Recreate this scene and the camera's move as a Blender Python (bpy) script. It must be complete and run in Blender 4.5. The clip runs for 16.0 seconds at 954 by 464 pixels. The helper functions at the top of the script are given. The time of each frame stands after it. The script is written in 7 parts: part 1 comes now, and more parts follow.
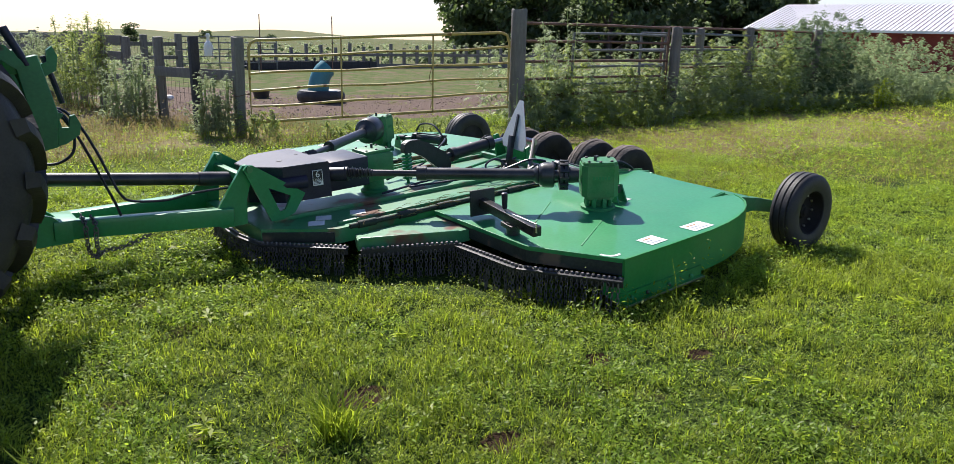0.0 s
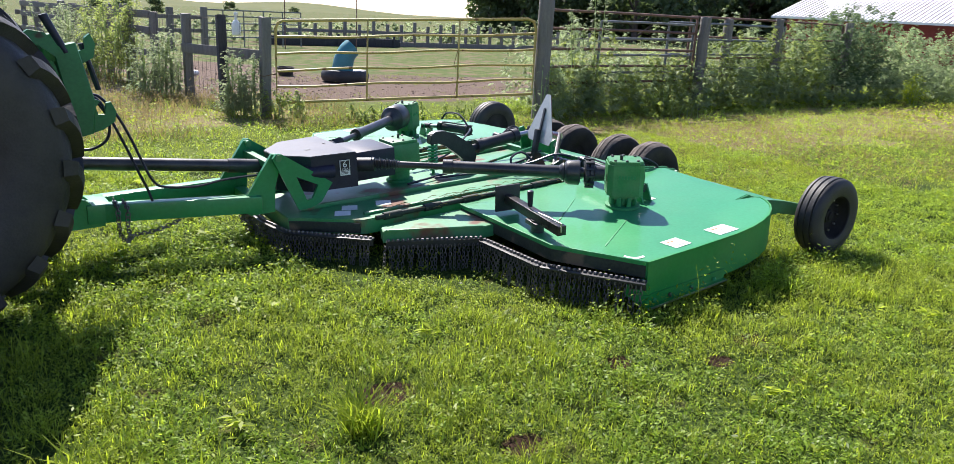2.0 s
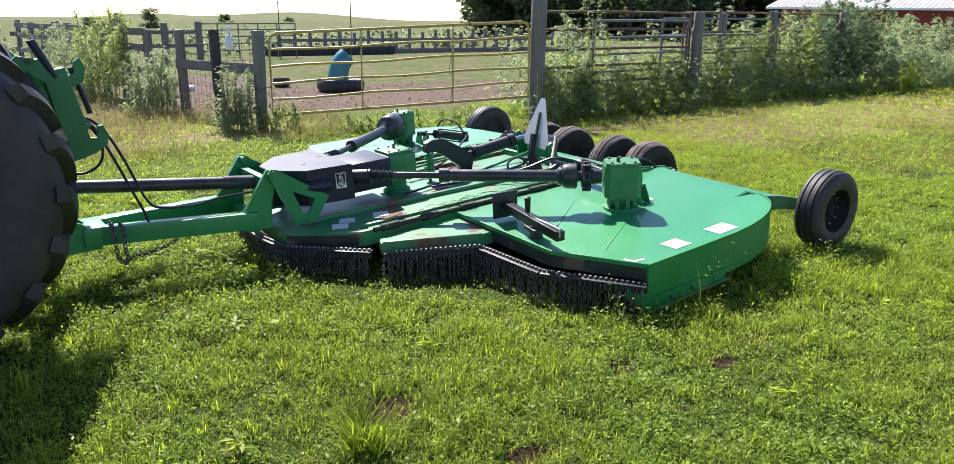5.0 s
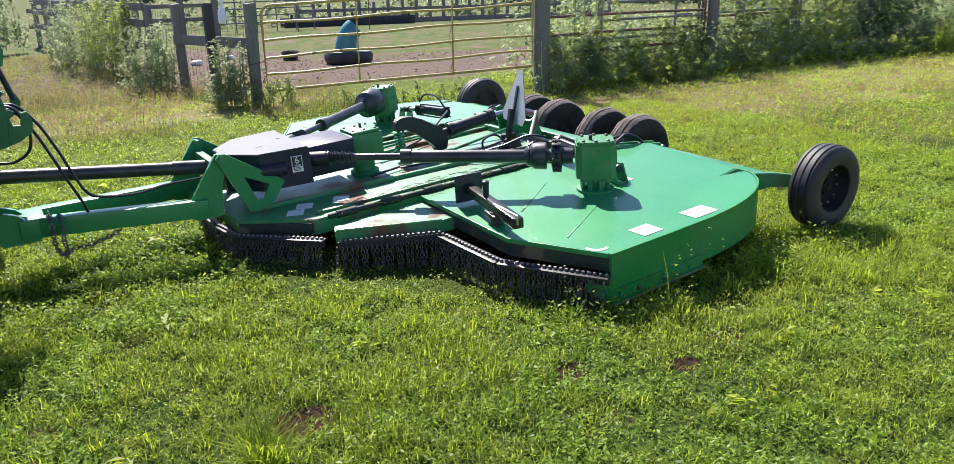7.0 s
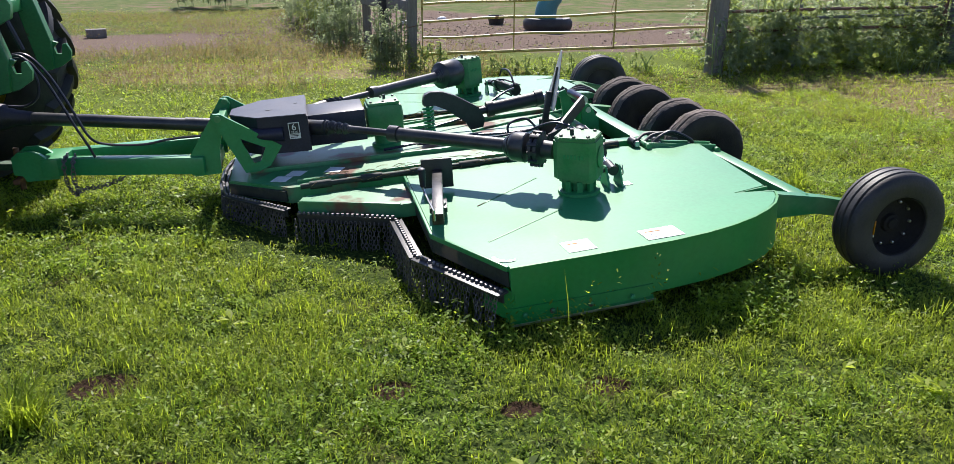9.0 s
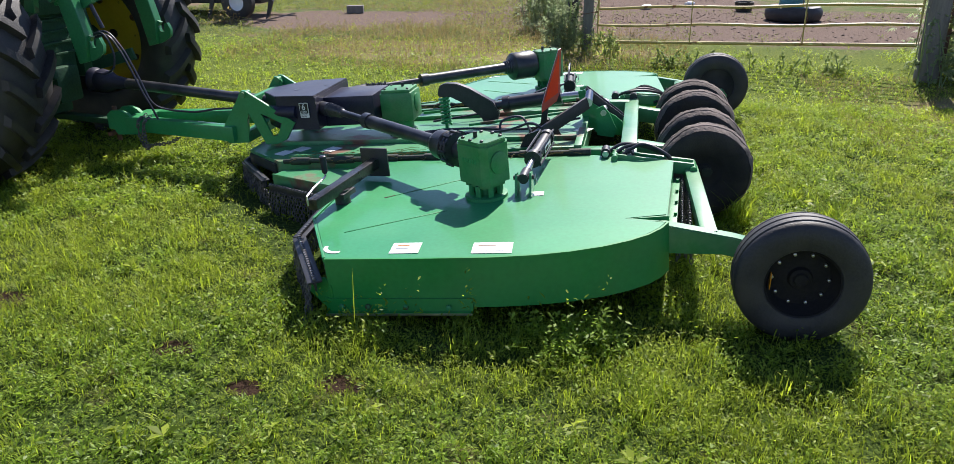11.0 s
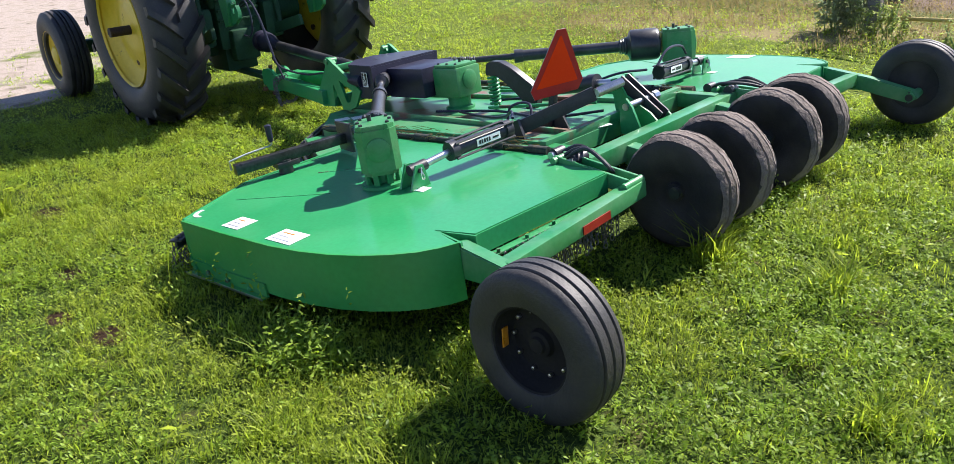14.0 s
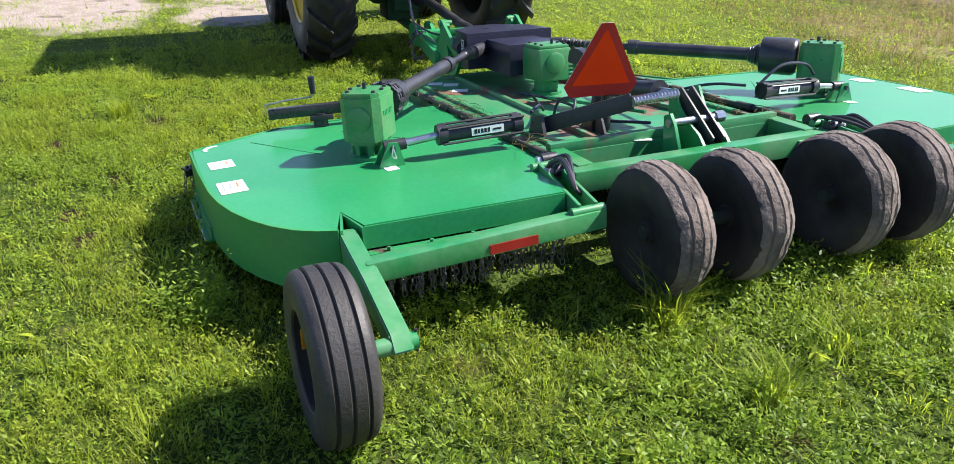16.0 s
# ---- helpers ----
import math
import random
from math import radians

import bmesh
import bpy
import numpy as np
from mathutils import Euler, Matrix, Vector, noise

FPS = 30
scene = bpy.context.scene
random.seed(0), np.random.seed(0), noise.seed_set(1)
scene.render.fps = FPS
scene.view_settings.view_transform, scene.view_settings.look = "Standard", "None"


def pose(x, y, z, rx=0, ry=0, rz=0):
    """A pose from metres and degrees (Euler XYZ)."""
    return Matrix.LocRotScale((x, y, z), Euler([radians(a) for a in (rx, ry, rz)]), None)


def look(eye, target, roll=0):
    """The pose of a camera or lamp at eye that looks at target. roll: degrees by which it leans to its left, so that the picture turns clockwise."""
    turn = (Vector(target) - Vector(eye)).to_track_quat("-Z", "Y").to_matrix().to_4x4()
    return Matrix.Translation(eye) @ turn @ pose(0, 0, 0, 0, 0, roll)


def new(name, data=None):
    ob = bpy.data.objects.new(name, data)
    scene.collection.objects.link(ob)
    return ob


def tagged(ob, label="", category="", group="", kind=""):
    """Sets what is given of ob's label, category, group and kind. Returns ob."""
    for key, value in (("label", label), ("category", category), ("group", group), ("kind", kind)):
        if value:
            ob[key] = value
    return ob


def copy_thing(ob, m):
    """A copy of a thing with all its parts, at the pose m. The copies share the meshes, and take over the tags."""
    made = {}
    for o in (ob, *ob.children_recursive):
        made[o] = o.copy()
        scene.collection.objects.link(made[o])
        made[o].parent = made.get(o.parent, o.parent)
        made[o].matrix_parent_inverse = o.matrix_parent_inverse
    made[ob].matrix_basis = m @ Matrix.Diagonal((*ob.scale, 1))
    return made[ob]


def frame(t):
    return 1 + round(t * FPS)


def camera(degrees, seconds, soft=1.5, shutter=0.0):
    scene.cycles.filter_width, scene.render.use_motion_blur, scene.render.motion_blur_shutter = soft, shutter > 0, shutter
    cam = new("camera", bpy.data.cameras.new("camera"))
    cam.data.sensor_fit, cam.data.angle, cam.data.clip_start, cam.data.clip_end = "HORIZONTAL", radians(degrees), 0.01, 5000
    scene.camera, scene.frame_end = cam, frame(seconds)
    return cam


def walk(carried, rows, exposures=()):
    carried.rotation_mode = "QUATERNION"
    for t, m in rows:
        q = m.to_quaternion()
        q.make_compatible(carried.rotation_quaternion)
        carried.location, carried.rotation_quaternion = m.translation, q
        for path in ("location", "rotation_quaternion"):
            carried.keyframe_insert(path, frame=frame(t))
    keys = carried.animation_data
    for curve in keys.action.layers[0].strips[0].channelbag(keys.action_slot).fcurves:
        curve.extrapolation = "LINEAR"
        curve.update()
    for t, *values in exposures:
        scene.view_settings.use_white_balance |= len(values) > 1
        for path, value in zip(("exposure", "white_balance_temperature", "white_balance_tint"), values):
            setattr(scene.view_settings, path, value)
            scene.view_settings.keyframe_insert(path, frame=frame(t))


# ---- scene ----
cam = camera(63.5, 16.0, soft=0.5)
PATH = [
    (0, (-3.159, -2.84, 1.563), (-1.994, -1.296, 1.058), 1.5),
    (0.5, (-3.179, -2.829, 1.611), (-2.028, -1.284, 1.075), 2.5),
    (1, (-3.19, -2.815, 1.656), (-2.055, -1.262, 1.107), 2.7),
    (1.5, (-3.207, -2.815, 1.673), (-2.081, -1.259, 1.115), 3.2),
    (2, (-3.21, -2.815, 1.671), (-2.086, -1.258, 1.113), 3.1),
    (2.5, (-3.208, -2.823, 1.676), (-2.078, -1.27, 1.119), 3.5),
    (3, (-3.206, -2.82, 1.673), (-2.072, -1.268, 1.118), 3.1),
    (3.5, (-3.201, -2.825, 1.683), (-2.06, -1.276, 1.135), 2.3),
    (6, (-3.101, -2.793, 1.741), (-1.995, -1.224, 1.18), -0.1),
    (6.5, (-2.976, -2.832, 1.783), (-1.875, -1.27, 1.19), -0.4),
    (7, (-2.591, -2.78, 1.714), (-1.558, -1.187, 1.083), -0.6),
    (7.5, (-2.238, -2.853, 1.69), (-1.389, -1.16, 1.047), -1.1),
    (8, (-1.759, -3.006, 1.748), (-1.022, -1.276, 1.068), -1.2),
    (8.5, (-1.295, -3.008, 1.696), (-0.685, -1.255, 0.953), 1.3),
    (9, (-0.801, -3.112, 1.727), (-0.387, -1.288, 1.02), 0.2),
    (9.5, (-0.239, -3.203, 1.833), (0.074, -1.379, 1.074), -0.8),
    (11.8, (2.289, -2.978, 1.81), (1.603, -1.255, 1.061), -2.3),
    (12, (2.466, -2.896, 1.803), (1.742, -1.194, 1.043), -3.1),
    (12.5, (2.857, -2.668, 1.825), (1.983, -1.025, 1.091), -2.1),
    (13, (3.322, -2.365, 1.818), (2.213, -0.865, 1.098), -2.7),
    (13.5, (3.588, -1.934, 1.756), (2.41, -0.496, 1.017), -3.0),
    (14, (3.774, -1.529, 1.732), (2.474, -0.23, 0.942), -4.3),
    (14.5, (3.881, -1.131, 1.729), (2.441, 0.011, 0.941), -5.7),
    (15, (3.94, -0.794, 1.698), (2.438, 0.242, 0.88), -1.9),
    (15.5, (4.183, -0.453, 1.683), (2.546, 0.35, 0.862), -0.6),
    (16, (4.372, -0.146, 1.707), (2.713, 0.584, 0.862), 0.1),
]
walk(cam, [(t, look(eye, target, roll)) for t, eye, target, roll in PATH],
     exposures=((0, 0.65), (0.8, 0.9), (1.5, 1.1), (3.5, 1.05), (6, 1.15), (7, 1.10), (8, 1.10), (8.5, 0.96), (9, 0.80), (9.7, 0.68), (12, 1.02), (14.5, 1.2), (16, 1.2)))

# ---- world, sun, light ----
SUN = Vector((0.17, 0.95, 1.0)).normalized()
world = bpy.data.worlds.new("sky")
scene.world = world
world.use_nodes = True
wn = world.node_tree.nodes
sky = wn.new("ShaderNodeTexSky")
sky.sky_type, sky.sun_disc = "NISHITA", False
sky.sun_elevation = math.asin(SUN.z)
sky.sun_rotation = math.atan2(SUN.x, SUN.y)
sky.dust_density, sky.air_density = 0.18, 1.0
wn["Background"].inputs["Strength"].default_value = 0.080
tint = wn.new("ShaderNodeMix")
tint.data_type, tint.blend_type = "RGBA", "MULTIPLY"
tint.inputs["Factor"].default_value = 1.0
tint.inputs["B"].default_value = (0.98, 0.97, 1.20, 1)
world.node_tree.links.new(sky.outputs[0], tint.inputs["A"])
world.node_tree.links.new(tint.outputs["Result"], wn["Background"].inputs["Color"])
sun = new("sun", bpy.data.lights.new("sun", "SUN"))
sun.data.energy, sun.data.angle, sun.data.color = 5.2, radians(0.55), (1.0, 0.93, 0.88)
sun.matrix_basis = look(SUN * 60, (0, 0, 0))


# ---- materials ----
def material(name, c1, c2, rough=0.6, metal=0.0, scale=6.0, fine=60.0, bump=0.15, dirt=None, dirt_at=0.62, dirt_scale=2.5,
             translucent=None, per_piece=0.0, coat=0.0, spec=0.5, stretch=None, hue_island=False, dust=None, coat_rough=0.24, through_share=0.45):
    """Two colours mixed by noise at two scales, optional dirt patches, fine bump, optional light passing through."""
    m = bpy.data.materials.new(name)
    m.use_nodes = True
    n, k = m.node_tree.nodes, m.node_tree.links
    p = n["Principled BSDF"]
    co = n.new("ShaderNodeTexCoord")
    vec = co.outputs["Object"]
    if stretch:
        mp = n.new("ShaderNodeMapping")
        mp.inputs["Scale"].default_value = stretch
        k.new(vec, mp.inputs["Vector"])
        vec = mp.outputs[0]

    def noise_node(s, detail=4.0):
        t = n.new("ShaderNodeTexNoise")
        t.inputs["Scale"].default_value, t.inputs["Detail"].default_value = s, detail
        k.new(vec, t.inputs["Vector"])
        return t.outputs["Fac"]

    def mixed(fac, a, b):
        x = n.new("ShaderNodeMix")
        x.data_type = "RGBA"
        for value, socket in ((fac, x.inputs["Factor"]), (a, x.inputs["A"]), (b, x.inputs["B"])):
            if isinstance(value, bpy.types.NodeSocket):
                k.new(value, socket)
            elif isinstance(value, tuple):
                socket.default_value = (*value, 1)
            else:
                socket.default_value = value
        return x.outputs["Result"]

    def ramp(fac, a, b):
        r = n.new("ShaderNodeMapRange")
        r.inputs["From Min"].default_value, r.inputs["From Max"].default_value = a, b
        k.new(fac, r.inputs["Value"])
        return r.outputs[0]

    big, small = noise_node(scale), noise_node(fine, 6.0)
    s = n.new("ShaderNodeMath")
    s.operation = "MULTIPLY_ADD"
    k.new(small, s.inputs[0])
    s.inputs[1].default_value = 0.45
    half = n.new("ShaderNodeMath")
    half.operation = "MULTIPLY"
    k.new(big, half.inputs[0])
    half.inputs[1].default_value = 0.55
    k.new(half.outputs[0], s.inputs[2])
    fac = ramp(s.outputs[0], 0.34, 0.66)
    if per_piece:
        if hue_island:
            g = n.new("ShaderNodeNewGeometry")
            rnd = g.outputs["Random Per Island"]
        else:
            g = n.new("ShaderNodeObjectInfo")
            rnd = g.outputs["Random"]
        ma = n.new("ShaderNodeMath")
        ma.operation = "MULTIPLY_ADD"
        k.new(rnd, ma.inputs[0])
        ma.inputs[1].default_value = per_piece
        mb = n.new("ShaderNodeMath")
        mb.operation = "MULTIPLY"
        k.new(fac, mb.inputs[0])
        mb.inputs[1].default_value = 1 - per_piece
        k.new(mb.outputs[0], ma.inputs[2])
        fac = ma.outputs[0]
    col = mixed(fac, c1, c2)
    if dust:
        dcol, amount, dscale = dust
        dm = n.new("ShaderNodeMath")
        dm.operation = "MULTIPLY"
        k.new(ramp(noise_node(dscale, 9.0), 0.38, 0.72), dm.inputs[0])
        dm.inputs[1].default_value = amount
        col = mixed(dm.outputs[0], col, dcol)
    if dirt:
        dn = noise_node(dirt_scale, 8.0)
        df = ramp(dn, dirt_at, dirt_at + 0.07)
        col = mixed(df, col, dirt)
        rr = n.new("ShaderNodeMapRange")
        rr.inputs["To Min"].default_value, rr.inputs["To Max"].default_value = rough, 0.9
        k.new(df, rr.inputs["Value"])
        k.new(rr.outputs[0], p.inputs["Roughness"])
    else:
        rr = n.new("ShaderNodeMapRange")
        rr.inputs["To Min"].default_value, rr.inputs["To Max"].default_value = max(rough - 0.1, 0.02), min(rough + 0.1, 1)
        k.new(big, rr.inputs["Value"])
        k.new(rr.outputs[0], p.inputs["Roughness"])
    k.new(col, p.inputs["Base Color"])
    p.inputs["Metallic"].default_value = metal
    p.inputs["Specular IOR Level"].default_value = spec
    p.inputs["Coat Weight"].default_value, p.inputs["Coat Roughness"].default_value = coat, coat_rough
    if bump:
        b = n.new("ShaderNodeBump")
        b.inputs["Strength"].default_value, b.inputs["Distance"].default_value = bump, 0.01
        k.new(small, b.inputs["Height"])
        k.new(b.outputs[0], p.inputs["Normal"])
    if translucent:
        tr = n.new("ShaderNodeBsdfTranslucent")
        k.new(mixed(fac, tuple(x * 0.4 for x in translucent), translucent), tr.inputs["Color"])
        ms = n.new("ShaderNodeMixShader")
        ms.inputs[0].default_value = through_share
        k.new(p.outputs[0], ms.inputs[1])
        k.new(tr.outputs[0], ms.inputs[2])
        k.new(ms.outputs[0], n["Material Output"].inputs["Surface"])
    return m


GREEN = material("mower_green_paint", (0.008, 0.200, 0.056), (0.018, 0.270, 0.086), 0.50, scale=1.6, fine=48, bump=0.03, spec=0.40, coat=0.45, coat_rough=0.14,
                 dust=((0.10, 0.25, 0.10), 0.14, 3.4))
# deck paint pushed greener: the glow off the grass is put into this colour
GREEN_SKIRT = material("grass_glow_skirt_green", (0.007, 0.190, 0.034), (0.016, 0.255, 0.054), 0.45, scale=2.0, fine=40, bump=0.06, spec=0.38,
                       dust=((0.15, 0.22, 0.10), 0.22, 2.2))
GREEN_TUBE = material("dusty_green_tube_paint", (0.012, 0.185, 0.048), (0.026, 0.245, 0.074), 0.42, scale=3, fine=40, bump=0.06, coat=0.35, coat_rough=0.16,
                      dust=((0.22, 0.30, 0.20), 0.40, 5.0))
GREEN_FADED = material("faded_green_casting_paint", (0.016, 0.170, 0.045), (0.040, 0.235, 0.072), 0.45, scale=7, fine=70, bump=0.12,
                       dust=((0.18, 0.22, 0.13), 0.32, 9.0))
GRIME_SHADE = material("grime_and_shade_dark_paint", (0.010, 0.016, 0.012), (0.035, 0.045, 0.032), 0.7, scale=5, fine=60, bump=0.25,
                 dirt=(0.13, 0.10, 0.065), dirt_at=0.60, dirt_scale=4)
GREEN_WORN = material("worn_dusty_green_paint", (0.010, 0.18, 0.052), (0.030, 0.255, 0.090), 0.46, scale=2.5, fine=30, bump=0.08, coat=0.40, coat_rough=0.30,
                      dirt=(0.155, 0.075, 0.045), dirt_at=0.54, dirt_scale=3.0, dust=((0.17, 0.26, 0.16), 0.40, 4.5))
GREEN_DIRTY = material("grimy_green_paint", (0.012, 0.17, 0.05), (0.03, 0.26, 0.09), 0.5, scale=5, fine=60, bump=0.1,
                       dirt=(0.06, 0.05, 0.03), dirt_at=0.58, dirt_scale=7)
TRACTOR_GREEN = material("tractor_green_paint", (0.012, 0.13, 0.045), (0.025, 0.19, 0.065), 0.42, scale=4, fine=50, bump=0.05,
                         dirt=(0.07, 0.06, 0.04), dirt_at=0.64, dirt_scale=6)
TRACTOR_DARK = material("dark_green_castings", (0.010, 0.040, 0.020), (0.024, 0.078, 0.038), 0.6, scale=9, fine=70, bump=0.3, spec=0.25)
BLACK = material("black_plastic", (0.012, 0.012, 0.026), (0.026, 0.026, 0.048), 0.45, scale=7, fine=80, bump=0.04, coat=0.16, coat_rough=0.26, spec=0.3)
SHAFT = material("dusty_black_shaft_plastic", (0.012, 0.012, 0.015), (0.034, 0.033, 0.036), 0.36, scale=6, fine=60, bump=0.08, dust=((0.10, 0.095, 0.09), 0.35, 6.0))
BLACK_STEEL = material("black_painted_steel", (0.012, 0.013, 0.017), (0.03, 0.03, 0.035), 0.45, scale=12, fine=90, bump=0.08)
RUBBER = material("tyre_rubber", (0.014, 0.0135, 0.0135), (0.034, 0.032, 0.032), 0.58, scale=8, fine=90, bump=0.25, dust=((0.07, 0.061, 0.05), 0.45, 7.0))
# old rubber, darkened further: shade on the sidewalls is put into the colour
SHADED_SIDEWALL = material("old_sidewall_rubber_with_shade", (0.008, 0.0075, 0.007), (0.017, 0.0155, 0.014), 0.8, scale=8, fine=90, bump=0.4, dust=((0.07, 0.058, 0.048), 0.6, 5.0))
RIM_BLACK = material("dusty_black_rim_paint", (0.008, 0.0075, 0.007), (0.020, 0.018, 0.016), 0.75, scale=9, fine=80, bump=0.15, spec=0.25)
RUBBER_MUD = material("muddy_tyre_rubber", (0.055, 0.043, 0.036), (0.14, 0.112, 0.095), 0.9, scale=6, fine=55, bump=0.8, dust=((0.27, 0.22, 0.185), 0.65, 5.0))
RIM_YELLOW = material("yellow_rim_paint", (0.62, 0.42, 0.02), (0.72, 0.50, 0.03), 0.45, scale=6, fine=40, bump=0.05,
                      dirt=(0.10, 0.07, 0.03), dirt_at=0.66, dirt_scale=8)
STEEL = material("bare_steel", (0.42, 0.42, 0.43), (0.60, 0.60, 0.61), 0.32, metal=1.0, scale=10, fine=90, bump=0.05)
JACK_STEEL = material("worn_jack_steel", (0.025, 0.024, 0.024), (0.075, 0.072, 0.07), 0.30, metal=0.6, scale=12, fine=60, bump=0.08)
CHAIN = material("chain_steel", (0.075, 0.07, 0.072), (0.22, 0.21, 0.215), 0.5, metal=0.7, scale=20, fine=90, bump=0.1)
RUST = material("rusty_steel", (0.07, 0.035, 0.02), (0.17, 0.08, 0.04), 0.8, scale=9, fine=70, bump=0.3)
DARK_RUST = material("dark_rusty_axle_steel", (0.018, 0.011, 0.008), (0.05, 0.028, 0.018), 0.75, scale=9, fine=70, bump=0.3)
DECAL = material("white_decal", (0.72, 0.73, 0.70), (0.82, 0.82, 0.80), 0.4, scale=10, fine=60, bump=0.0)
DECAL_DARK = material("black_decal_print", (0.012, 0.012, 0.014), (0.02, 0.02, 0.022), 0.4, scale=10, fine=60, bump=0.0)
AMBER = material("amber_orange", (0.50, 0.19, 0.012), (0.58, 0.24, 0.02), 0.3, scale=20, fine=90, bump=0.05)
RED = material("red_reflector_tape", (0.20, 0.009, 0.009), (0.30, 0.016, 0.014), 0.35, scale=14, fine=90, bump=0.05)
SIGN_RED = material("sign_red_border", (0.42, 0.012, 0.010), (0.50, 0.020, 0.015), 0.5, scale=6, fine=60, bump=0.02)
SIGN_ORANGE = material("sign_fluorescent_orange", (0.88, 0.045, 0.004), (0.92, 0.060, 0.006), 0.6, scale=6, fine=60, bump=0.02, spec=0.1)
SIGN_BACK = material("sign_aluminium_back", (0.40, 0.41, 0.43), (0.52, 0.53, 0.55), 0.45, metal=0.35, scale=4, fine=50, bump=0.05)
OLD_WOOD = material("weathered_grey_timber", (0.11, 0.10, 0.088), (0.235, 0.215, 0.19), 0.85, scale=5, fine=40, bump=0.5, stretch=(6, 6, 0.6), per_piece=0.25)
DARK_WOOD = material("dark_creosoted_timber", (0.02, 0.02, 0.024), (0.05, 0.05, 0.055), 0.8, scale=5, fine=40, bump=0.4, stretch=(6, 6, 0.6))
GATE_PAINT = material("ochre_gate_paint", (0.40, 0.29, 0.075), (0.50, 0.39, 0.13), 0.5, scale=8, fine=70, bump=0.08, dirt=(0.2, 0.1, 0.04), dirt_at=0.6, dirt_scale=9)
PIPE_BROWN = material("rusty_brown_pipe", (0.10, 0.05, 0.035), (0.20, 0.11, 0.08), 0.7, scale=8, fine=70, bump=0.2)
PIPE_GREY = material("grey_panel_pipe", (0.09, 0.10, 0.10), (0.2, 0.21, 0.21), 0.55, scale=8, fine=70, bump=0.1)
WIRE = material("fence_wire", (0.06, 0.05, 0.045), (0.12, 0.10, 0.09), 0.7, metal=0.4, scale=8, fine=70, bump=0.0)
TEAL = material("teal_plastic", (0.035, 0.18, 0.20), (0.06, 0.25, 0.275), 0.4, scale=4, fine=40, bump=0.05)
WHITE_PLASTIC = material("white_plastic", (0.72, 0.72, 0.70), (0.82, 0.82, 0.80), 0.5, scale=8, fine=50, bump=0.03)
ROOF_METAL = material("white_ribbed_roof_metal", (0.70, 0.70, 0.72), (0.82, 0.82, 0.84), 0.4, scale=0.8, fine=12, bump=0.03)
BARN_RED = material("barn_red_siding", (0.16, 0.022, 0.018), (0.24, 0.04, 0.03), 0.75, scale=2, fine=20, bump=0.1)
GLASS = bpy.data.materials.new("tinted_cab_glass")
GLASS.use_nodes = True
gp = GLASS.node_tree.nodes["Principled BSDF"]
gp.inputs["Base Color"].default_value = (0.30, 0.36, 0.34, 1)
gp.inputs["Transmission Weight"].default_value, gp.inputs["Roughness"].default_value = 1.0, 0.03
LEAF_GRASS = material("lawn_grass_and_clover", (0.020, 0.052, 0.006), (0.355, 0.415, 0.052), 0.48, scale=0.9, fine=5, bump=0.0, spec=0.17,
                      translucent=(0.76, 0.95, 0.070), per_piece=0.76, hue_island=True)
LEAF_MEADOW = material("olive_meadow_grass", (0.045, 0.082, 0.016), (0.19, 0.235, 0.050), 0.6, scale=0.7, fine=5, bump=0.0, spec=0.25,
                       translucent=(0.48, 0.54, 0.09), per_piece=0.6, hue_island=True)
LEAF_CLOVER = material("clover_and_broad_weeds", (0.015, 0.050, 0.007), (0.300, 0.415, 0.055), 0.46, scale=1.4, fine=7, bump=0.0, spec=0.18,
                       translucent=(0.70, 0.95, 0.070), per_piece=0.76, hue_island=True)
LEAF_LIME = material("young_weed_leaves", (0.11, 0.18, 0.045), (0.27, 0.34, 0.10), 0.55, scale=0.8, fine=6, bump=0.0,
                     translucent=(0.72, 0.84, 0.22), per_piece=0.55, hue_island=True, spec=0.2, through_share=0.52)
LEAF_DRY = material("dry_straw_grass", (0.17, 0.135, 0.062), (0.30, 0.24, 0.12), 0.7, scale=1.2, fine=9, bump=0.0, translucent=(0.46, 0.36, 0.13), per_piece=0.5, hue_island=True, spec=0.12)
LEAF_WEED = material("tall_weed_leaves", (0.110, 0.165, 0.085), (0.33, 0.395, 0.235), 0.42, scale=1.6, fine=9, bump=0.0,
                     translucent=(0.64, 0.78, 0.38), per_piece=0.45, hue_island=True, spec=0.2, through_share=0.55)
LEAF_HEMP = material("dark_hemp_leaves", (0.045, 0.090, 0.045), (0.165, 0.235, 0.125), 0.48, scale=1.6, fine=9, bump=0.0,
                     translucent=(0.34, 0.48, 0.20), per_piece=0.45, hue_island=True, spec=0.25, through_share=0.5)
LEAF_PALE = material("pale_shrub_leaves", (0.16, 0.20, 0.11), (0.31, 0.35, 0.20), 0.6, scale=1.5, fine=8, bump=0.0,
                     translucent=(0.62, 0.74, 0.40), per_piece=0.5, hue_island=True, spec=0.2, through_share=0.55)
LEAF_TREE = material("tree_leaves", (0.04, 0.075, 0.032), (0.11, 0.155, 0.065), 0.6, scale=0.3, fine=3, bump=0.0,
                     translucent=(0.18, 0.26, 0.08), per_piece=0.6, hue_island=True)
BARK = material("grey_brown_bark", (0.05, 0.04, 0.032), (0.11, 0.09, 0.075), 0.9, scale=6, fine=30, bump=0.6, stretch=(4, 4, 0.8))
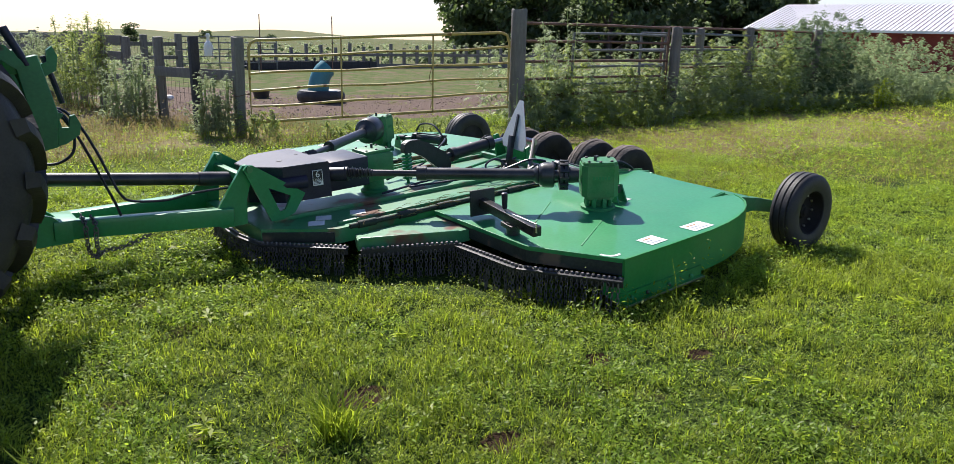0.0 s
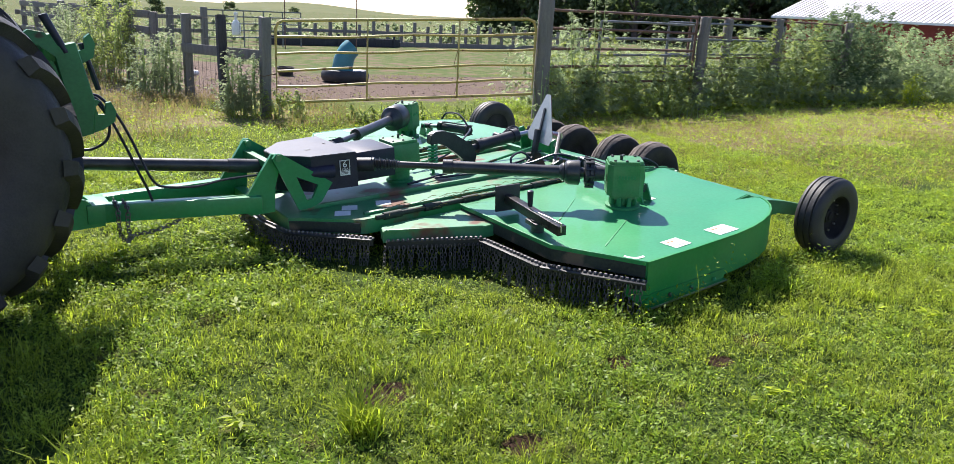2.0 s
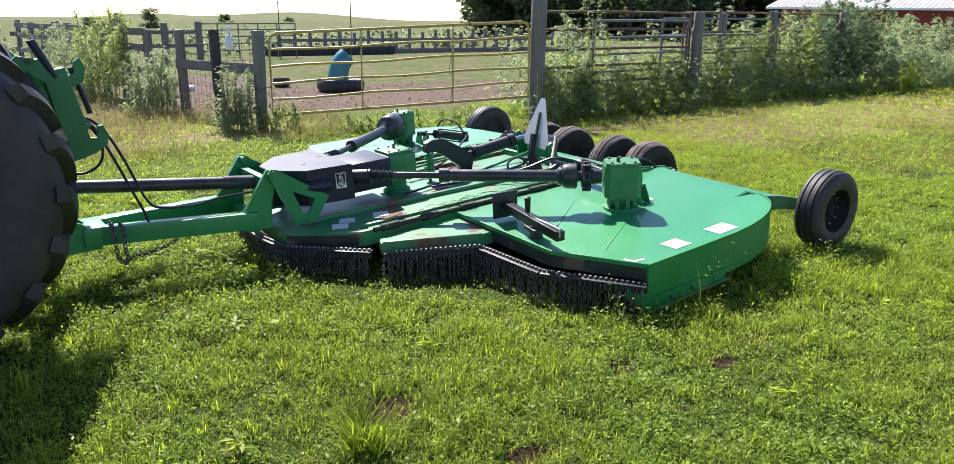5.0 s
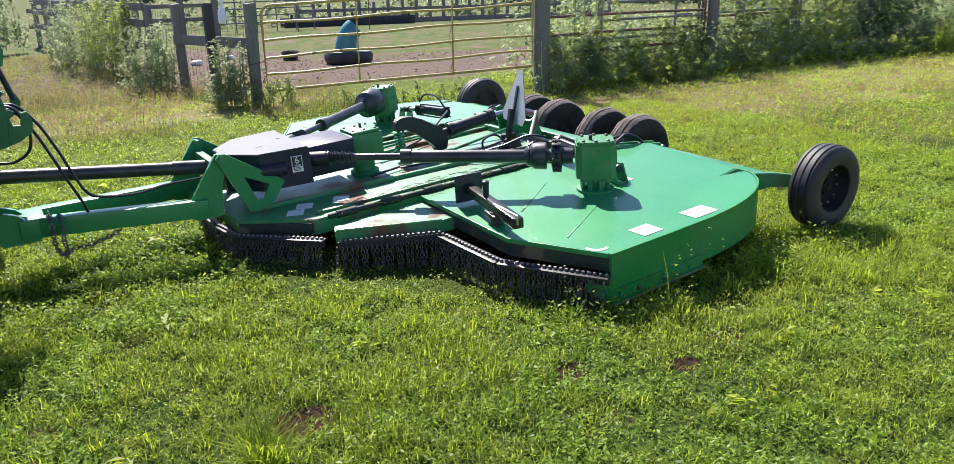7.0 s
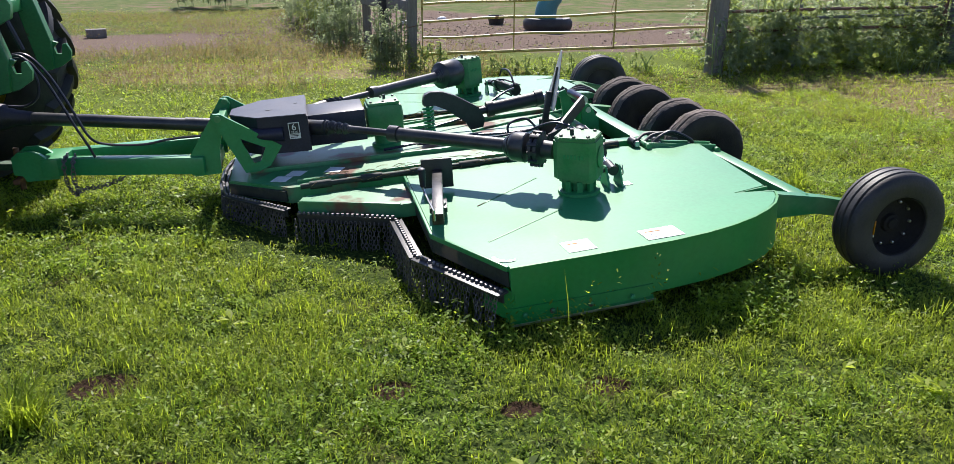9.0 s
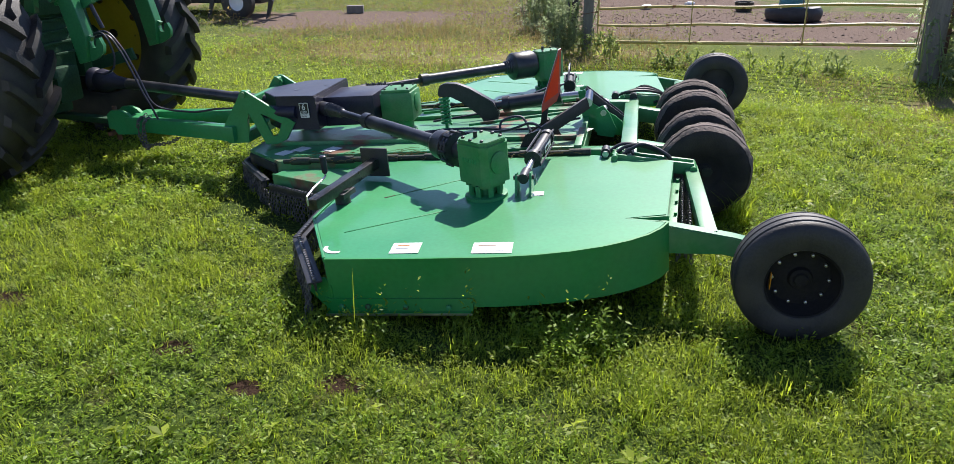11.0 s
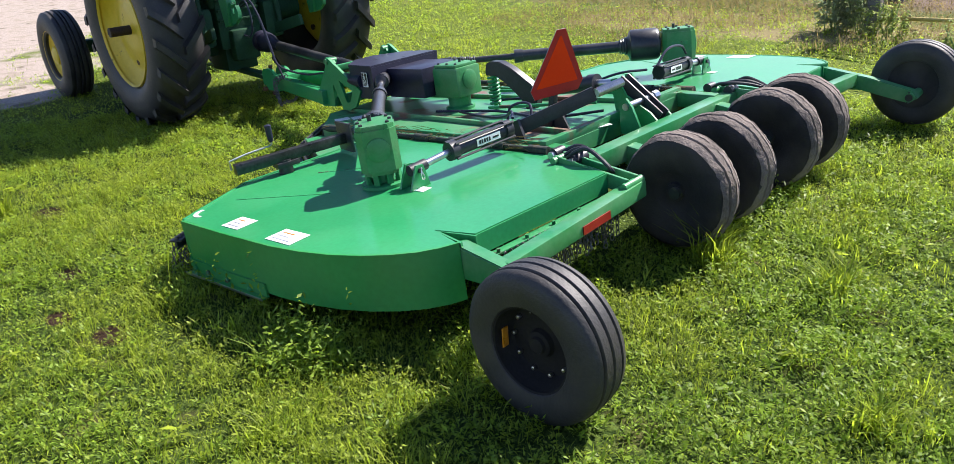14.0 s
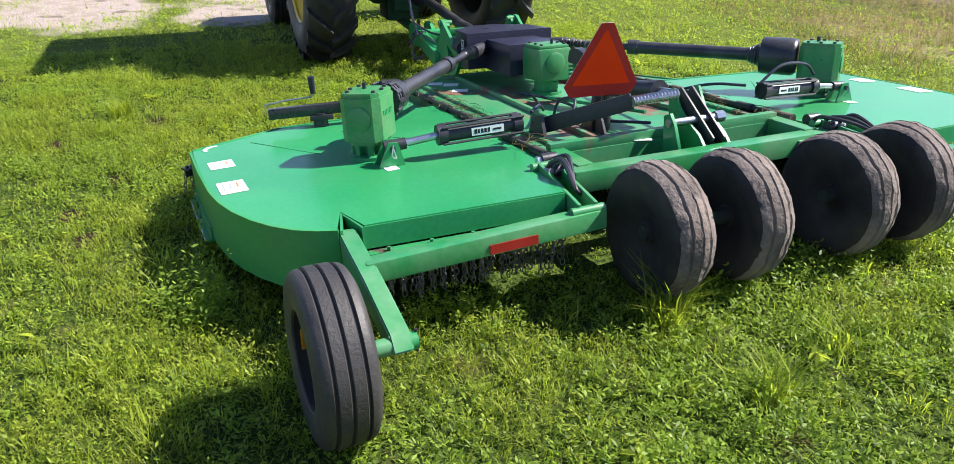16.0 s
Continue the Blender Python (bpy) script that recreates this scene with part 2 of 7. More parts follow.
HILL = material("dry_prairie_hill", (0.095, 0.112, 0.048), (0.15, 0.155, 0.072), 0.95, scale=0.012, fine=0.12, bump=0.0, spec=0.05)


BARE_AND_HOLE_SPOTS = ((-1.69, -0.09, 0.13), (-0.53, -0.38, 0.10), (-1.42, -0.74, 0.10), (0.33, -0.53, 0.12), (-0.05, -0.62, 0.09))
GRAVEL_SPOTS = ((-7.6, -0.8, 1.5), (-6.5, 1.0, 0.9), (-8.3, 1.9, 1.3), (-6.6, -2.7, 1.1))


def ground_material():
    m = bpy.data.materials.new("lawn_soil_and_gravel")
    m.use_nodes = True
    n, k = m.node_tree.nodes, m.node_tree.links
    p = n["Principled BSDF"]
    geo = n.new("ShaderNodeNewGeometry")
    pos = geo.outputs["Position"]

    def tex(s, d=6.0):
        t = n.new("ShaderNodeTexNoise")
        t.inputs["Scale"].default_value, t.inputs["Detail"].default_value = s, d
        k.new(pos, t.inputs["Vector"])
        return t.outputs["Fac"]

    def math_node(op, a, b=None, c=None):
        x = n.new("ShaderNodeMath")
        x.operation = op
        for v, i in ((a, 0), (b, 1), (c, 2)):
            if v is None:
                continue
            if isinstance(v, bpy.types.NodeSocket):
                k.new(v, x.inputs[i])
            else:
                x.inputs[i].default_value = v
        return x.outputs[0]

    def mixed(fac, a, b):
        x = n.new("ShaderNodeMix")
        x.data_type = "RGBA"
        for v, s in ((fac, x.inputs["Factor"]), (a, x.inputs["A"]), (b, x.inputs["B"])):
            if isinstance(v, bpy.types.NodeSocket):
                k.new(v, s)
            else:
                s.default_value = (*v, 1)
        return x.outputs["Result"]

    def smooth(v, a, b):
        r = n.new("ShaderNodeMapRange")
        r.interpolation_type = "SMOOTHSTEP"
        r.inputs["From Min"].default_value, r.inputs["From Max"].default_value = a, b
        k.new(v, r.inputs["Value"])
        return r.outputs[0]

    def patch(cx, cy, rx, ry, wobble=0.5, turn=0.0):
        """1 inside an ellipse with a ragged rim."""
        mp = n.new("ShaderNodeMapping")
        mp.vector_type = "TEXTURE"
        mp.inputs["Location"].default_value = (cx, cy, 0)
        mp.inputs["Rotation"].default_value = (0, 0, turn)
        mp.inputs["Scale"].default_value = (rx, ry, 1e6)
        k.new(pos, mp.inputs["Vector"])
        ln = n.new("ShaderNodeVectorMath")
        ln.operation = "LENGTH"
        k.new(mp.outputs[0], ln.inputs[0])
        d = math_node("MULTIPLY_ADD", ragged, wobble, ln.outputs["Value"])
        return math_node("SUBTRACT", 1.0, smooth(d, 1.0 + wobble * 0.42, 1.0 + wobble * 0.62))

    ragged = tex(0.9, 8.0)
    fine, mid, wide = tex(38.0, 8.0), tex(4.0), tex(0.35)
    # dark base under the near lawn: shade between the blades put into the colour
    grass = mixed(smooth(fine, 0.35, 0.65), (0.018, 0.033, 0.007), (0.068, 0.098, 0.019))
    grass = mixed(smooth(mid, 0.55, 0.75), grass, (0.085, 0.078, 0.030))
    meadow = mixed(smooth(fine, 0.35, 0.65), (0.046, 0.076, 0.012), (0.150, 0.180, 0.032))
    # beyond the near lawn the ground keeps the lighter meadow colour
    grass = mixed(patch(0.7, 0.9, 5.4, 4.2, 0.35), meadow, grass)
    pasture = mixed(smooth(mid, 0.35, 0.7), (0.070, 0.105, 0.030), (0.13, 0.140, 0.055))
    pasture = mixed(smooth(tex(1.3, 9.0), 0.50, 0.66), pasture, (0.17, 0.125, 0.085))
    yy = n.new("ShaderNodeSeparateXYZ")
    k.new(pos, yy.inputs[0])
    col = mixed(smooth(math_node("MULTIPLY_ADD", wide, 3.0, yy.outputs["Y"]), 9.5, 12.0), grass, pasture)
    soil = mixed(smooth(fine, 0.3, 0.7), (0.098, 0.070, 0.055), (0.185, 0.138, 0.112))
    pale = mixed(smooth(fine, 0.3, 0.7), (0.25, 0.205, 0.17), (0.42, 0.36, 0.31))
    pale = mixed(smooth(mid, 0.5, 0.62), pale, (0.28, 0.235, 0.185))
    pale = mixed(smooth(tex(2.4, 10.0), 0.60, 0.66), pale, (0.17, 0.145, 0.11))
    straw = mixed(smooth(fine, 0.3, 0.7), (0.15, 0.125, 0.058), (0.25, 0.21, 0.105))
    col = mixed(patch(5.2, 11.9, 6.4, 2.6, 0.8, -0.05), col, soil)
    col = mixed(patch(0.6, 15.3, 3.8, 4.6, 0.9), col, soil)
    col = mixed(patch(-1.1, 8.2, 2.5, 1.0, 1.0), col, straw)
    col = mixed(patch(9.5, 4.9, 5.5, 1.7, 1.1), col, straw)
    col = mixed(patch(-4.4, 12.2, 2.6, 1.7, 0.9), col, soil)
    col = mixed(patch(-24.0, -1.5, 15.6, 14.0, 0.6), col, pale)
    for cx, cy, r in GRAVEL_SPOTS:
        col = mixed(patch(cx, cy, r, r * 0.7, 1.3), col, pale)
    # bare soil spots; the dark inside of a hole is put into their colour
    for cx, cy, r in BARE_AND_HOLE_SPOTS:
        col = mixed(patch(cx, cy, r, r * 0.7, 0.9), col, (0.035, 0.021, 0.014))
    k.new(col, p.inputs["Base Color"])
    p.inputs["Roughness"].default_value = 0.95
    p.inputs["Specular IOR Level"].default_value = 0.06
    b = n.new("ShaderNodeBump")
    b.inputs["Strength"].default_value, b.inputs["Distance"].default_value = 0.7, 0.03
    k.new(fine, b.inputs["Height"])
    k.new(b.outputs[0], p.inputs["Normal"])
    return m


GROUND = ground_material()

# ---- mesh helpers ----
IDENT = Matrix.Identity(4)
BASE = {}


def thing(name, label, category, loc=(0, 0, 0), group="", kind=""):
    """An empty at the thing's base; its parts are given in world places."""
    ob = new(name)
    ob.empty_display_size = 0.2
    ob.matrix_basis = Matrix.Translation(loc)
    BASE[ob.name] = ob.matrix_basis.copy()
    return tagged(ob, label, category, group, kind)


def finish(name, bm, mat, M=None, smooth=False):
    if M is not None:
        bm.transform(M)
        if M.determinant() < 0:
            bmesh.ops.reverse_faces(bm, faces=bm.faces)
    me = bpy.data.meshes.new(name)
    bm.to_mesh(me)
    bm.free()
    me.materials.append(mat)
    if smooth:
        me.polygons.foreach_set("use_smooth", [True] * len(me.polygons))
        me.set_sharp_from_angle(angle=radians(40))
    return me


def part(name, bm, mat, parent, label="", M=None, smooth=True):
    """Links a bmesh as one mesh object under a thing or a part."""
    ob = new(name, finish(name, bm, mat, M, smooth))
    ob.parent = parent
    ob.matrix_parent_inverse = BASE.get(parent.name, IDENT).inverted()
    BASE[ob.name] = IDENT
    return tagged(ob, label)


def whole(name, bm, mat, label, category, group="", kind="", smooth=True):
    ob = new(name, finish(name, bm, mat, None, smooth))
    return tagged(ob, label, category, group, kind)


def box(bm, a, b, M=IDENT, bev=0.0):
    s = [abs(q - p) for p, q in zip(a, b)]
    c = [(q + p) / 2 for p, q in zip(a, b)]
    r = bmesh.ops.create_cube(bm, size=1.0, matrix=M @ Matrix.Translation(c) @ Matrix.Diagonal((*s, 1)))
    if bev:
        edges = list({e for v in r["verts"] for e in v.link_edges})
        bmesh.ops.bevel(bm, geom=edges, offset=bev, segments=2, affect="EDGES", profile=0.6)


def frame_of(p, q, up=(0, 0, 1)):
    """A frame at p whose x axis runs to q."""
    p, q = Vector(p), Vector(q)
    x = (q - p).normalized()
    y = Vector(up).cross(x)
    if y.length < 1e-4:
        y = Vector((0, 1, 0)).cross(x)
    y.normalize()
    z = x.cross(y)
    m = Matrix((x, y, z)).transposed().to_4x4()
    m.translation = p
    return m, (q - p).length


def beam(bm, p, q, w, h, bev=0.004, up=(0, 0, 1)):
    m, l = frame_of(p, q, up)
    box(bm, (0, -w / 2, -h / 2), (l, w / 2, h / 2), m, bev)


def lathe(bm, profile, M=IDENT, seg=20, close=False, caps=True):
    """Turns (radius, height) points round the z axis of M."""
    rings = []
    for r, h in profile:
        rings.append([bm.verts.new(M @ Vector((r * math.cos(2 * math.pi * i / seg), r * math.sin(2 * math.pi * i / seg), h))) for i in range(seg)])
    pairs = list(zip(rings, rings[1:])) + ([(rings[-1], rings[0])] if close else [])
    for a, b in pairs:
        for i in range(seg):
            bm.faces.new((a[i], a[(i + 1) % seg], b[(i + 1) % seg], b[i]))
    if caps and not close:
        bm.faces.new(rings[0][::-1])
        bm.faces.new(rings[-1])


def axis_frame(p, q):
    """A frame at p whose z axis runs to q."""
    m, l = frame_of(p, q)
    return m @ Matrix(((0, 0, 1, 0), (1, 0, 0, 0), (0, 1, 0, 0), (0, 0, 0, 1))), l


def rod(bm, p, q, r, seg=12, r2=None):
    m, l = axis_frame(p, q)
    lathe(bm, [(r, 0), (r if r2 is None else r2, l)], m, seg)


def prism(bm, outline, z0, z1, M=IDENT, bev=0.0):
    lo = [bm.verts.new(M @ Vector((x, y, z0))) for x, y in outline]
    hi = [bm.verts.new(M @ Vector((x, y, z1))) for x, y in outline]
    n = len(outline)
    area = sum(outline[i][0] * outline[(i + 1) % n][1] - outline[(i + 1) % n][0] * outline[i][1] for i in range(n))
    faces = [bm.faces.new(hi), bm.faces.new(lo[::-1])]
    for i in range(n):
        faces.append(bm.faces.new((lo[i], lo[(i + 1) % n], hi[(i + 1) % n], hi[i])))
    if area < 0:
        bmesh.ops.reverse_faces(bm, faces=faces)
    if bev:
        edges = [e for e in faces[0].edges]
        bmesh.ops.bevel(bm, geom=edges, offset=bev, segments=2, affect="EDGES")


def wire(bm, pts, r, seg=6, close=False):
    """A round tube along points."""
    pts = [Vector(p) for p in pts]
    rings = []
    n = len(pts)
    side = None
    for i, p in enumerate(pts):
        a = pts[(i - 1) % n] if (i or close) else pts[i]
        b = pts[(i + 1) % n] if (i < n - 1 or close) else pts[i]
        t = (b - a).normalized()
        if side is None:
            side = t.cross(Vector((0, 0, 1)))
            if side.length < 0.05:
                side = t.cross(Vector((0, 1, 0)))
        side = (side - t * side.dot(t)).normalized()
        up = t.cross(side)
        rings.append([bm.verts.new(p + (side * math.cos(2 * math.pi * j / seg) + up * math.sin(2 * math.pi * j / seg)) * r) for j in range(seg)])
    pairs = list(zip(rings, rings[1:])) + ([(rings[-1], rings[0])] if close else [])
    for a, b in pairs:
        for j in range(seg):
            bm.faces.new((a[j], b[j], b[(j + 1) % seg], a[(j + 1) % seg]))
    if not close:
        bm.faces.new(rings[0])
        bm.faces.new(rings[-1][::-1])


def bend(points, steps=6):
    """A smooth line through points."""
    pts = [Vector(p) for p in points]
    pts = [pts[0] * 2 - pts[1]] + pts + [pts[-1] * 2 - pts[-2]]
    out = []
    for i in range(1, len(pts) - 2):
        a, b, c, d = pts[i - 1:i + 3]
        for s in range(steps):
            t = s / steps
            out.append(0.5 * (2 * b + (c - a) * t + (2 * a - 5 * b + 4 * c - d) * t * t + (3 * b - a - 3 * c + d) * t ** 3))
    return out + [pts[-2]]


def plate(bm, outline, thick, M):
    """A flat plate: the outline in the frame's xz plane, thick along y."""
    prism(bm, [(x, z) for x, z in outline], -thick / 2, thick / 2, M @ Matrix(((1, 0, 0, 0), (0, 0, -1, 0), (0, 1, 0, 0), (0, 0, 0, 1))))


def bmn():
    return bmesh.new()


def numpy_mesh(name, verts, faces, mat):
    """A mesh from arrays of vertices and of faces with the same number of corners."""
    me = bpy.data.meshes.new(name)
    n = faces.shape[1]
    me.vertices.add(len(verts))
    me.vertices.foreach_set("co", np.ascontiguousarray(verts, dtype=np.float32).ravel())
    me.loops.add(faces.size)
    me.loops.foreach_set("vertex_index", np.ascontiguousarray(faces, dtype=np.int32).ravel())
    me.polygons.add(len(faces))
    me.polygons.foreach_set("loop_start", np.arange(0, faces.size, n, dtype=np.int32))
    me.materials.append(mat)
    me.update(calc_edges=True)
    return me


def leaf_quads(base, direction, side, length, width, droop=0.0):
    """Pointed leaves of two triangles joined in one quad: base, two flanks, tip."""
    n = len(base)
    mid = base + direction * (length * 0.45)[:, None]
    tip = base + direction * length[:, None]
    tip[:, 2] -= droop * length
    v = np.stack([base, mid - side * (width / 2)[:, None], tip, mid + side * (width / 2)[:, None]], 1).reshape(-1, 3)
    return v, np.arange(4 * n).reshape(n, 4)


def unit(a):
    return a / np.maximum(np.linalg.norm(a, axis=1, keepdims=True), 1e-9)


def join_arrays(pieces):
    vs, fs, k = [], [], 0
    for v, f in pieces:
        vs.append(v)
        fs.append(f + k)
        k += len(v)
    return np.concatenate(vs), np.concatenate(fs)


# ---- ground ----
def ground_height(x, y):
    """Level lawn; behind the gate the pasture falls away gently."""
    d = max(y - 9.0, math.hypot(x, y) - 30.0, 0.0)
    return -0.0125 * d


bm = bmn()
lines_x = [-1500, -800, -400, -200, -120, -70, -45, -30] + list(range(-20, 31, 2)) + [38, 50, 65, 85, 120, 200, 350, 600, 1500]
lines_y = [-1500, -500, -150, -60, -30, -14] + list(range(-7, 35, 2)) + [40, 50, 65, 85, 120, 200, 350, 600, 1500]
grid = [[bm.verts.new((x, y, ground_height(x, y))) for x in lines_x] for y in lines_y]
for a, b in zip(grid, grid[1:]):
    for i in range(len(a) - 1):
        bm.faces.new((a[i], a[i + 1], b[i + 1], b[i]))
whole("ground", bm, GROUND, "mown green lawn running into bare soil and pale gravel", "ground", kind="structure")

# ---- the mower: a folding rotary cutter with two wings, pitched slightly nose-down ----
MID = 2.39
MOWER = thing("rotary_mower", "green folding batwing rotary mower parked on grass behind a tractor", "mower", (0.4, MID, 0))
M0 = Matrix.Translation((0.065, MID, 0.350)) @ Matrix.Rotation(radians(-4.45), 4, "Y") @ Matrix.Diagonal((0.963, 0.985, 1, 1))
HINGE = 0.80
ML = M0 @ Matrix.Translation((0, -HINGE, 0)) @ Matrix.Rotation(radians(1.2), 4, "X") @ Matrix.Translation((0, HINGE, 0))
MR = M0 @ Matrix.Translation((0, HINGE, 0)) @ Matrix.Rotation(radians(-1.2), 4, "X") @ Matrix.Translation((0, -HINGE, 0)) @ Matrix.Diagonal((1, -1, 1, 1))


OUTER = [(0.0, -2.39), (0.45, -2.385), (0.85, -2.37), (1.05, -2.345), (1.22, -2.305), (1.37, -2.25), (1.49, -2.185), (1.58, -2.115), (1.64, -2.04), (1.675, -1.965)]
WING = [(-0.28, -HINGE - 0.02), (-0.28, -1.85)] + OUTER + [(1.43, -1.905), (1.68, -1.865), (1.74, -0.98), (1.24, -HINGE - 0.02)]
FILL = [(-0.285, -0.84), (-0.285, -1.25), (-0.37, -1.25), (-0.99, -0.95), (-0.95, -0.84)]
CENTRE = [(-1.44, -0.40), (-1.03, -0.76), (1.16, -0.76), (1.16, 0.76), (-1.03, 0.76), (-1.44, 0.40)]


def strip_wall(bm, path, z0, z1, thick):
    """An upright sheet along a line in plan."""
    n = len(path)
    off = []
    for i, (x, y) in enumerate(path):
        a, b = path[max(i - 1, 0)], path[min(i + 1, n - 1)]
        d = Vector((b[0] - a[0], b[1] - a[1])).normalized()
        off.append((x - d.y * thick, y + d.x * thick))
    prism(bm, list(path) + off[::-1], z0, z1)


# one oval link, used for all guard chains
def link_template(l=0.034, w=0.020, r=0.0032, seg=10, side=4):
    v, f = [], []
    for i in range(seg):
        a = 2 * math.pi * i / seg
        c = np.array((w / 2 * math.cos(a), 0, l / 2 * math.sin(a)))
        o = np.array((math.cos(a), 0, math.sin(a)))
        for j in range(side):
            b = 2 * math.pi * j / side
            v.append(c + r * (o * math.cos(b) + np.array((0, 1, 0)) * math.sin(b)))
    for i in range(seg):
        for j in range(side):
            f.append((i * side + j, ((i + 1) % seg) * side + j, ((i + 1) % seg) * side + (j + 1) % side, i * side + (j + 1) % side))
    return np.array(v), np.array(f)


LINK_V, LINK_F = link_template()


def chain_curtain(path, top, length, M, name, spacing=0.030, seed=1):
    """Rows of hanging chain strands below a line in plan (mower coordinates); they hang plumb."""
    rng = np.random.default_rng(seed)
    pieces = []
    pts = [Vector((*p, top)) for p in path]
    for p, q in zip(pts, pts[1:]):
        n = max(int((q - p).length / spacing), 1)
        for i in range(n):
            w = M @ p.lerp(q, (i + 0.5) / n)
            sway, turn = rng.normal(0, 0.006, 2), rng.uniform(0, math.pi)
            count = int((length + rng.uniform(-0.015, 0.02)) / 0.027)
            for c in range(count):
                a = turn + (math.pi / 2 if c % 2 else 0) + rng.normal(0, 0.15)
                R = np.array(((math.cos(a), -math.sin(a), 0), (math.sin(a), math.cos(a), 0), (0, 0, 1)))
                s = c / max(count, 1)
                pieces.append((LINK_V @ R.T + np.array((w.x + sway[0] * s * 2, w.y + sway[1] * s * 2, w.z - 0.015 - c * 0.027)), LINK_F))
    v, f = join_arrays(pieces)
    ob = new(name, numpy_mesh(name, v, f, CHAIN))
    ob.parent, ob.matrix_parent_inverse = MOWER, BASE[MOWER.name].inverted()
    BASE[ob.name] = IDENT
    return tagged(ob, "hanging rows of dark steel guard chain", kind="stuff")


def guard_rail(path, M, top=-0.10, tray=0.07):
    """The black angle rail that carries the chains, with the row of pinned top links."""
    bm = bmn()
    for (x0, y0), (x1, y1) in zip(path, path[1:]):
        beam(bm, (x0, y0, top), (x1, y1, top), tray, 0.012, 0.002)
        beam(bm, (x0, y0, top - 0.02), (x1, y1, top - 0.02), 0.012, 0.05, 0.002)
    rail = part("guard_rail", bm, BLACK_STEEL, MOWER, "black steel rail carrying the guard chains", M)
    bm = bmn()
    for (x0, y0), (x1, y1) in zip(path, path[1:]):
        n = int(math.hypot(x1 - x0, y1 - y0) / 0.032)
        for i in range(n):
            t = (i + 0.5) / n
            x, y = x0 + (x1 - x0) * t, y0 + (y1 - y0) * t
            lathe(bm, [(0.011, 0), (0.013, 0.006), (0.009, 0.014)], Matrix.Translation((x, y, top + 0.006)), 6)
    part("link_pin", bm, CHAIN, rail, "", M)["kind"] = "stuff"


def wing(M, tag, front):
    """One wing with all that is bolted to its deck."""
    bm = bmn()
    prism(bm, WING, -0.10, 0.0, bev=0.006)
    deck = part("wing_deck", bm, GREEN, MOWER, "bright green wing deck with a rounded outer corner", M)
    bm = bmn()
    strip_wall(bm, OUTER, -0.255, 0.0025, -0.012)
    part("side_skirt", bm, GREEN_SKIRT, deck, "deep green side skirt with grass glow put into its colour", M)
    bm = bmn()
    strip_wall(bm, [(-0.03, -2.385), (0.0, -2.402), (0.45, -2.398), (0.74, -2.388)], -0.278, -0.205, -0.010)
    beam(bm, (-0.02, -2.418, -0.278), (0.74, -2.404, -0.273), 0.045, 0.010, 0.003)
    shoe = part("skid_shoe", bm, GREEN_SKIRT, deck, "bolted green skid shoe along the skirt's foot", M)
    bm = bmn()
    beam(bm, (-0.02, -2.441, -0.279), (0.74, -2.427, -0.274), 0.006, 0.012, 0.001)
    part("worn_edge", bm, STEEL, shoe, "bare worn steel edge", M)
    for x in (0.06, 0.20, 0.40, 0.62):
        bm = bmn()
        lathe(bm, [(0.014, 0), (0.014, 0.010), (0.009, 0.013)], Matrix.Translation((x, -2.412, -0.245)) @ Matrix.Rotation(radians(90), 4, "X"), 8)
        part("bolt", bm, GREEN_DIRTY, shoe, "", M)
    bm = bmn()
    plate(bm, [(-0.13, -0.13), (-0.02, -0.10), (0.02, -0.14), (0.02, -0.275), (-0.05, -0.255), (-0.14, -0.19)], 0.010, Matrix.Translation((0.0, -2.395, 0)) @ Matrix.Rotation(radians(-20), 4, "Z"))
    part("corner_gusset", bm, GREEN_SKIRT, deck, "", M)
    # weld marks of the ribs underneath
    for p, q in (((0.48, -1.765, 0.0005), (-0.02, -2.06, 0.0005)), ((0.50, -1.21, 0.0005), (0.04, -1.545, 0.0005))):
        bm = bmn()
        beam(bm, p, q, 0.010, 0.004, 0.001)
        part("weld_mark", bm, GREEN_DIRTY, deck, "faint dark weld mark", M)
    # rolled lip along the front edge and the rear flap
    bm = bmn()
    beam(bm, (-0.287, -0.84, -0.008), (-0.287, -1.85, -0.008), 0.016, 0.028, 0.004)
    beam(bm, (-0.288, -1.85, -0.008), (-0.006, -2.385, -0.008), 0.016, 0.028, 0.004)
    part("front_lip", bm, GREEN, deck, "", M)
    bm = bmn()
    beam(bm, (1.70, -1.86, -0.115), (1.755, -0.98, -0.115), 0.05, 0.012, 0.003)
    for i in range(5):
        y = -1.78 + i * 0.18
        rod(bm, (1.715 - 0.0 + (y + 1.86) * 0.06, y, -0.115), (1.715 + (y + 1.86) * 0.06, y, -0.092), 0.009, 8)
    part("rear_ledge", bm, GREEN_DIRTY, deck, "ledge with bolt heads below the rear edge", M)
    bm = bmn()
    prism(bm, [(1.435, -1.902), (1.685, -1.962), (1.685, -1.95), (1.44, -1.893)], -0.16, -0.002)
    prism(bm, [(1.44, -1.905), (1.69, -1.865), (1.69, -1.875), (1.44, -1.915)], -0.12, -0.003)
    part("slot_cheek", bm, GREEN_DIRTY, deck, "", M)
    # dark strip over the green: shade under the lip painted in, with grime
    bm = bmn()
    beam(bm, (-0.284, -0.85, -0.062), (-0.284, -1.852, -0.062), 0.010, 0.078, 0.002)
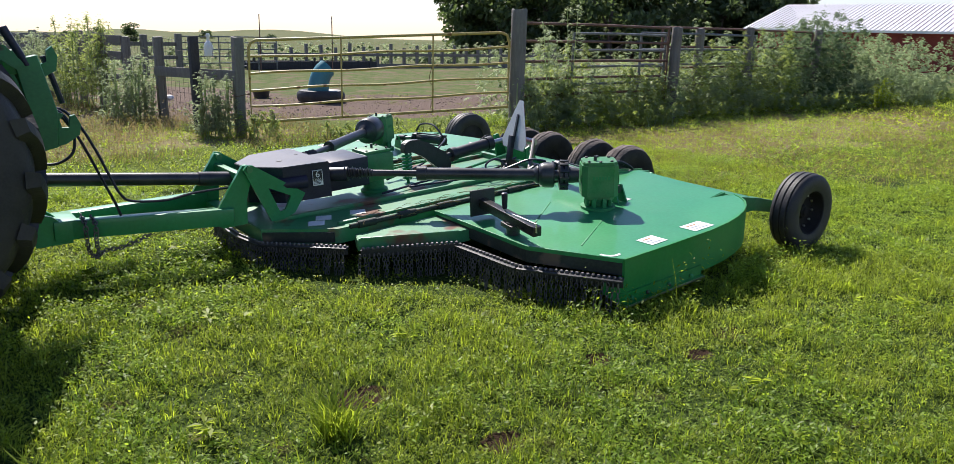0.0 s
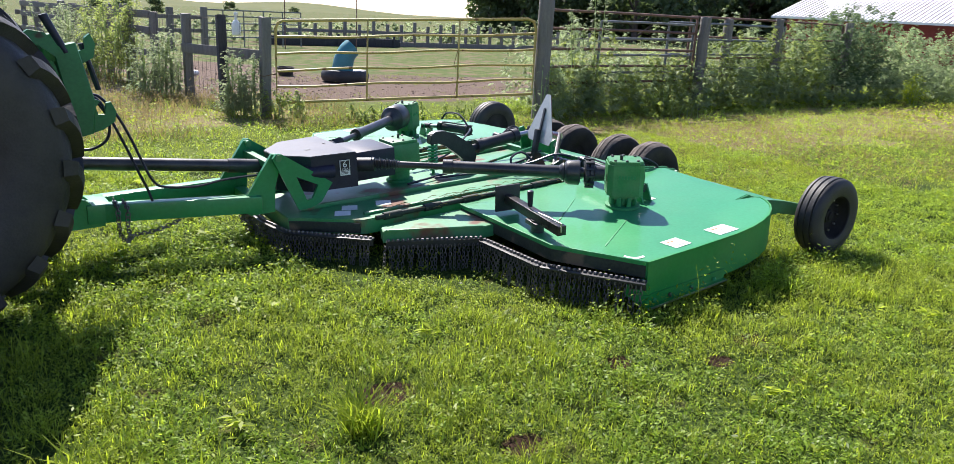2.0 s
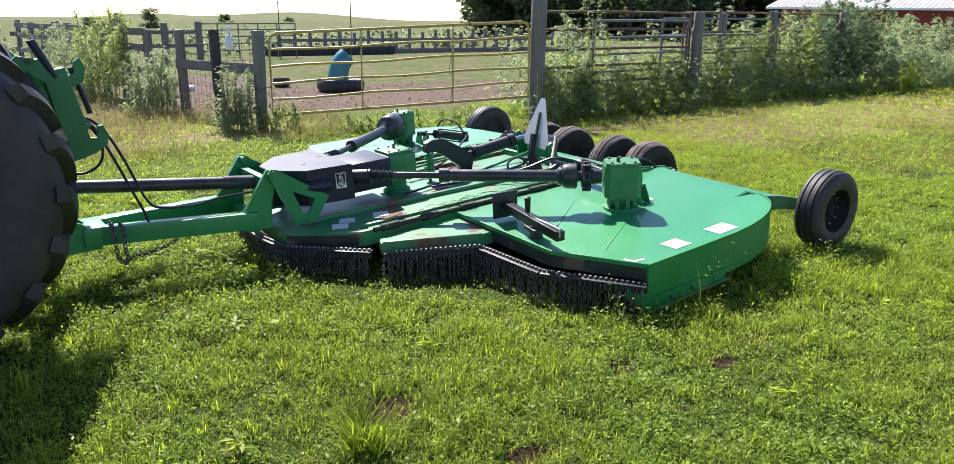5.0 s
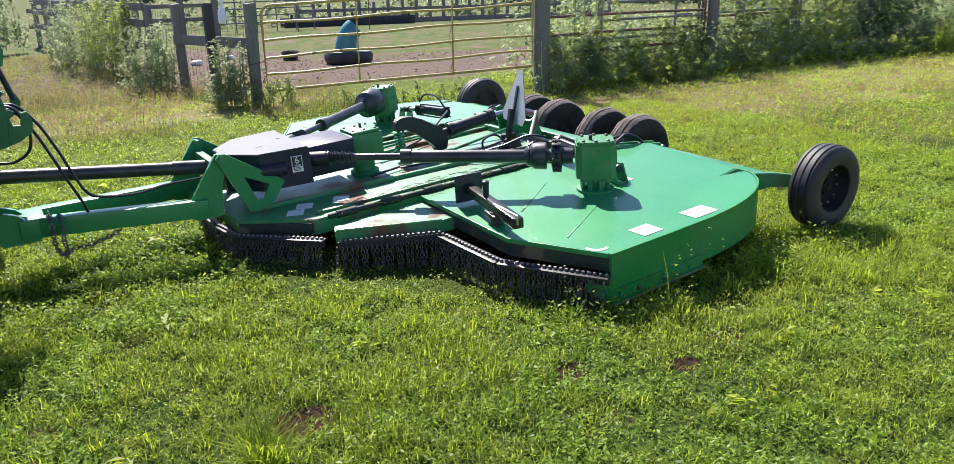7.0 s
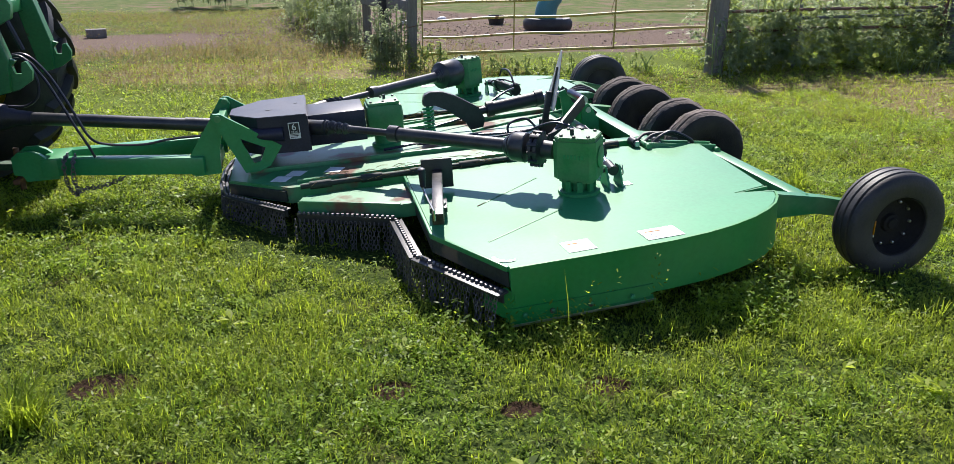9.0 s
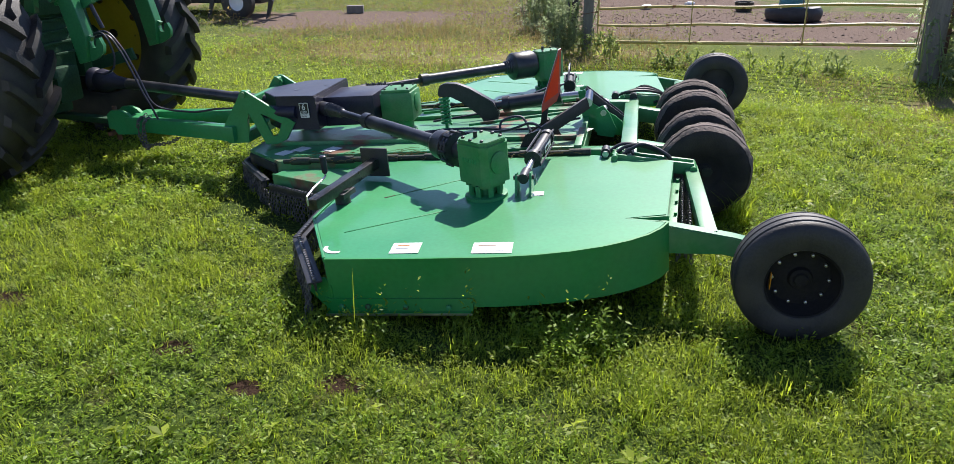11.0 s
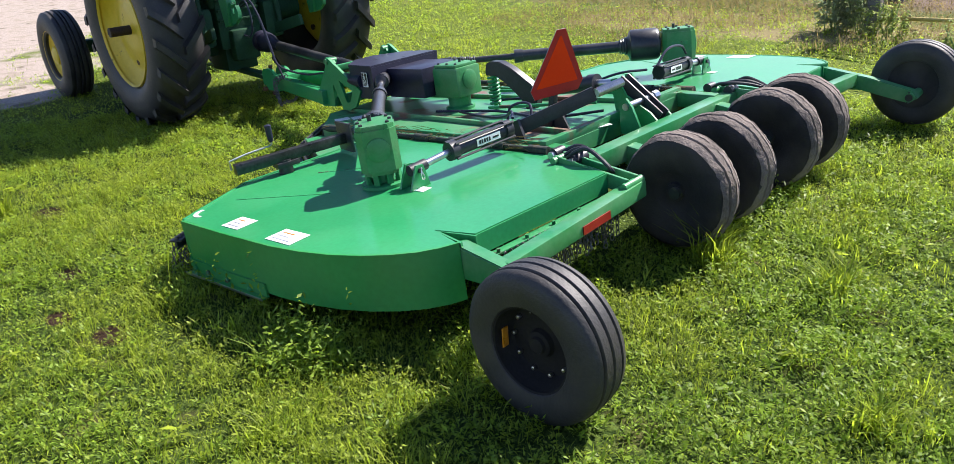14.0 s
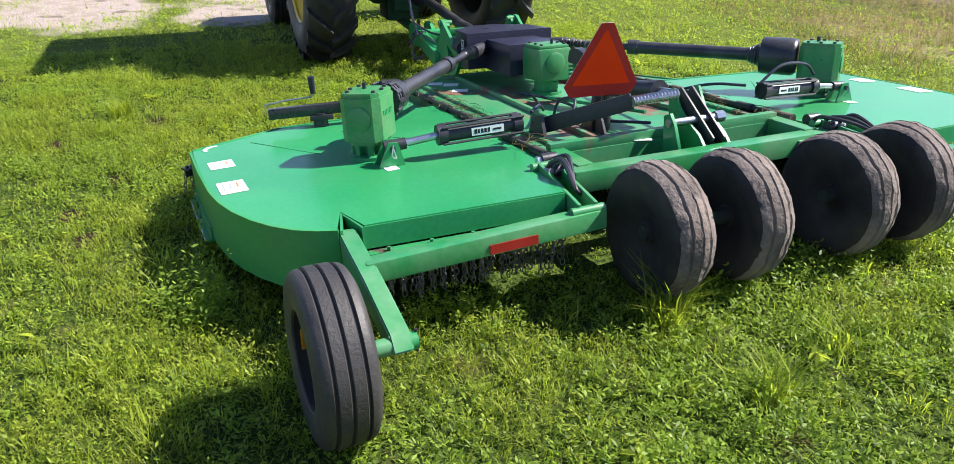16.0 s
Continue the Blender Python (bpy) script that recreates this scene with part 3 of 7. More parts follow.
    beam(bm, (-0.284, -1.852, -0.062), (-0.004, -2.387, -0.062), 0.010, 0.078, 0.002)
    part("front_fascia", bm, GRIME_SHADE, deck, "grimy front face with the shade below the lip in its colour", M)
    # inner front panel, a step lower
    bm = bmn()
    prism(bm, FILL, -0.115, -0.035, bev=0.005)
    beam(bm, (-0.98, -0.955, -0.034), (-0.375, -1.25, -0.034), 0.014, 0.02, 0.003)
    part("inner_panel", bm, GREEN_WORN, MOWER, "dusty green panel between wing and centre deck", M)
    # front guard
    rail = [(-1.00, -1.00), (-0.42, -1.31), (-0.385, -1.88), (-0.05, -2.44)]
    guard_rail(rail[:2], M, -0.095, 0.02)
    guard_rail(rail[1:], M, -0.105, 0.075)
    chain_curtain([(x - 0.03, y - 0.01) for x, y in rail], -0.115, 0.20, M, "guard_chains", seed=11 if front else 12)
    # rear guard chains under the wing tube
    chain_curtain([(1.80, -1.80), (1.83, -1.02)], -0.10, 0.20, M, "rear_guard_chains", 0.036, seed=13 if front else 14)
    chain_curtain([(1.76, -1.80), (1.79, -1.02)], -0.10, 0.21, M, "rear_guard_chains", 0.036, seed=15 if front else 16)
    # gearbox turned towards its driveline
    G = M @ Matrix.Translation((0.665, -1.535, 0)) @ Matrix.Rotation(radians(143), 4, "Z")
    bm = bmn()
    h = 0.128
    c = 0.035
    w = 0.108
    octo = [(-h, -w + c), (-h + c, -w), (h - c, -w), (h, -w + c), (h, w - c), (h - c, w), (-h + c, w), (-h, w - c)]
    prism(bm, octo, 0.10, 0.325, bev=0.008)
    prism(bm, [(x * 0.94, y * 0.94) for x, y in octo], 0.325, 0.34, bev=0.004)
    prism(bm, [(x * 0.8, y * 0.8) for x, y in octo], 0.075, 0.10)
    gear = part("wing_gearbox", bm, GREEN_FADED, MOWER, "green cast gearbox with bolted lid", G)
    bm = bmn()
    lathe(bm, [(0.125, 0.001), (0.125, 0.018), (0.10, 0.022)], IDENT, 20)
    lathe(bm, [(0.06, 0.0), (0.06, 0.09)], IDENT, 14)
    part("gearbox_stand", bm, GREEN_DIRTY, gear, "round stand bolted to the deck", G)
    for i in range(8):
        a = radians(45 * i + 20)
        bm = bmn()
        box(bm, (-0.012, -0.016, 0.019), (0.012, 0.016, 0.085), Matrix.Translation((0.088 * math.cos(a), 0.088 * math.sin(a), 0)) @ Matrix.Rotation(a, 4, "Z"), 0.003)
        part("stand_rib", bm, GREEN_DIRTY, gear, "", G)
    bm = bmn()
    lathe(bm, [(0.062, 0), (0.062, 0.006), (0.052, 0.010), (0.0005, 0.010)], Matrix.Translation((-h - 0.001, 0, 0.215)) @ Matrix.Rotation(radians(-90), 4, "Y"), 24)
    part("bearing_cap", bm, GREEN_FADED, gear, "", G)
    bm = bmn()
    for x, y in ((-0.08, -0.07), (0.08, -0.07), (0.08, 0.07), (-0.08, 0.07), (0, -0.085), (0, 0.085)):
        lathe(bm, [(0.011, 0.339), (0.011, 0.349), (0.007, 0.351)], Matrix.Translation((x, y, 0)), 6)
    rod(bm, (0.03, 0.02, 0.34), (0.03, 0.02, 0.372), 0.012, 8)
    part("lid_bolt", bm, BLACK_STEEL, gear, "", G)["kind"] = "stuff"
    for sy in (-1, 1):
        bm = bmn()
        for i, wd in enumerate((0.016, 0.012, 0.014, 0.014, 0.012, 0.014)):
            x = -0.055 + i * 0.021
            box(bm, (x - wd / 2, sy * (w + 0.0005) - 0.002, 0.222), (x + wd / 2, sy * (w + 0.0005) + 0.002, 0.246))
        part("cast_mark", bm, GREEN_DIRTY, gear, "", G)
    # driveline from the centre gearbox, in mower coordinates
    A, B = Vector((-0.74, -0.355, 0.262)), Vector((0.53, -1.44, 0.235))
    d = (B - A).normalized()
    bm = bmn()
    rod(bm, A + d * 0.16, A + d * 0.62, 0.024, 12)
    rod(bm, A + d * 0.55, B - d * 0.26, 0.043, 18)
    rod(bm, A + d * 0.53, A + d * 0.60, 0.052, 18)
    shaft = part("wing_driveline", bm, SHAFT, MOWER, "black plastic-shielded drive shaft", M)
    bm = bmn()
    m, l = axis_frame(A + d * 0.0, A + d * 0.22)
    prof = []
    for i in range(12):
        wob = 0.006 * math.sin(i * 2.1 + (1 if front else 3))
        prof += [(0.044 - 0.001 * i + wob, l * i / 12), (0.030 - 0.0006 * i, l * (i + 0.5) / 12)]
    lathe(bm, prof, m, 14)
    part("bellows", bm, SHAFT, shaft, "ribbed rubber bellows", M)
    bm = bmn()
    m, l = axis_frame(B - d * 0.30, B + d * 0.02)
    if front:
        lathe(bm, [(0.046, 0), (0.052, 0.01), (0.060, 0.016), (0.066, 0.03), (0.062, 0.036), (0.080, 0.05), (0.086, 0.07), (0.088, 0.14), (0.082, 0.147), (0.036, 0.15), (0.036, l)], m, 24)
    else:
        lathe(bm, [(0.045, 0), (0.056, 0.012), (0.052, 0.02), (0.062, 0.03), (0.058, 0.04), (0.070, 0.052), (0.066, 0.06), (0.082, 0.075), (0.112, 0.085), (0.120, 0.10), (0.121, l - 0.03), (0.112, l - 0.01), (0.10, l)], m, 26)
    part("shaft_boot", bm, SHAFT, shaft, "black rubber shaft boot", M)
    if front:
        bm = bmn()
        lathe(bm, [(0.045, 0.178), (0.080, 0.180), (0.096, 0.188), (0.096, 0.206), (0.084, 0.210), (0.084, 0.216), (0.098, 0.220), (0.098, 0.240), (0.080, 0.246), (0.055, 0.252), (0.050, l)], m, 24)
        part("slip_clutch", bm, BLACK_STEEL, shaft, "black toothed slip clutch", M)
        for i in range(12):
            bm = bmn()
            box(bm, (-0.008, -0.010, 0.186), (0.010, 0.010, 0.246), m @ Matrix.Rotation(radians(30 * i), 4, "Z") @ Matrix.Translation((0.096, 0, 0)), 0.002)
            part("clutch_tooth", bm, BLACK_STEEL, shaft, "", M)
    bm = bmn()
    wire(bm, bend([B - d * 0.12 + Vector((0.06, 0.02, 0.07)), B - d * 0.10 + Vector((0.08, -0.03, 0.0)), B - d * 0.05 + Vector((0.07, -0.05, -0.07))]), 0.004, 5)
    part("shield_chain", bm, STEEL, shaft, "", M)
    # fold cylinder
    C0, C1, C2 = Vector((0.885, -1.50, 0.09)), Vector((0.905, -1.235, 0.115)), Vector((0.94, -0.80, 0.125))
    bm = bmn()
    rod(bm, C1, C2, 0.040, 18)
    rod(bm, C1 - (C2 - C1).normalized() * 0.02, C1 + (C2 - C1).normalized() * 0.03, 0.052, 14)
    rod(bm, C2 - (C2 - C1).normalized() * 0.05, C2, 0.050, 14)
    for sy in (-1, 1):
        for sz in (-1, 1):
            o = Vector((sy * 0.041, 0, sz * 0.041))
            rod(bm, C1 + o, C2 + o, 0.007, 6)
    cyl = part("fold_cylinder", bm, BLACK_STEEL, MOWER, "black hydraulic fold cylinder with tie rods", M)
    bm = bmn()
    rod(bm, C0 + (C1 - C0) * 0.15, C1, 0.019, 14)
    part("piston_rod", bm, STEEL, cyl, "polished steel rod", M)
    bm = bmn()
    rod(bm, C0 - Vector((0.0, 0.03, 0.0)), C0 + (C1 - C0) * 0.3, 0.030, 12)
    rod(bm, C0 + Vector((-0.06, 0, 0)), C0 + Vector((0.06, 0, 0)), 0.013, 10)
    part("clevis", bm, BLACK_STEEL, cyl, "", M)
    bm = bmn()
    for sx in (-1, 1):
        plate(bm, [(-0.075, 0.001), (0.06, 0.001), (0.03, 0.115), (-0.02, 0.12)], 0.012, Matrix.Translation((0.885 + sx * 0.042, -1.50, 0)) @ Matrix.Rotation(radians(90), 4, "Z"))
    part("cylinder_lug", bm, GREEN, deck, "", M)
    bm = bmn()
    wire(bm, bend([C0 + Vector((0.065, 0, 0)), C0 + Vector((0.075, 0.005, -0.03)), C0 + Vector((0.06, 0.012, -0.05)), C0 + Vector((0.07, -0.01, -0.03)), C0 + Vector((0.068, 0, 0.02))]), 0.0035, 5)
    part("clip_pin", bm, STEEL, cyl, "", M)
    bm = bmn()
    m, l = frame_of(C1 + (C2 - C1) * 0.35, C1 + (C2 - C1) * 0.75)
    box(bm, (0, -0.0435, -0.020), (l, -0.0415, 0.020), m)
    lab = part("maker_label", bm, DECAL, cyl, "white label with unreadable print", M)
    bm = bmn()
    for i, wd in enumerate((0.018, 0.014, 0.016, 0.016, 0.016)):
        box(bm, (l * 0.08 + i * 0.018, -0.0448, -0.011), (l * 0.08 + i * 0.018 + wd * 0.8, -0.0432, 0.011), m)
    box(bm, (l * 0.66, -0.0448, -0.006), (l * 0.92, -0.0432, 0.004), m)
    part("print", bm, DECAL_DARK, lab, "", M)
    # wing carrier: tube, wheel arm, wheel
    bm = bmn()
    beam(bm, (1.885, -1.93, -0.105), (1.845, -0.86, -0.10), 0.085, 0.085, 0.010)
    tube = part("wing_axle_tube", bm, GREEN_TUBE, MOWER, "green square rear tube", M)
    bm = bmn()
    m, l = frame_of((1.912, -1.42, -0.112), (1.904, -1.20, -0.112))
    box(bm, (0, -0.003, -0.024), (l, 0.003, 0.015), m)
    part("red_reflector", bm, RED, tube, "red reflective tape", M)
    bm = bmn()
    plate(bm, [(1.60, -0.165), (1.60, -0.03), (1.66, -0.015), (2.0, -0.085), (2.30, -0.170), (2.34, -0.225), (2.27, -0.255), (1.95, -0.175)], 0.075, Matrix.Translation((0, -1.93, 0)))
    bmesh.ops.bevel(bm, geom=bm.edges[:], offset=0.006, segments=2, affect="EDGES")
    rod(bm, (2.290, -2.08, -0.215), (2.290, -1.87, -0.215), 0.032, 16)
    arm = part("wheel_arm", bm, GREEN_TUBE, MOWER, "green arm carrying the wing wheel", M)
    bm = bmn()
    rod(bm, (2.290, -1.871, -0.215), (2.290, -1.866, -0.215), 0.025, 16)
    for z in (0.02, -0.02):
        rod(bm, (2.290, -1.87, -0.215 + z * 2.1), (2.290, -1.87, -0.215 + z * 1.6), 0.006, 8)
    part("arm_socket", bm, BLACK_STEEL, arm, "", M)
    # links between wing tube and hinge
    bm = bmn()
    for y in (-0.90, -0.98):
        beam(bm, (1.86, y, -0.06), (1.36, y + 0.06, 0.0), 0.016, 0.075, 0.003)
    rod(bm, (1.86, -1.02, -0.055), (1.86, -0.86, -0.055), 0.022, 10)
    rod(bm, (1.38, -0.96, 0.015), (1.38, -0.78, 0.015), 0.020, 10)
    part("carrier_link", bm, GREEN_TUBE, MOWER, "", M)
    for i in range(3):
        bm = bmn()
        pts = [(1.33 + i * 0.05, -0.84 - 0.03 * i, 0.02), (1.43 + i * 0.03, -0.80 - 0.05 * i, 0.06), (1.58, -0.86 - 0.02 * i, 0.05 + 0.015 * i), (1.72, -0.92, 0.0), (1.70 - 0.03 * i, -0.86, -0.05)]
        wire(bm, bend(pts), 0.011, 7)
        part("hinge_hose", bm, BLACK_STEEL, MOWER, "looped black hose at the hinge", M)
    for p, q, n in (((1.32, -0.88, 0.025), (1.32, -0.80, 0.025), (1.32, -0.905, 0.025)), ((1.47, -0.90, 0.01), (1.47, -0.80, 0.012), (1.47, -0.925, 0.01))):
        bm = bmn()
        rod(bm, p, q, 0.031, 14)
        pin = part("hinge_knuckle", bm, BLACK_STEEL, MOWER, "", M)
        bm = bmn()
        rod(bm, p, n, 0.021, 6)
        part("hinge_nut", bm, STEEL, pin, "", M)
    # decals
    def sticker(name, corners, mat, z=0.0015, parent=deck, label=""):
        b = bmn()
        prism(b, corners, z, z + 0.0015)
        return part(name, b, mat, parent, label, M, False)

    for x in (0.32, 0.74):
        w = 0.15 if x < 0.5 else 0.2
        s = sticker("warning_sticker", [(x, -2.335), (x + w, -2.33), (x + w - 0.01, -2.205), (x - 0.01, -2.21)], DECAL, label="white warning sticker")
        for i in range(3):
            sticker("sticker_print", [(x + 0.02, -2.31 + i * 0.032), (x + w * (0.55 if i else 0.8), -2.31 + i * 0.032), (x + w * (0.55 if i else 0.8), -2.303 + i * 0.032), (x + 0.02, -2.303 + i * 0.032)], AMBER if i == 2 else SIGN_BACK, 0.0032, s)
    sticker("small_sticker", [(0.93, -1.56), (1.00, -1.555), (0.995, -1.49), (0.925, -1.495)], DECAL, label="small white sticker")
    moon = [(0.02 + 0.075 * math.cos(a), -2.255 + 0.075 * math.sin(a)) for a in [radians(175 + 12 * i) for i in range(11)]]
    moon2 = [(0.03 + 0.066 * math.cos(a), -2.243 + 0.066 * math.sin(a)) for a in [radians(180 + 11 * i) for i in range(11)]]
    sticker("curved_sticker", moon + moon2[::-1], DECAL, label="thin white curved sticker")
    return deck


def wing_wheel(M):
    """A ribbed black wheel; the hub faces outwards."""
    W = M
    bm = bmn()
    prof = [(0.175, -0.080), (0.185, -0.094), (0.215, -0.101), (0.25, -0.104), (0.285, -0.099), (0.308, -0.088), (0.318, -0.076), (0.322, -0.060), (0.318, -0.056), (0.311, -0.054), (0.311, -0.050),
            (0.319, -0.048), (0.325, -0.044), (0.326, -0.010), (0.322, -0.006), (0.314, -0.004), (0.314, 0.000), (0.322, 0.002), (0.326, 0.006), (0.325, 0.042), (0.319, 0.046), (0.311, 0.048),
            (0.311, 0.053), (0.318, 0.055), (0.322, 0.058), (0.318, 0.076), (0.308, 0.088), (0.285, 0.099), (0.25, 0.104), (0.215, 0.101), (0.185, 0.094), (0.175, 0.080)]
    lathe(bm, [(q * 0.915, h * 0.96) for q, h in prof], W, 56, close=True)
    wh = part("wing_wheel", bm, RUBBER, MOWER, "black ribbed tyre on a black bolted rim")
    bm = bmn()
    lathe(bm, [(0.188, -0.088), (0.182, -0.094), (0.174, -0.090), (0.170, -0.060), (0.162, -0.052), (0.158, -0.020), (0.145, -0.006), (0.118, -0.004), (0.060, -0.010), (0.052, -0.030), (0.036, -0.034), (0.030, -0.046), (0.0005, -0.048)], W @ Matrix.Scale(0.915, 4), 40, caps=False)
    part("rim", bm, RIM_BLACK, wh, "black steel rim")
    bm = bmn()
    lathe(bm, [(0.0005, 0.094), (0.040, 0.093), (0.060, 0.084), (0.120, 0.082), (0.165, 0.088), (0.182, 0.094)], W @ Matrix.Scale(0.915, 4), 32, caps=False)
    part("inner_disc", bm, SHADED_SIDEWALL, wh, "dark inner wheel disc")
    bm = bmn()
    for i in range(10):
        a = radians(36 * i)
        lathe(bm, [(0.0085, -0.028), (0.0085, -0.045), (0.005, -0.047)][::-1], W @ Matrix.Scale(0.915, 4) @ Matrix.Translation((0.134 * math.cos(a), 0.134 * math.sin(a), 0.020)), 6)
    part("rim_bolt", bm, STEEL, wh)["kind"] = "stuff"
    return wh


wing(ML, "left", True)
wing(MR, "right", False)
# wheels stand upright: their axle runs across the mower


def upright(y, x, z, side):
    m = Matrix.Translation((x, y, z)) @ Matrix.Rotation(radians(-90), 4, "X")
    return m if side < 0 else m @ Matrix.Rotation(radians(180), 4, "X")


lw = wing_wheel(upright(MID - 2.128, 2.272, 0.296, -1))
wing_wheel(upright(MID + 2.150, 2.235, 0.325, 1))
bm = bmn()
box(bm, (2.134, MID - 2.195, 0.252), (2.140, MID - 2.165, 0.330), bev=0.002)
part("amber_marker", bm, AMBER, lw, "small amber plate inside the rim")


def muddy_wheel(y, x, seed):
    """A worn, muddy laminated tyre with uneven tread."""
    rng = random.Random(seed)
    bm = bmn()
    W = Matrix.Translation((x, y, 0.328)) @ Matrix.Rotation(radians(-90), 4, "X")
    prof = [(0.12, -0.060), (0.20, -0.090), (0.265, -0.103), (0.297, -0.093), (0.312, -0.070), (0.317, -0.052), (0.311, -0.047), (0.311, -0.040), (0.321, -0.035), (0.326, 0.0),
            (0.320, 0.004), (0.320, 0.008), (0.325, 0.013), (0.319, 0.043), (0.312, 0.048), (0.312, 0.055), (0.315, 0.060), (0.297, 0.093), (0.265, 0.103), (0.20, 0.090), (0.12, 0.060)]
    seg = 96
    lathe(bm, [(q * 0.905, h * 0.93) for q, h in prof], W, seg, close=True)
    c = Vector((x, y, 0.328))
    for v in bm.verts:
        d = Vector((v.co.x - c.x, 0, v.co.z - c.z))
        if d.length > 0.28:
            v.co += d.normalized() * (noise.noise(v.co * 9 + Vector((seed, 0, 0))) * 0.007 + noise.noise(v.co * 26) * 0.006 + noise.noise(v.co * 70) * 0.003)
    wh = part("centre_wheel", bm, SHADED_SIDEWALL, MOWER, "dusty worn tyre with mud-caked tread")
    bm = bmn()
    lathe(bm, [(q * 0.905 + 0.003, h * 0.93) for q, h in prof[3:18]], W, seg, caps=False)
    for v in bm.verts:
        d = Vector((v.co.x - c.x, 0, v.co.z - c.z))
        v.co += d.normalized() * (noise.noise(v.co * 9 + Vector((seed, 0, 0))) * 0.007 + noise.noise(v.co * 26) * 0.006 + noise.noise(v.co * 70) * 0.003)
    part("tread", bm, RUBBER_MUD, wh, "brown mud-caked tread")
    bm = bmn()
    lathe(bm, [(0.112, -0.058), (0.10, -0.046), (0.05, -0.040), (0.045, -0.060), (0.0005, -0.062)], W, 28, caps=False)
    lathe(bm, [(0.0005, 0.062), (0.045, 0.060), (0.05, 0.040), (0.10, 0.046), (0.112, 0.058)], W, 28, caps=False)
    part("rim", bm, SHADED_SIDEWALL, wh, "dirty dark recessed rim")


CENTRE_WHEELS = (-0.63, -0.22, 0.40, 0.80)
for i, v in enumerate(CENTRE_WHEELS):
    muddy_wheel(MID + v, 1.948, 3 * i + 2)

# ---- centre section ----
bm = bmn()
prism(bm, CENTRE, -0.10, 0.0, bev=0.006)
CD = part("centre_deck", bm, GREEN_WORN, MOWER, "green centre deck with rusty scuffs and grass litter", M0)
for p, q, w, h in (((-0.98, -0.66, 0.009), (1.14, -0.66, 0.009), 0.03, 0.02), ((-0.98, 0.66, 0.009), (1.14, 0.66, 0.009), 0.03, 0.02),
                   ((-1.30, -0.30, 0.015), (1.14, -0.42, 0.015), 0.03, 0.03), ((-1.30, 0.30, 0.015), (1.14, 0.42, 0.015), 0.03, 0.03),
                   ((1.13, -0.74, 0.02), (1.13, 0.74, 0.02), 0.05, 0.05)):
    bm = bmn()
    beam(bm, p, q, w, h, 0.004)
    part("deck_rib", bm, GREEN_WORN, CD, "", M0)
for s in (-1, 1):
    bm = bmn()
    rod(bm, (-0.96, s * HINGE, 0.012), (1.22, s * HINGE, 0.012), 0.017, 10)
    for i in range(7):
        u = -0.9 + i * 0.33
        rod(bm, (u, s * HINGE, 0.012), (u + 0.14, s * HINGE, 0.012), 0.026, 10)
    part("hinge_rod", bm, GRIME_SHADE, MOWER, "grimy full-length hinge rod", M0)
# litter of dry stems caught on the hinge lines
bm = bmn()
rng = random.Random(4)
for i in range(220):
    u = rng.uniform(-0.9, 1.1)
    s = rng.choice((-1, 1))
    v = s * (HINGE - rng.uniform(-0.06, 0.16))
    a = rng.gauss(0, 0.5)
    l = rng.uniform(0.05, 0.16)
    z = 0.008 + rng.uniform(0, 0.03)
    wire(bm, [(u, v, z), (u + l * math.cos(a) * 0.5, v + l * math.sin(a) * 0.5, z + 0.008), (u + l * math.cos(a), v + l * math.sin(a), z)], 0.0016, 4)
ob = part("grass_litter", bm, LEAF_DRY, MOWER, "dry cut stems lying along the hinges", M0)
ob["kind"] = "stuff"
# front guard of the centre deck
rail = [(-1.06, -0.93), (-1.47, -0.45), (-1.51, -0.15), (-1.51, 0.15), (-1.47, 0.45), (-1.06, 0.93)]
guard_rail(rail, M0, -0.085, 0.06)
chain_curtain([(x - 0.02, y) for x, y in rail], -0.10, 0.20, M0, "guard_chains", seed=21)
for s in (-1, 1):
    bm = bmn()
    beam(bm, (-1.055, s * 0.745, -0.055), (-1.435, s * 0.408, -0.055), 0.02, 0.07, 0.004)
    part("front_bumper", bm, GRIME_SHADE, CD, "", M0)
# centre gearbox
bm = bmn()
G = M0 @ Matrix.Translation((-0.305, 0.01, 0))
box(bm, (-0.13, -0.125, 0.10), (0.13, 0.125, 0.315), bev=0.02)
box(bm, (-0.115, -0.112, 0.31), (0.115, 0.112, 0.335), bev=0.008)
gear = part("centre_gearbox", bm, GREEN_FADED, MOWER, "green cast splitter gearbox", G)
bm = bmn()
lathe(bm, [(0.11, 0.0), (0.11, 0.02), (0.085, 0.03), (0.085, 0.11)], IDENT, 16)
part("gearbox_stand", bm, GREEN_DIRTY, gear, "", G)
bm = bmn()
lathe(bm, [(0.07, 0.0), (0.07, 0.008), (0.058, 0.013), (0.0005, 0.013)], Matrix.Translation((0.129, 0, 0.22)) @ Matrix.Rotation(radians(90), 4, "Y"), 24)
part("bearing_cap", bm, GREEN_FADED, gear, "", G)
bm = bmn()
for x in (-0.09, 0.0, 0.09):
    for y in (-0.085, 0.085):
        lathe(bm, [(0.010, 0.334), (0.010, 0.344), (0.006, 0.346)], Matrix.Translation((x, y, 0)), 6)
rod(bm, (0.02, 0.03, 0.33), (0.02, 0.03, 0.365), 0.011, 8)
part("lid_bolt", bm, BLACK_STEEL, gear, "", G)["kind"] = "stuff"
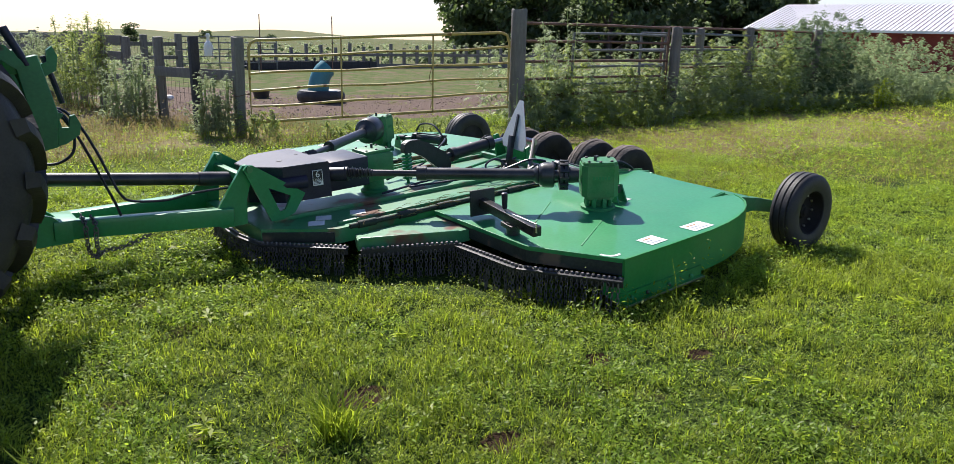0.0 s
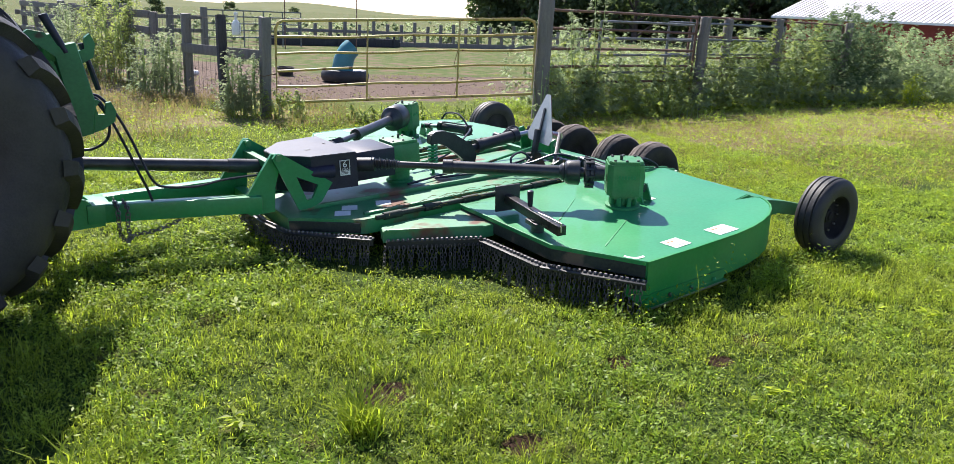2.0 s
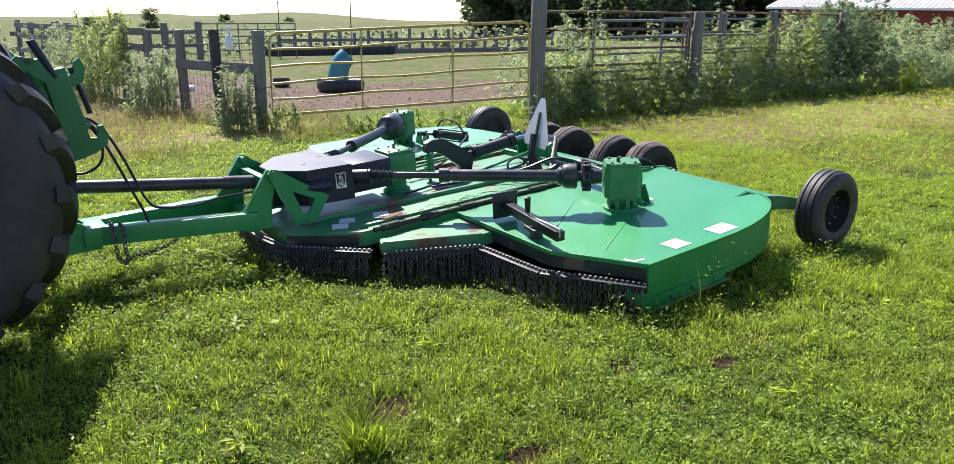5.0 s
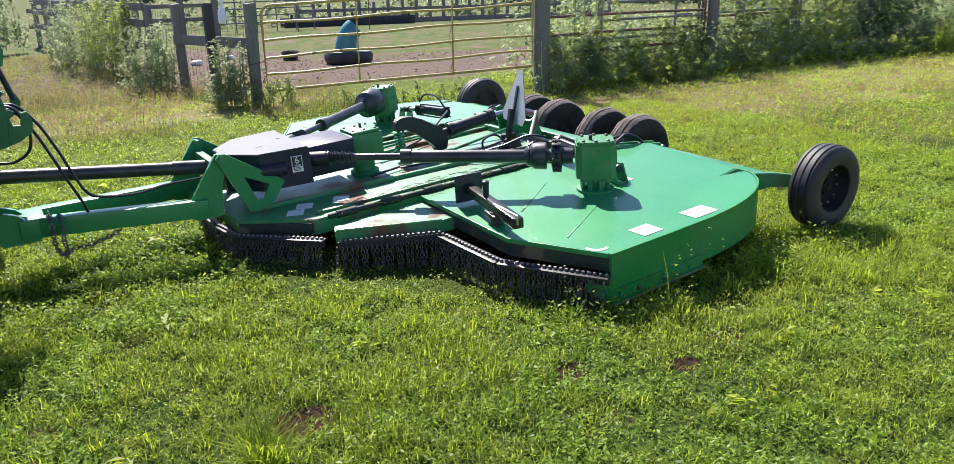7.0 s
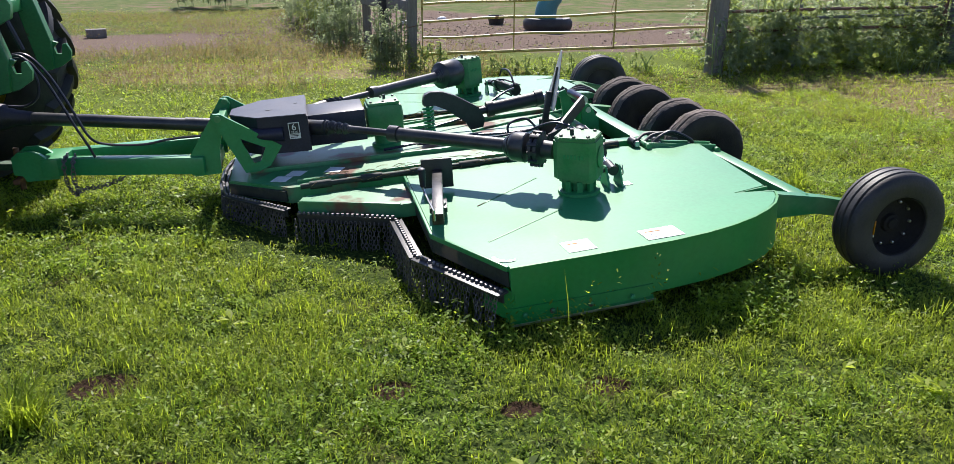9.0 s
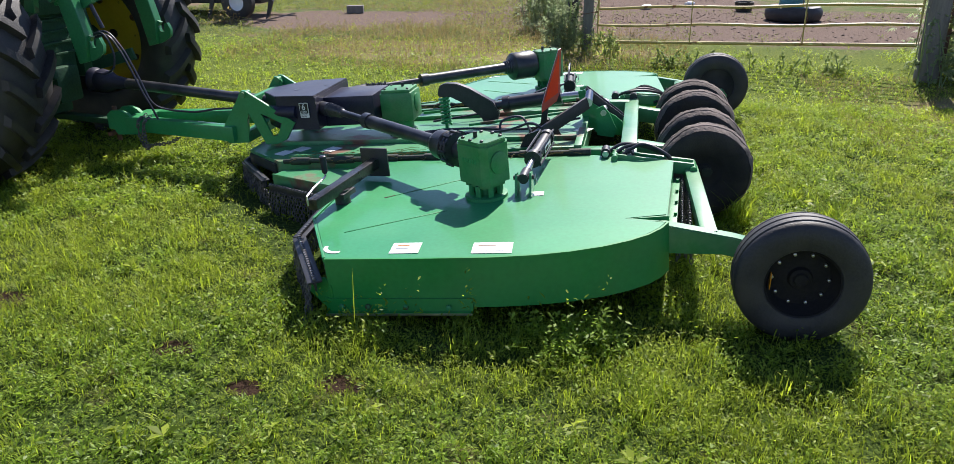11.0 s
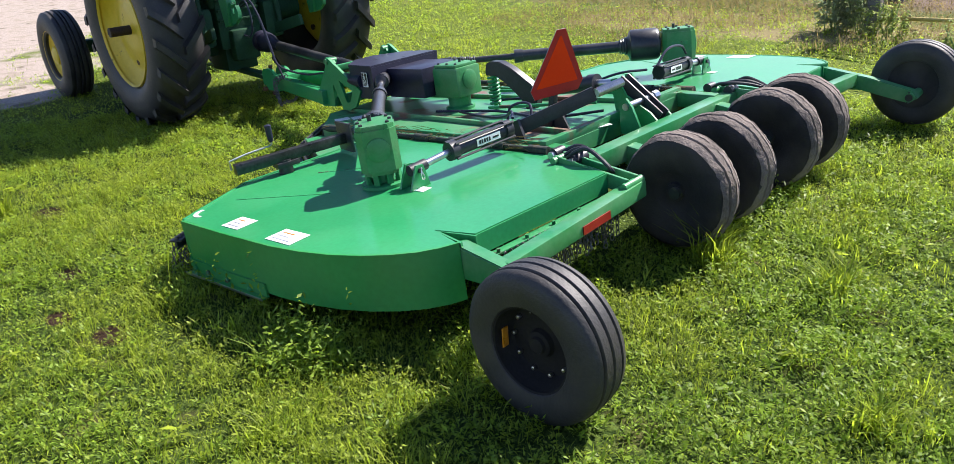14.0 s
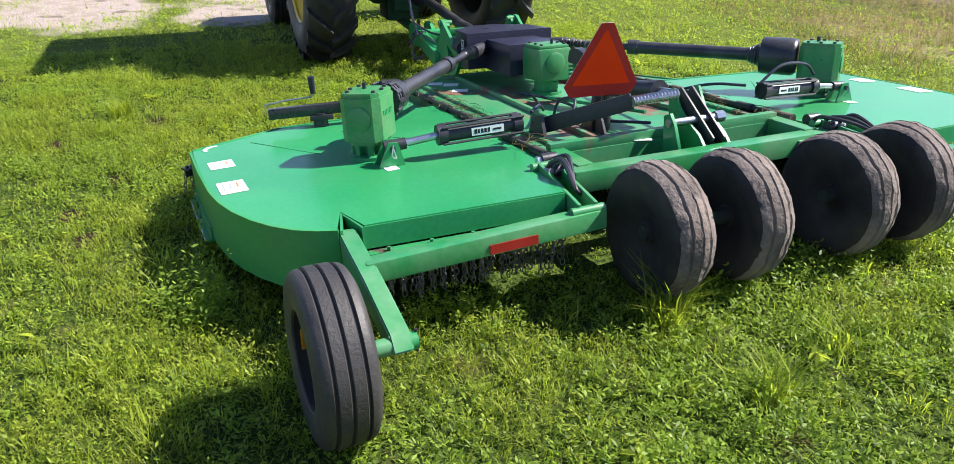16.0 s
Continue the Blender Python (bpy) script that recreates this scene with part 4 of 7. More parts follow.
# gearbox shield
bm = bmn()
hood = [(-1.39, -0.10), (-1.20, -0.31), (-0.86, -0.355), (-0.86, 0.345), (-1.20, 0.31), (-1.39, 0.10)]
prism(bm, hood, 0.355, 0.372, bev=0.004)
prism(bm, [(x * 1.0 + 0.004, y * 0.985) for x, y in hood], 0.12, 0.356)
box(bm, (-0.865, -0.20, 0.11), (-0.455, 0.20, 0.325), bev=0.008)
SH = part("gearbox_shield", bm, BLACK, MOWER, "black sheet-metal gearbox shield with two holes", M0)
bm = bmn()
lathe(bm, [(0.022, 0.373), (0.022, 0.3745)], Matrix.Translation((-1.12, -0.08, 0)), 16)
part("shield_hole", bm, DECAL_DARK, SH, "", M0)
bm = bmn()
lathe(bm, [(0.012, 0.373), (0.012, 0.3745)], Matrix.Translation((-0.93, 0.05, 0)), 12)
part("shield_hole", bm, DECAL_DARK, SH, "", M0)
bm = bmn()
rod(bm, (-1.38, -0.262, 0.255), (-1.03, -0.318, 0.25), 0.048, 18)
part("shaft_guard", bm, BLACK, SH, "black round shaft guard", M0)
# decal with the number on the shield's side
SD = M0 @ Matrix.Translation((-0.955, -0.3455, 0.268)) @ Matrix.Rotation(radians(-7.5), 4, "Z") @ Matrix.Diagonal((0.84, 1, 0.84, 1))
bm = bmn()
box(bm, (-0.045, -0.0062, -0.065), (0.045, -0.003, 0.065))
dec = part("warranty_decal", bm, DECAL, SH, "white and black decal with the number 6 above the word YEAR", SD, False)
bm = bmn()
box(bm, (-0.039, -0.0082, -0.022), (0.039, -0.0058, 0.059))
part("decal_field", bm, DECAL_DARK, dec, "", SD, False)
bm = bmn()
for i in range(3):
    box(bm, (-0.036, -0.0082, -0.032 - i * 0.011), (0.036 - 0.008 * i, -0.0058, -0.027 - i * 0.011))
part("decal_print", bm, DECAL_DARK, dec, "", SD, False)


def lettering(name, text, size, M, mat, parent):
    cu = bpy.data.curves.new(name, "FONT")
    cu.body, cu.size, cu.align_x, cu.align_y, cu.extrude = text, size, "CENTER", "CENTER", 0.0006
    tmp = bpy.data.objects.new(name, cu)
    scene.collection.objects.link(tmp)
    dg = bpy.context.evaluated_depsgraph_get()
    me = bpy.data.meshes.new_from_object(tmp.evaluated_get(dg))
    bpy.data.objects.remove(tmp)
    me.transform(M)
    me.materials.clear()
    me.materials.append(mat)
    ob = new(name, me)
    ob.parent, ob.matrix_parent_inverse = parent, BASE.get(parent.name, IDENT).inverted()
    BASE[ob.name] = IDENT
    return ob


FACE = Matrix.Rotation(radians(90), 4, "X")
lettering("numeral", "6", 0.078, SD @ Matrix.Translation((0, -0.0092, 0.028)) @ FACE, DECAL, dec)
lettering("word", "YEAR", 0.024, SD @ Matrix.Translation((0, -0.0092, -0.012)) @ FACE, DECAL, dec)
bm = bmn()
lathe(bm, [(0.016, 0), (0.016, 0.008), (0.010, 0.012)], M0 @ Matrix.Translation((-1.06, -0.330, 0.235)) @ FACE, 12)
part("shield_bolt", bm, STEEL, SH)

# input shaft shield stubs to both wings
for s, M in ((-1, M0), (1, M0)):
    bm = bmn()
    rod(bm, (-0.90, s * 0.20, 0.255), (-0.72, s * 0.37, 0.262), 0.05, 16)
    part("output_stub", bm, BLACK_STEEL, MOWER, "", M)

# tongue
TIP_Z = 0.33
bm = bmn()
for yy in (-0.075, 0.075):
    plate(bm, [(-2.67, 0.29), (-2.67, 0.40), (-2.63, 0.435), (-2.56, 0.44), (-2.50, 0.42), (-2.46, 0.385), (-2.40, 0.38), (-2.40, 0.25), (-2.60, 0.24), (-2.62, 0.28)], 0.035, Matrix.Translation((0, MID + yy - 0.05, 0)))
box(bm, (-2.50, MID - 0.16, TIP_Z - 0.06), (-2.36, MID + 0.14, TIP_Z + 0.06), bev=0.01)
TG = part("tongue", bm, GREEN, MOWER, "green A-shaped drawbar tongue with a clevis nose")
for s in (-1, 1):
    bm = bmn()
    p, q = M0 @ Vector((-1.58, s * 0.300, 0.105)), Vector((-2.42, MID + s * 0.11, TIP_Z))
    beam(bm, p, q, 0.09, 0.115, 0.010)
    part("tongue_beam", bm, GREEN, TG)
bm = bmn()
rod(bm, (-2.66, MID - 0.05, TIP_Z - 0.16), (-2.66, MID - 0.05, TIP_Z + 0.12), 0.018, 12)
box(bm, (-2.68, MID - 0.16, TIP_Z - 0.10), (-2.64, MID + 0.06, TIP_Z - 0.07), bev=0.004)
part("hitch_pin", bm, RUST, TG)
for s in (-1, 1):
    bm = bmn()
    plate(bm, [(-1.475, 0.425), (-1.435, 0.42), (-1.41, 0.38), (-1.47, 0.20), (-1.49, 0.03), (-1.66, 0.03), (-1.70, 0.06), (-1.69, 0.15)], 0.03, Matrix.Translation((0, s * 0.285, 0)))
    part("tongue_plate", bm, GREEN, TG, "", M0)
    bm = bmn()
    A, B, C, D, E, F, H = (-1.485, 0.40), (-1.455, 0.43), (-1.42, 0.425), (-1.055, 0.175), (-1.15, 0.05), (-1.235, 0.02), (-1.325, 0.02)
    h0, h1, h2, h3 = (-1.325, 0.255), (-1.165, 0.175), (-1.215, 0.085), (-1.26, 0.080)     # the cut-out's corners
    for quad in ([A, B, C, h0], [C, D, h1, h0], [D, E, h2, h1], [E, F, H, h3, h2], [H, A, h0, h3]):
        plate(bm, quad[::-1], 0.024, Matrix.Translation((0, s * 0.325, 0)))
    bmesh.ops.remove_doubles(bm, verts=bm.verts[:], dist=0.0005)
    br = part("pivot_bracket", bm, GREEN, MOWER, "green bracket plate with a cut-out", M0)
    bm = bmn()
    rod(bm, (-1.445, s * 0.245, 0.40), (-1.445, s * 0.35, 0.40), 0.022, 14)
    part("pivot_pin", bm, GREEN_FADED, br, "", M0)
bm = bmn()
beam(bm, (-1.46, -0.275, 0.33), (-1.46, 0.275, 0.33), 0.05, 0.05, 0.006)
beam(bm, (-1.55, -0.25, 0.06), (-1.55, 0.25, 0.06), 0.08, 0.08, 0.006)
part("tongue_crossbar", bm, GREEN_DIRTY, TG, "", M0)
# main drive shaft between tractor and shield
P0, P1 = Vector((-2.84, MID + 0.02, 0.65)), Vector((-1.02, MID - 0.04, 0.505))
d = (P1 - P0).normalized()
bm = bmn()
rod(bm, P0 + d * 0.1, P1, 0.042, 18)
rod(bm, P0 + d * 1.25, P1, 0.048, 18)
PT = part("main_driveline", bm, SHAFT, MOWER, "long black shielded power take-off shaft")
bm = bmn()
m, l = axis_frame(P0 - d * 0.02, P0 + d * 0.30)
lathe(bm, [(0.095, 0), (0.10, 0.03), (0.085, 0.06), (0.095, 0.09), (0.085, 0.16), (0.055, 0.22), (0.045, l)], m, 18)
part("shaft_boot", bm, BLACK, PT, "black rubber joint boot")
# safety chain over the tongue
def chain(bm, pts, w=0.026, r=0.0042):
    pts = [Vector(p) for p in pts]
    for i, (p, q) in enumerate(zip(pts, pts[1:])):
        m, ln = frame_of(p, q)
        m = m @ Matrix.Rotation(radians(90 * (i % 2)), 4, "X")
        ring = [m @ Vector((ln / 2 + (ln * 0.72) * math.cos(a), 0, w / 2 * math.sin(a))) for a in [2 * math.pi * k / 10 for k in range(10)]]
        wire(bm, ring, r, 5, True)


bm = bmn()
y0 = MID - 0.20
hang = bend([(-2.34, y0 + 0.10, 0.405), (-2.34, y0 - 0.02, 0.38), (-2.34, y0 - 0.035, 0.28), (-2.33, y0 - 0.02, 0.20), (-2.30, y0 - 0.02, 0.165), (-2.24, y0, 0.19), (-2.16, y0 - 0.02, 0.20), (-2.06, y0 - 0.03, 0.23), (-1.98, y0 - 0.05, 0.27)], 4)
chain(bm, hang)
hang = bend([(-2.29, y0 + 0.08, 0.40), (-2.285, y0 - 0.03, 0.37), (-2.29, y0 - 0.045, 0.26), (-2.28, y0 - 0.03, 0.18), (-2.30, y0 - 0.02, 0.15)], 4)
chain(bm, hang)
part("safety_chain", bm, CHAIN, TG, "steel safety chain wrapped round the tongue")
# hydraulic hoses from the tractor to the tongue
HY = MID - 0.29
for pts in ([(-2.62, HY, 1.02), (-2.44, HY, 1.08), (-2.33, HY, 0.98), (-2.25, HY, 0.82), (-2.20, HY, 0.69), (-2.14, HY, 0.55), (-2.06, HY + 0.05, 0.49), (-1.85, HY + 0.1, 0.465), (-1.66, HY + 0.12, 0.49), (-1.35, HY + 0.15, 0.50)],
            [(-2.62, HY, 1.00), (-2.45, HY + 0.02, 1.05), (-2.36, HY + 0.02, 0.95), (-2.29, HY + 0.02, 0.80), (-2.22, HY + 0.02, 0.62), (-2.17, HY + 0.03, 0.50), (-2.14, HY + 0.04, 0.41)],
            [(-2.60, HY, 1.03), (-2.44, HY - 0.03, 1.07), (-2.37, HY - 0.04, 0.95), (-2.38, HY - 0.04, 0.83), (-2.46, HY - 0.03, 0.77), (-2.56, HY - 0.02, 0.77)]):
    bm = bmn()
    wire(bm, bend(pts, 6), 0.0085, 7)
    part("hydraulic_hose", bm, BLACK, MOWER, "drooping black hydraulic hose")
# levelling arm with spring, and lift cylinder
bm = bmn()
plate(bm, [(0.0, 0.27), (0.015, 0.325), (0.06, 0.345), (0.15, 0.34), (0.25, 0.30), (0.43, 0.19), (0.47, 0.10), (0.45, 0.03), (0.36, 0.02), (0.32, 0.09), (0.18, 0.20), (0.09, 0.245), (0.005, 0.245)], 0.07, Matrix.Translation((0, 0.04, 0)))
bmesh.ops.bevel(bm, geom=bm.edges[:], offset=0.006, segments=2, affect="EDGES")
AR = part("levelling_arm", bm, BLACK_STEEL, MOWER, "black gooseneck levelling arm", M0)
bm = bmn()
coil = [(0.04 + 0.036 * math.cos(2 * math.pi * i / 12), 0.04 + 0.036 * math.sin(2 * math.pi * i / 12), 0.03 + 0.205 * i / (12 * 8)) for i in range(12 * 8 + 1)]
wire(bm, coil, 0.0095, 7)
rod(bm, (0.04, 0.04, 0.0), (0.04, 0.04, 0.26), 0.014, 10)
part("coil_spring", bm, GREEN, AR, "green coil spring", M0)
bm = bmn()
rod(bm, (0.52, 0.06, 0.16), (0.93, 0.06, 0.20), 0.05, 18)
rod(bm, (0.50, 0.06, 0.158), (0.55, 0.06, 0.163), 0.06, 14)
rod(bm, (0.89, 0.06, 0.196), (0.95, 0.06, 0.202), 0.06, 14)
rod(bm, (0.42, 0.06, 0.15), (0.52, 0.06, 0.16), 0.028, 12)
LC = part("lift_cylinder", bm, BLACK_STEEL, MOWER, "black hydraulic lift cylinder", M0)
bm = bmn()
rod(bm, (0.94, 0.06, 0.20), (1.12, 0.06, 0.21), 0.024, 12)
part("piston_rod", bm, STEEL, LC, "", M0)
# rocker bar, turnbuckle, link plates
bm = bmn()
beam(bm, (0.78, -0.64, 0.045), (1.17, -0.27, 0.215), 0.022, 0.085, 0.003)
plate(bm, [(-0.08, 0.0), (0.12, 0.0), (0.07, 0.13), (-0.03, 0.10)], 0.02, M0.inverted() @ M0 @ Matrix.Translation((0.80, -0.64, 0.0)))
RK = part("rocker_bar", bm, BLACK_STEEL, MOWER, "black flat rocker bar", M0)
bm = bmn()
m, l = axis_frame((1.175, -0.275, 0.215), (1.165, 0.03, 0.222))
prof = []
for i in range(14):
    prof += [(0.030, l * i / 14), (0.023, l * (i + 0.5) / 14)]
lathe(bm, prof, m, 12)
part("threaded_rod", bm, STEEL, RK, "", M0)
bm = bmn()
for v in (0.06, 0.13):
    beam(bm, (1.12, v, 0.225), (1.39, v + 0.02, 0.0), 0.014, 0.075, 0.003)
part("link_bar", bm, BLACK_STEEL, RK, "", M0)
bm = bmn()
for v in (0.03, 0.19):
    plate(bm, [(1.08, 0.235), (1.13, 0.245), (1.19, 0.14), (1.36, 0.04), (1.44, -0.04), (1.42, -0.10), (1.22, -0.08), (1.11, 0.02)], 0.016, Matrix.Translation((0, v, 0)))
plate(bm, [(1.22, 0.13), (1.27, 0.15), (1.31, 0.10), (1.36, -0.02), (1.34, -0.08), (1.22, -0.06)], 0.018, Matrix.Translation((0, -0.09, 0)))
LB = part("link_bracket", bm, GREEN, MOWER, "upright green lift bracket plates", M0)
bm = bmn()
rod(bm, (1.27, -0.11, 0.10), (1.27, 0.22, 0.10), 0.022, 12)
rod(bm, (1.27, 0.19, 0.10), (1.27, 0.245, 0.10), 0.032, 8)
part("bracket_pin", bm, STEEL, LB, "", M0)
# long tie rod across the deck
bm = bmn()
rod(bm, (0.30, -0.30, 0.10), (1.05, -0.10, 0.12), 0.011, 8)
rod(bm, (-0.2, 0.25, 0.08), (1.05, 0.16, 0.15), 0.011, 8)
part("tie_rod", bm, GREEN_DIRTY, MOWER, "", M0)
# centre axle: cross tube and four wheel arms
bm = bmn()
beam(bm, (1.46, -0.80, -0.055), (1.46, 0.86, -0.055), 0.11, 0.11, 0.012)
AX0 = part("centre_axle", bm, GREEN_TUBE, MOWER, "green square axle tube with trailing arms", M0)
for v in (-0.425, 0.60):
    bm = bmn()
    beam(bm, (1.50, v, -0.073), (2.0, v, -0.17), 0.09, 0.11, 0.01)
    part("trailing_arm", bm, GREEN_TUBE, AX0, "", M0)
for v in (-0.70, 0.72):
    bm = bmn()
    beam(bm, (1.12, v, -0.03), (1.44, v, -0.04), 0.09, 0.098, 0.01)
    part("axle_bracket", bm, GREEN_TUBE, AX0, "", M0)
for v in (-0.425, 0.60):
    bm = bmn()
    rod(bm, M0 @ Vector((1.96, v - 0.30, -0.165)), M0 @ Vector((1.96, v + 0.30, -0.165)), 0.03, 14)
    part("wheel_spindle", bm, GRIME_SHADE, AX0)
# slow-vehicle sign on its post
SC = Vector((0.945, -0.310, 0.395))
SM = M0 @ Matrix.Translation(SC) @ Matrix.Rotation(radians(-11), 4, "Z") @ Matrix.Rotation(radians(14), 4, "Y")
bm = bmn()
tri = [(-0.21, -0.135), (-0.175, -0.195), (0.175, -0.195), (0.21, -0.135), (0.035, 0.205), (-0.035, 0.205)]
YZ = Matrix(((0, 0, 1, 0), (1, 0, 0, 0), (0, 1, 0, 0), (0, 0, 0, 1)))
prism(bm, tri, 0.000, 0.003, YZ)
SG = part("warning_sign", bm, SIGN_BACK, MOWER, "orange and red triangular slow-vehicle sign with a bare metal back", SM, False)
bm = bmn()
prism(bm, tri, 0.0035, 0.0045, YZ)
part("sign_border", bm, SIGN_RED, SG, "red border", SM, False)
bm = bmn()
prism(bm, [(-0.165, -0.13), (0.165, -0.13), (0.006, 0.165), (-0.006, 0.165)], 0.005, 0.006, YZ)
part("sign_face", bm, SIGN_ORANGE, SG, "fluorescent orange face", SM, False)
bm = bmn()
box(bm, (-0.012, -0.014, -0.20), (-0.001, 0.014, 0.09), SM, 0.002)
beam(bm, M0 @ Vector((0.835, -0.30, 0.0)), SM @ Vector((-0.030, 0, -0.09)), 0.04, 0.04, 0.004)
rod(bm, M0 @ Vector((0.86, -0.235, 0.0)), M0 @ Vector((0.86, -0.235, 0.11)), 0.030, 14)
part("sign_post", bm, BLACK_STEEL, MOWER, "black sign post")
bm = bmn()
plate(bm, [(-0.22, 0.0), (0.06, 0.0), (0.0, 0.11), (-0.05, 0.12)], 0.014, M0 @ Matrix.Translation((0.92, -0.30, 0.0)))
part("post_gusset", bm, BLACK_STEEL, MOWER)
# parking jack laid across the left wing
J0, J1 = Vector((-0.125, -1.20, 0.105)), Vector((-0.25, -1.91, 0.10))
bm = bmn()
beam(bm, J0, J1, 0.062, 0.062, 0.006)
JK = part("parking_jack", bm, JACK_STEEL, MOWER, "grey square-tube parking jack folded flat", ML)
bm = bmn()
jm, l = frame_of(J0, J1)
box(bm, (-0.016, -0.095, -0.085), (0.0, 0.095, 0.095), jm, 0.004)
part("foot_plate", bm, BLACK_STEEL, JK, "dark square foot plate", ML)
bm = bmn()
rod(bm, J0.lerp(J1, 0.58) + Vector((0.0, 0, -0.10)), J0.lerp(J1, 0.58) + Vector((0.0, 0, -0.02)), 0.045, 14)
box(bm, (0.34, -0.05, -0.06), (0.48, 0.05, -0.03), jm, 0.004)
part("jack_mount", bm, BLACK_STEEL, JK, "", ML)
bm = bmn()
wire(bm, [J1 + Vector((-0.02, -0.012, 0.0)), J1 + Vector((-0.02, -0.012, 0.052)), J1 + Vector((-0.025, 0.10, 0.062)), J1 + Vector((-0.025, 0.265, 0.066)), J1 + Vector((-0.025, 0.285, 0.075)), J1 + Vector((-0.025, 0.285, 0.10))], 0.006, 7)
part("crank", bm, STEEL, JK, "", ML)
bm = bmn()
lathe(bm, [(0.012, 0), (0.017, 0.01), (0.020, 0.075), (0.021, 0.10), (0.014, 0.105)], Matrix.Translation(J1 + Vector((-0.025, 0.285, 0.085))), 12)
part("crank_knob", bm, BLACK, JK, "black plastic knob", ML)
# stickers on the centre deck
for i, (x, y) in enumerate(((-1.16, -0.56), (-1.06, -0.47), (-0.80, -0.50), (1.05, -0.20))):
    bm = bmn()
    prism(bm, [(x, y), (x + 0.10, y - 0.05), (x + 0.15, y + 0.05), (x + 0.05, y + 0.10)], 0.0015, 0.003)
    part("warning_sticker", bm, DECAL, CD, "white warning sticker", M0, False)
# hoses running over the centre deck
for pts in ([(-0.1, -0.2, 0.03), (0.3, -0.35, 0.05), (0.62, -0.5, 0.10), (0.80, -0.62, 0.17), (0.90, -0.72, 0.16)], [(-0.1, 0.15, 0.03), (0.4, 0.35, 0.06), (0.75, 0.55, 0.16), (0.90, 0.72, 0.16)],
            [(0.55, -0.40, 0.03), (0.56, -0.36, 0.13), (0.70, -0.34, 0.15), (0.78, -0.42, 0.05)], [(-0.35, -0.2, 0.02), (0.2, -0.12, 0.03), (0.7, -0.2, 0.03), (1.1, -0.1, 0.07)],
            [(0.93, 0.80, 0.17), (0.93, 0.95, 0.26), (0.92, 1.15, 0.25), (0.91, 1.24, 0.18)]):
    bm = bmn()
    wire(bm, bend(pts), 0.009, 7)
    part("deck_hose", bm, BLACK, MOWER, "black hydraulic hose across the deck", M0)

# ---- the tractor ----
HUB_X, HUB_Z = -3.44, 0.865
K = 1.02
TRACTOR = thing("tractor", "green farm tractor with yellow wheel rims hitched to the mower", "tractor", (-4.6, MID, 0))


def rear_wheel(side):
    y = MID + (0.98 if side > 0 else -0.80)
    W = upright(y, HUB_X, HUB_Z, side)
    bm = bmn()
    prof = [(0.50, -0.175), (0.53, -0.205), (0.62, -0.232), (0.70, -0.232), (0.77, -0.215), (0.805, -0.185), (0.825, -0.10), (0.832, 0.0), (0.825, 0.10), (0.805, 0.185),
            (0.77, 0.215), (0.70, 0.232), (0.62, 0.232), (0.53, 0.205), (0.50, 0.175)]
    lathe(bm, [(q * K, h * K) for q, h in prof], W, 64, close=True)
    wh = part("rear_wheel", bm, RUBBER, TRACTOR, "large lugged black rear tyre with a yellow rim")
    bm = bmn()
    n = 20
    for i in range(n):
        for s in (-1, 1):
            a = 2 * math.pi * (i + (0.5 if s > 0 else 0)) / n
            pts = []
            for t in range(6):
                f = t / 5
                ang = a - 0.26 * f * (1 if side < 0 else 1)
                z = s * 0.225 * f * K
                rr = (0.832 - 0.045 * f ** 3) * K
                pts.append((ang, z, rr))
            for (a0, z0, r0), (a1, z1, r1) in zip(pts, pts[1:]):
                vs = []
                for ang, z, rr in ((a0, z0, r0), (a1, z1, r1)):
                    for w, h in ((-0.044, -0.01), (-0.032, 0.054), (0.032, 0.054), (0.044, -0.01)):
                        aa = ang + w / 0.83
                        vs.append(bm.verts.new(W @ Vector(((rr + h) * math.cos(aa), (rr + h) * math.sin(aa), z))))
                for j in range(3):
                    bm.faces.new((vs[j], vs[j + 1], vs[j + 5], vs[j + 4]))
                if z0 == 0.0:
                    bm.faces.new(vs[0:4])
                if abs(z1) > 0.225:
                    bm.faces.new(vs[4:8][::-1])
    bmesh.ops.recalc_face_normals(bm, faces=bm.faces)
    ob = part("tread_lug", bm, RUBBER, wh, "", None, False)
    ob["kind"] = "stuff"
    bm = bmn()
    lathe(bm, [(0.49, -0.19), (0.508, -0.208), (0.512, -0.185), (0.49, -0.16), (0.475, -0.13), (0.45, -0.115), (0.42, -0.085), (0.36, -0.075), (0.25, -0.10), (0.17, -0.115), (0.15, -0.115), (0.0005, -0.115)], W, 48, caps=False)
    part("rim", bm, RIM_YELLOW, wh, "dirty yellow dished rim")
    bm = bmn()
    lathe(bm, [(0.0005, -0.30), (0.042, -0.30), (0.042, -0.10)], W, 16)
    part("axle_shaft", bm, DARK_RUST, wh, "bare rusty axle end")
    bm = bmn()
    for i in range(5):
        a = radians(72 * i + 30)
        lathe(bm, [(0.030, -0.090), (0.030, -0.07)], W @ Matrix.Translation((0.31 * math.cos(a), 0.31 * math.sin(a), 0)), 14)
    part("wheel_bolt", bm, RUST, wh)["kind"] = "stuff"


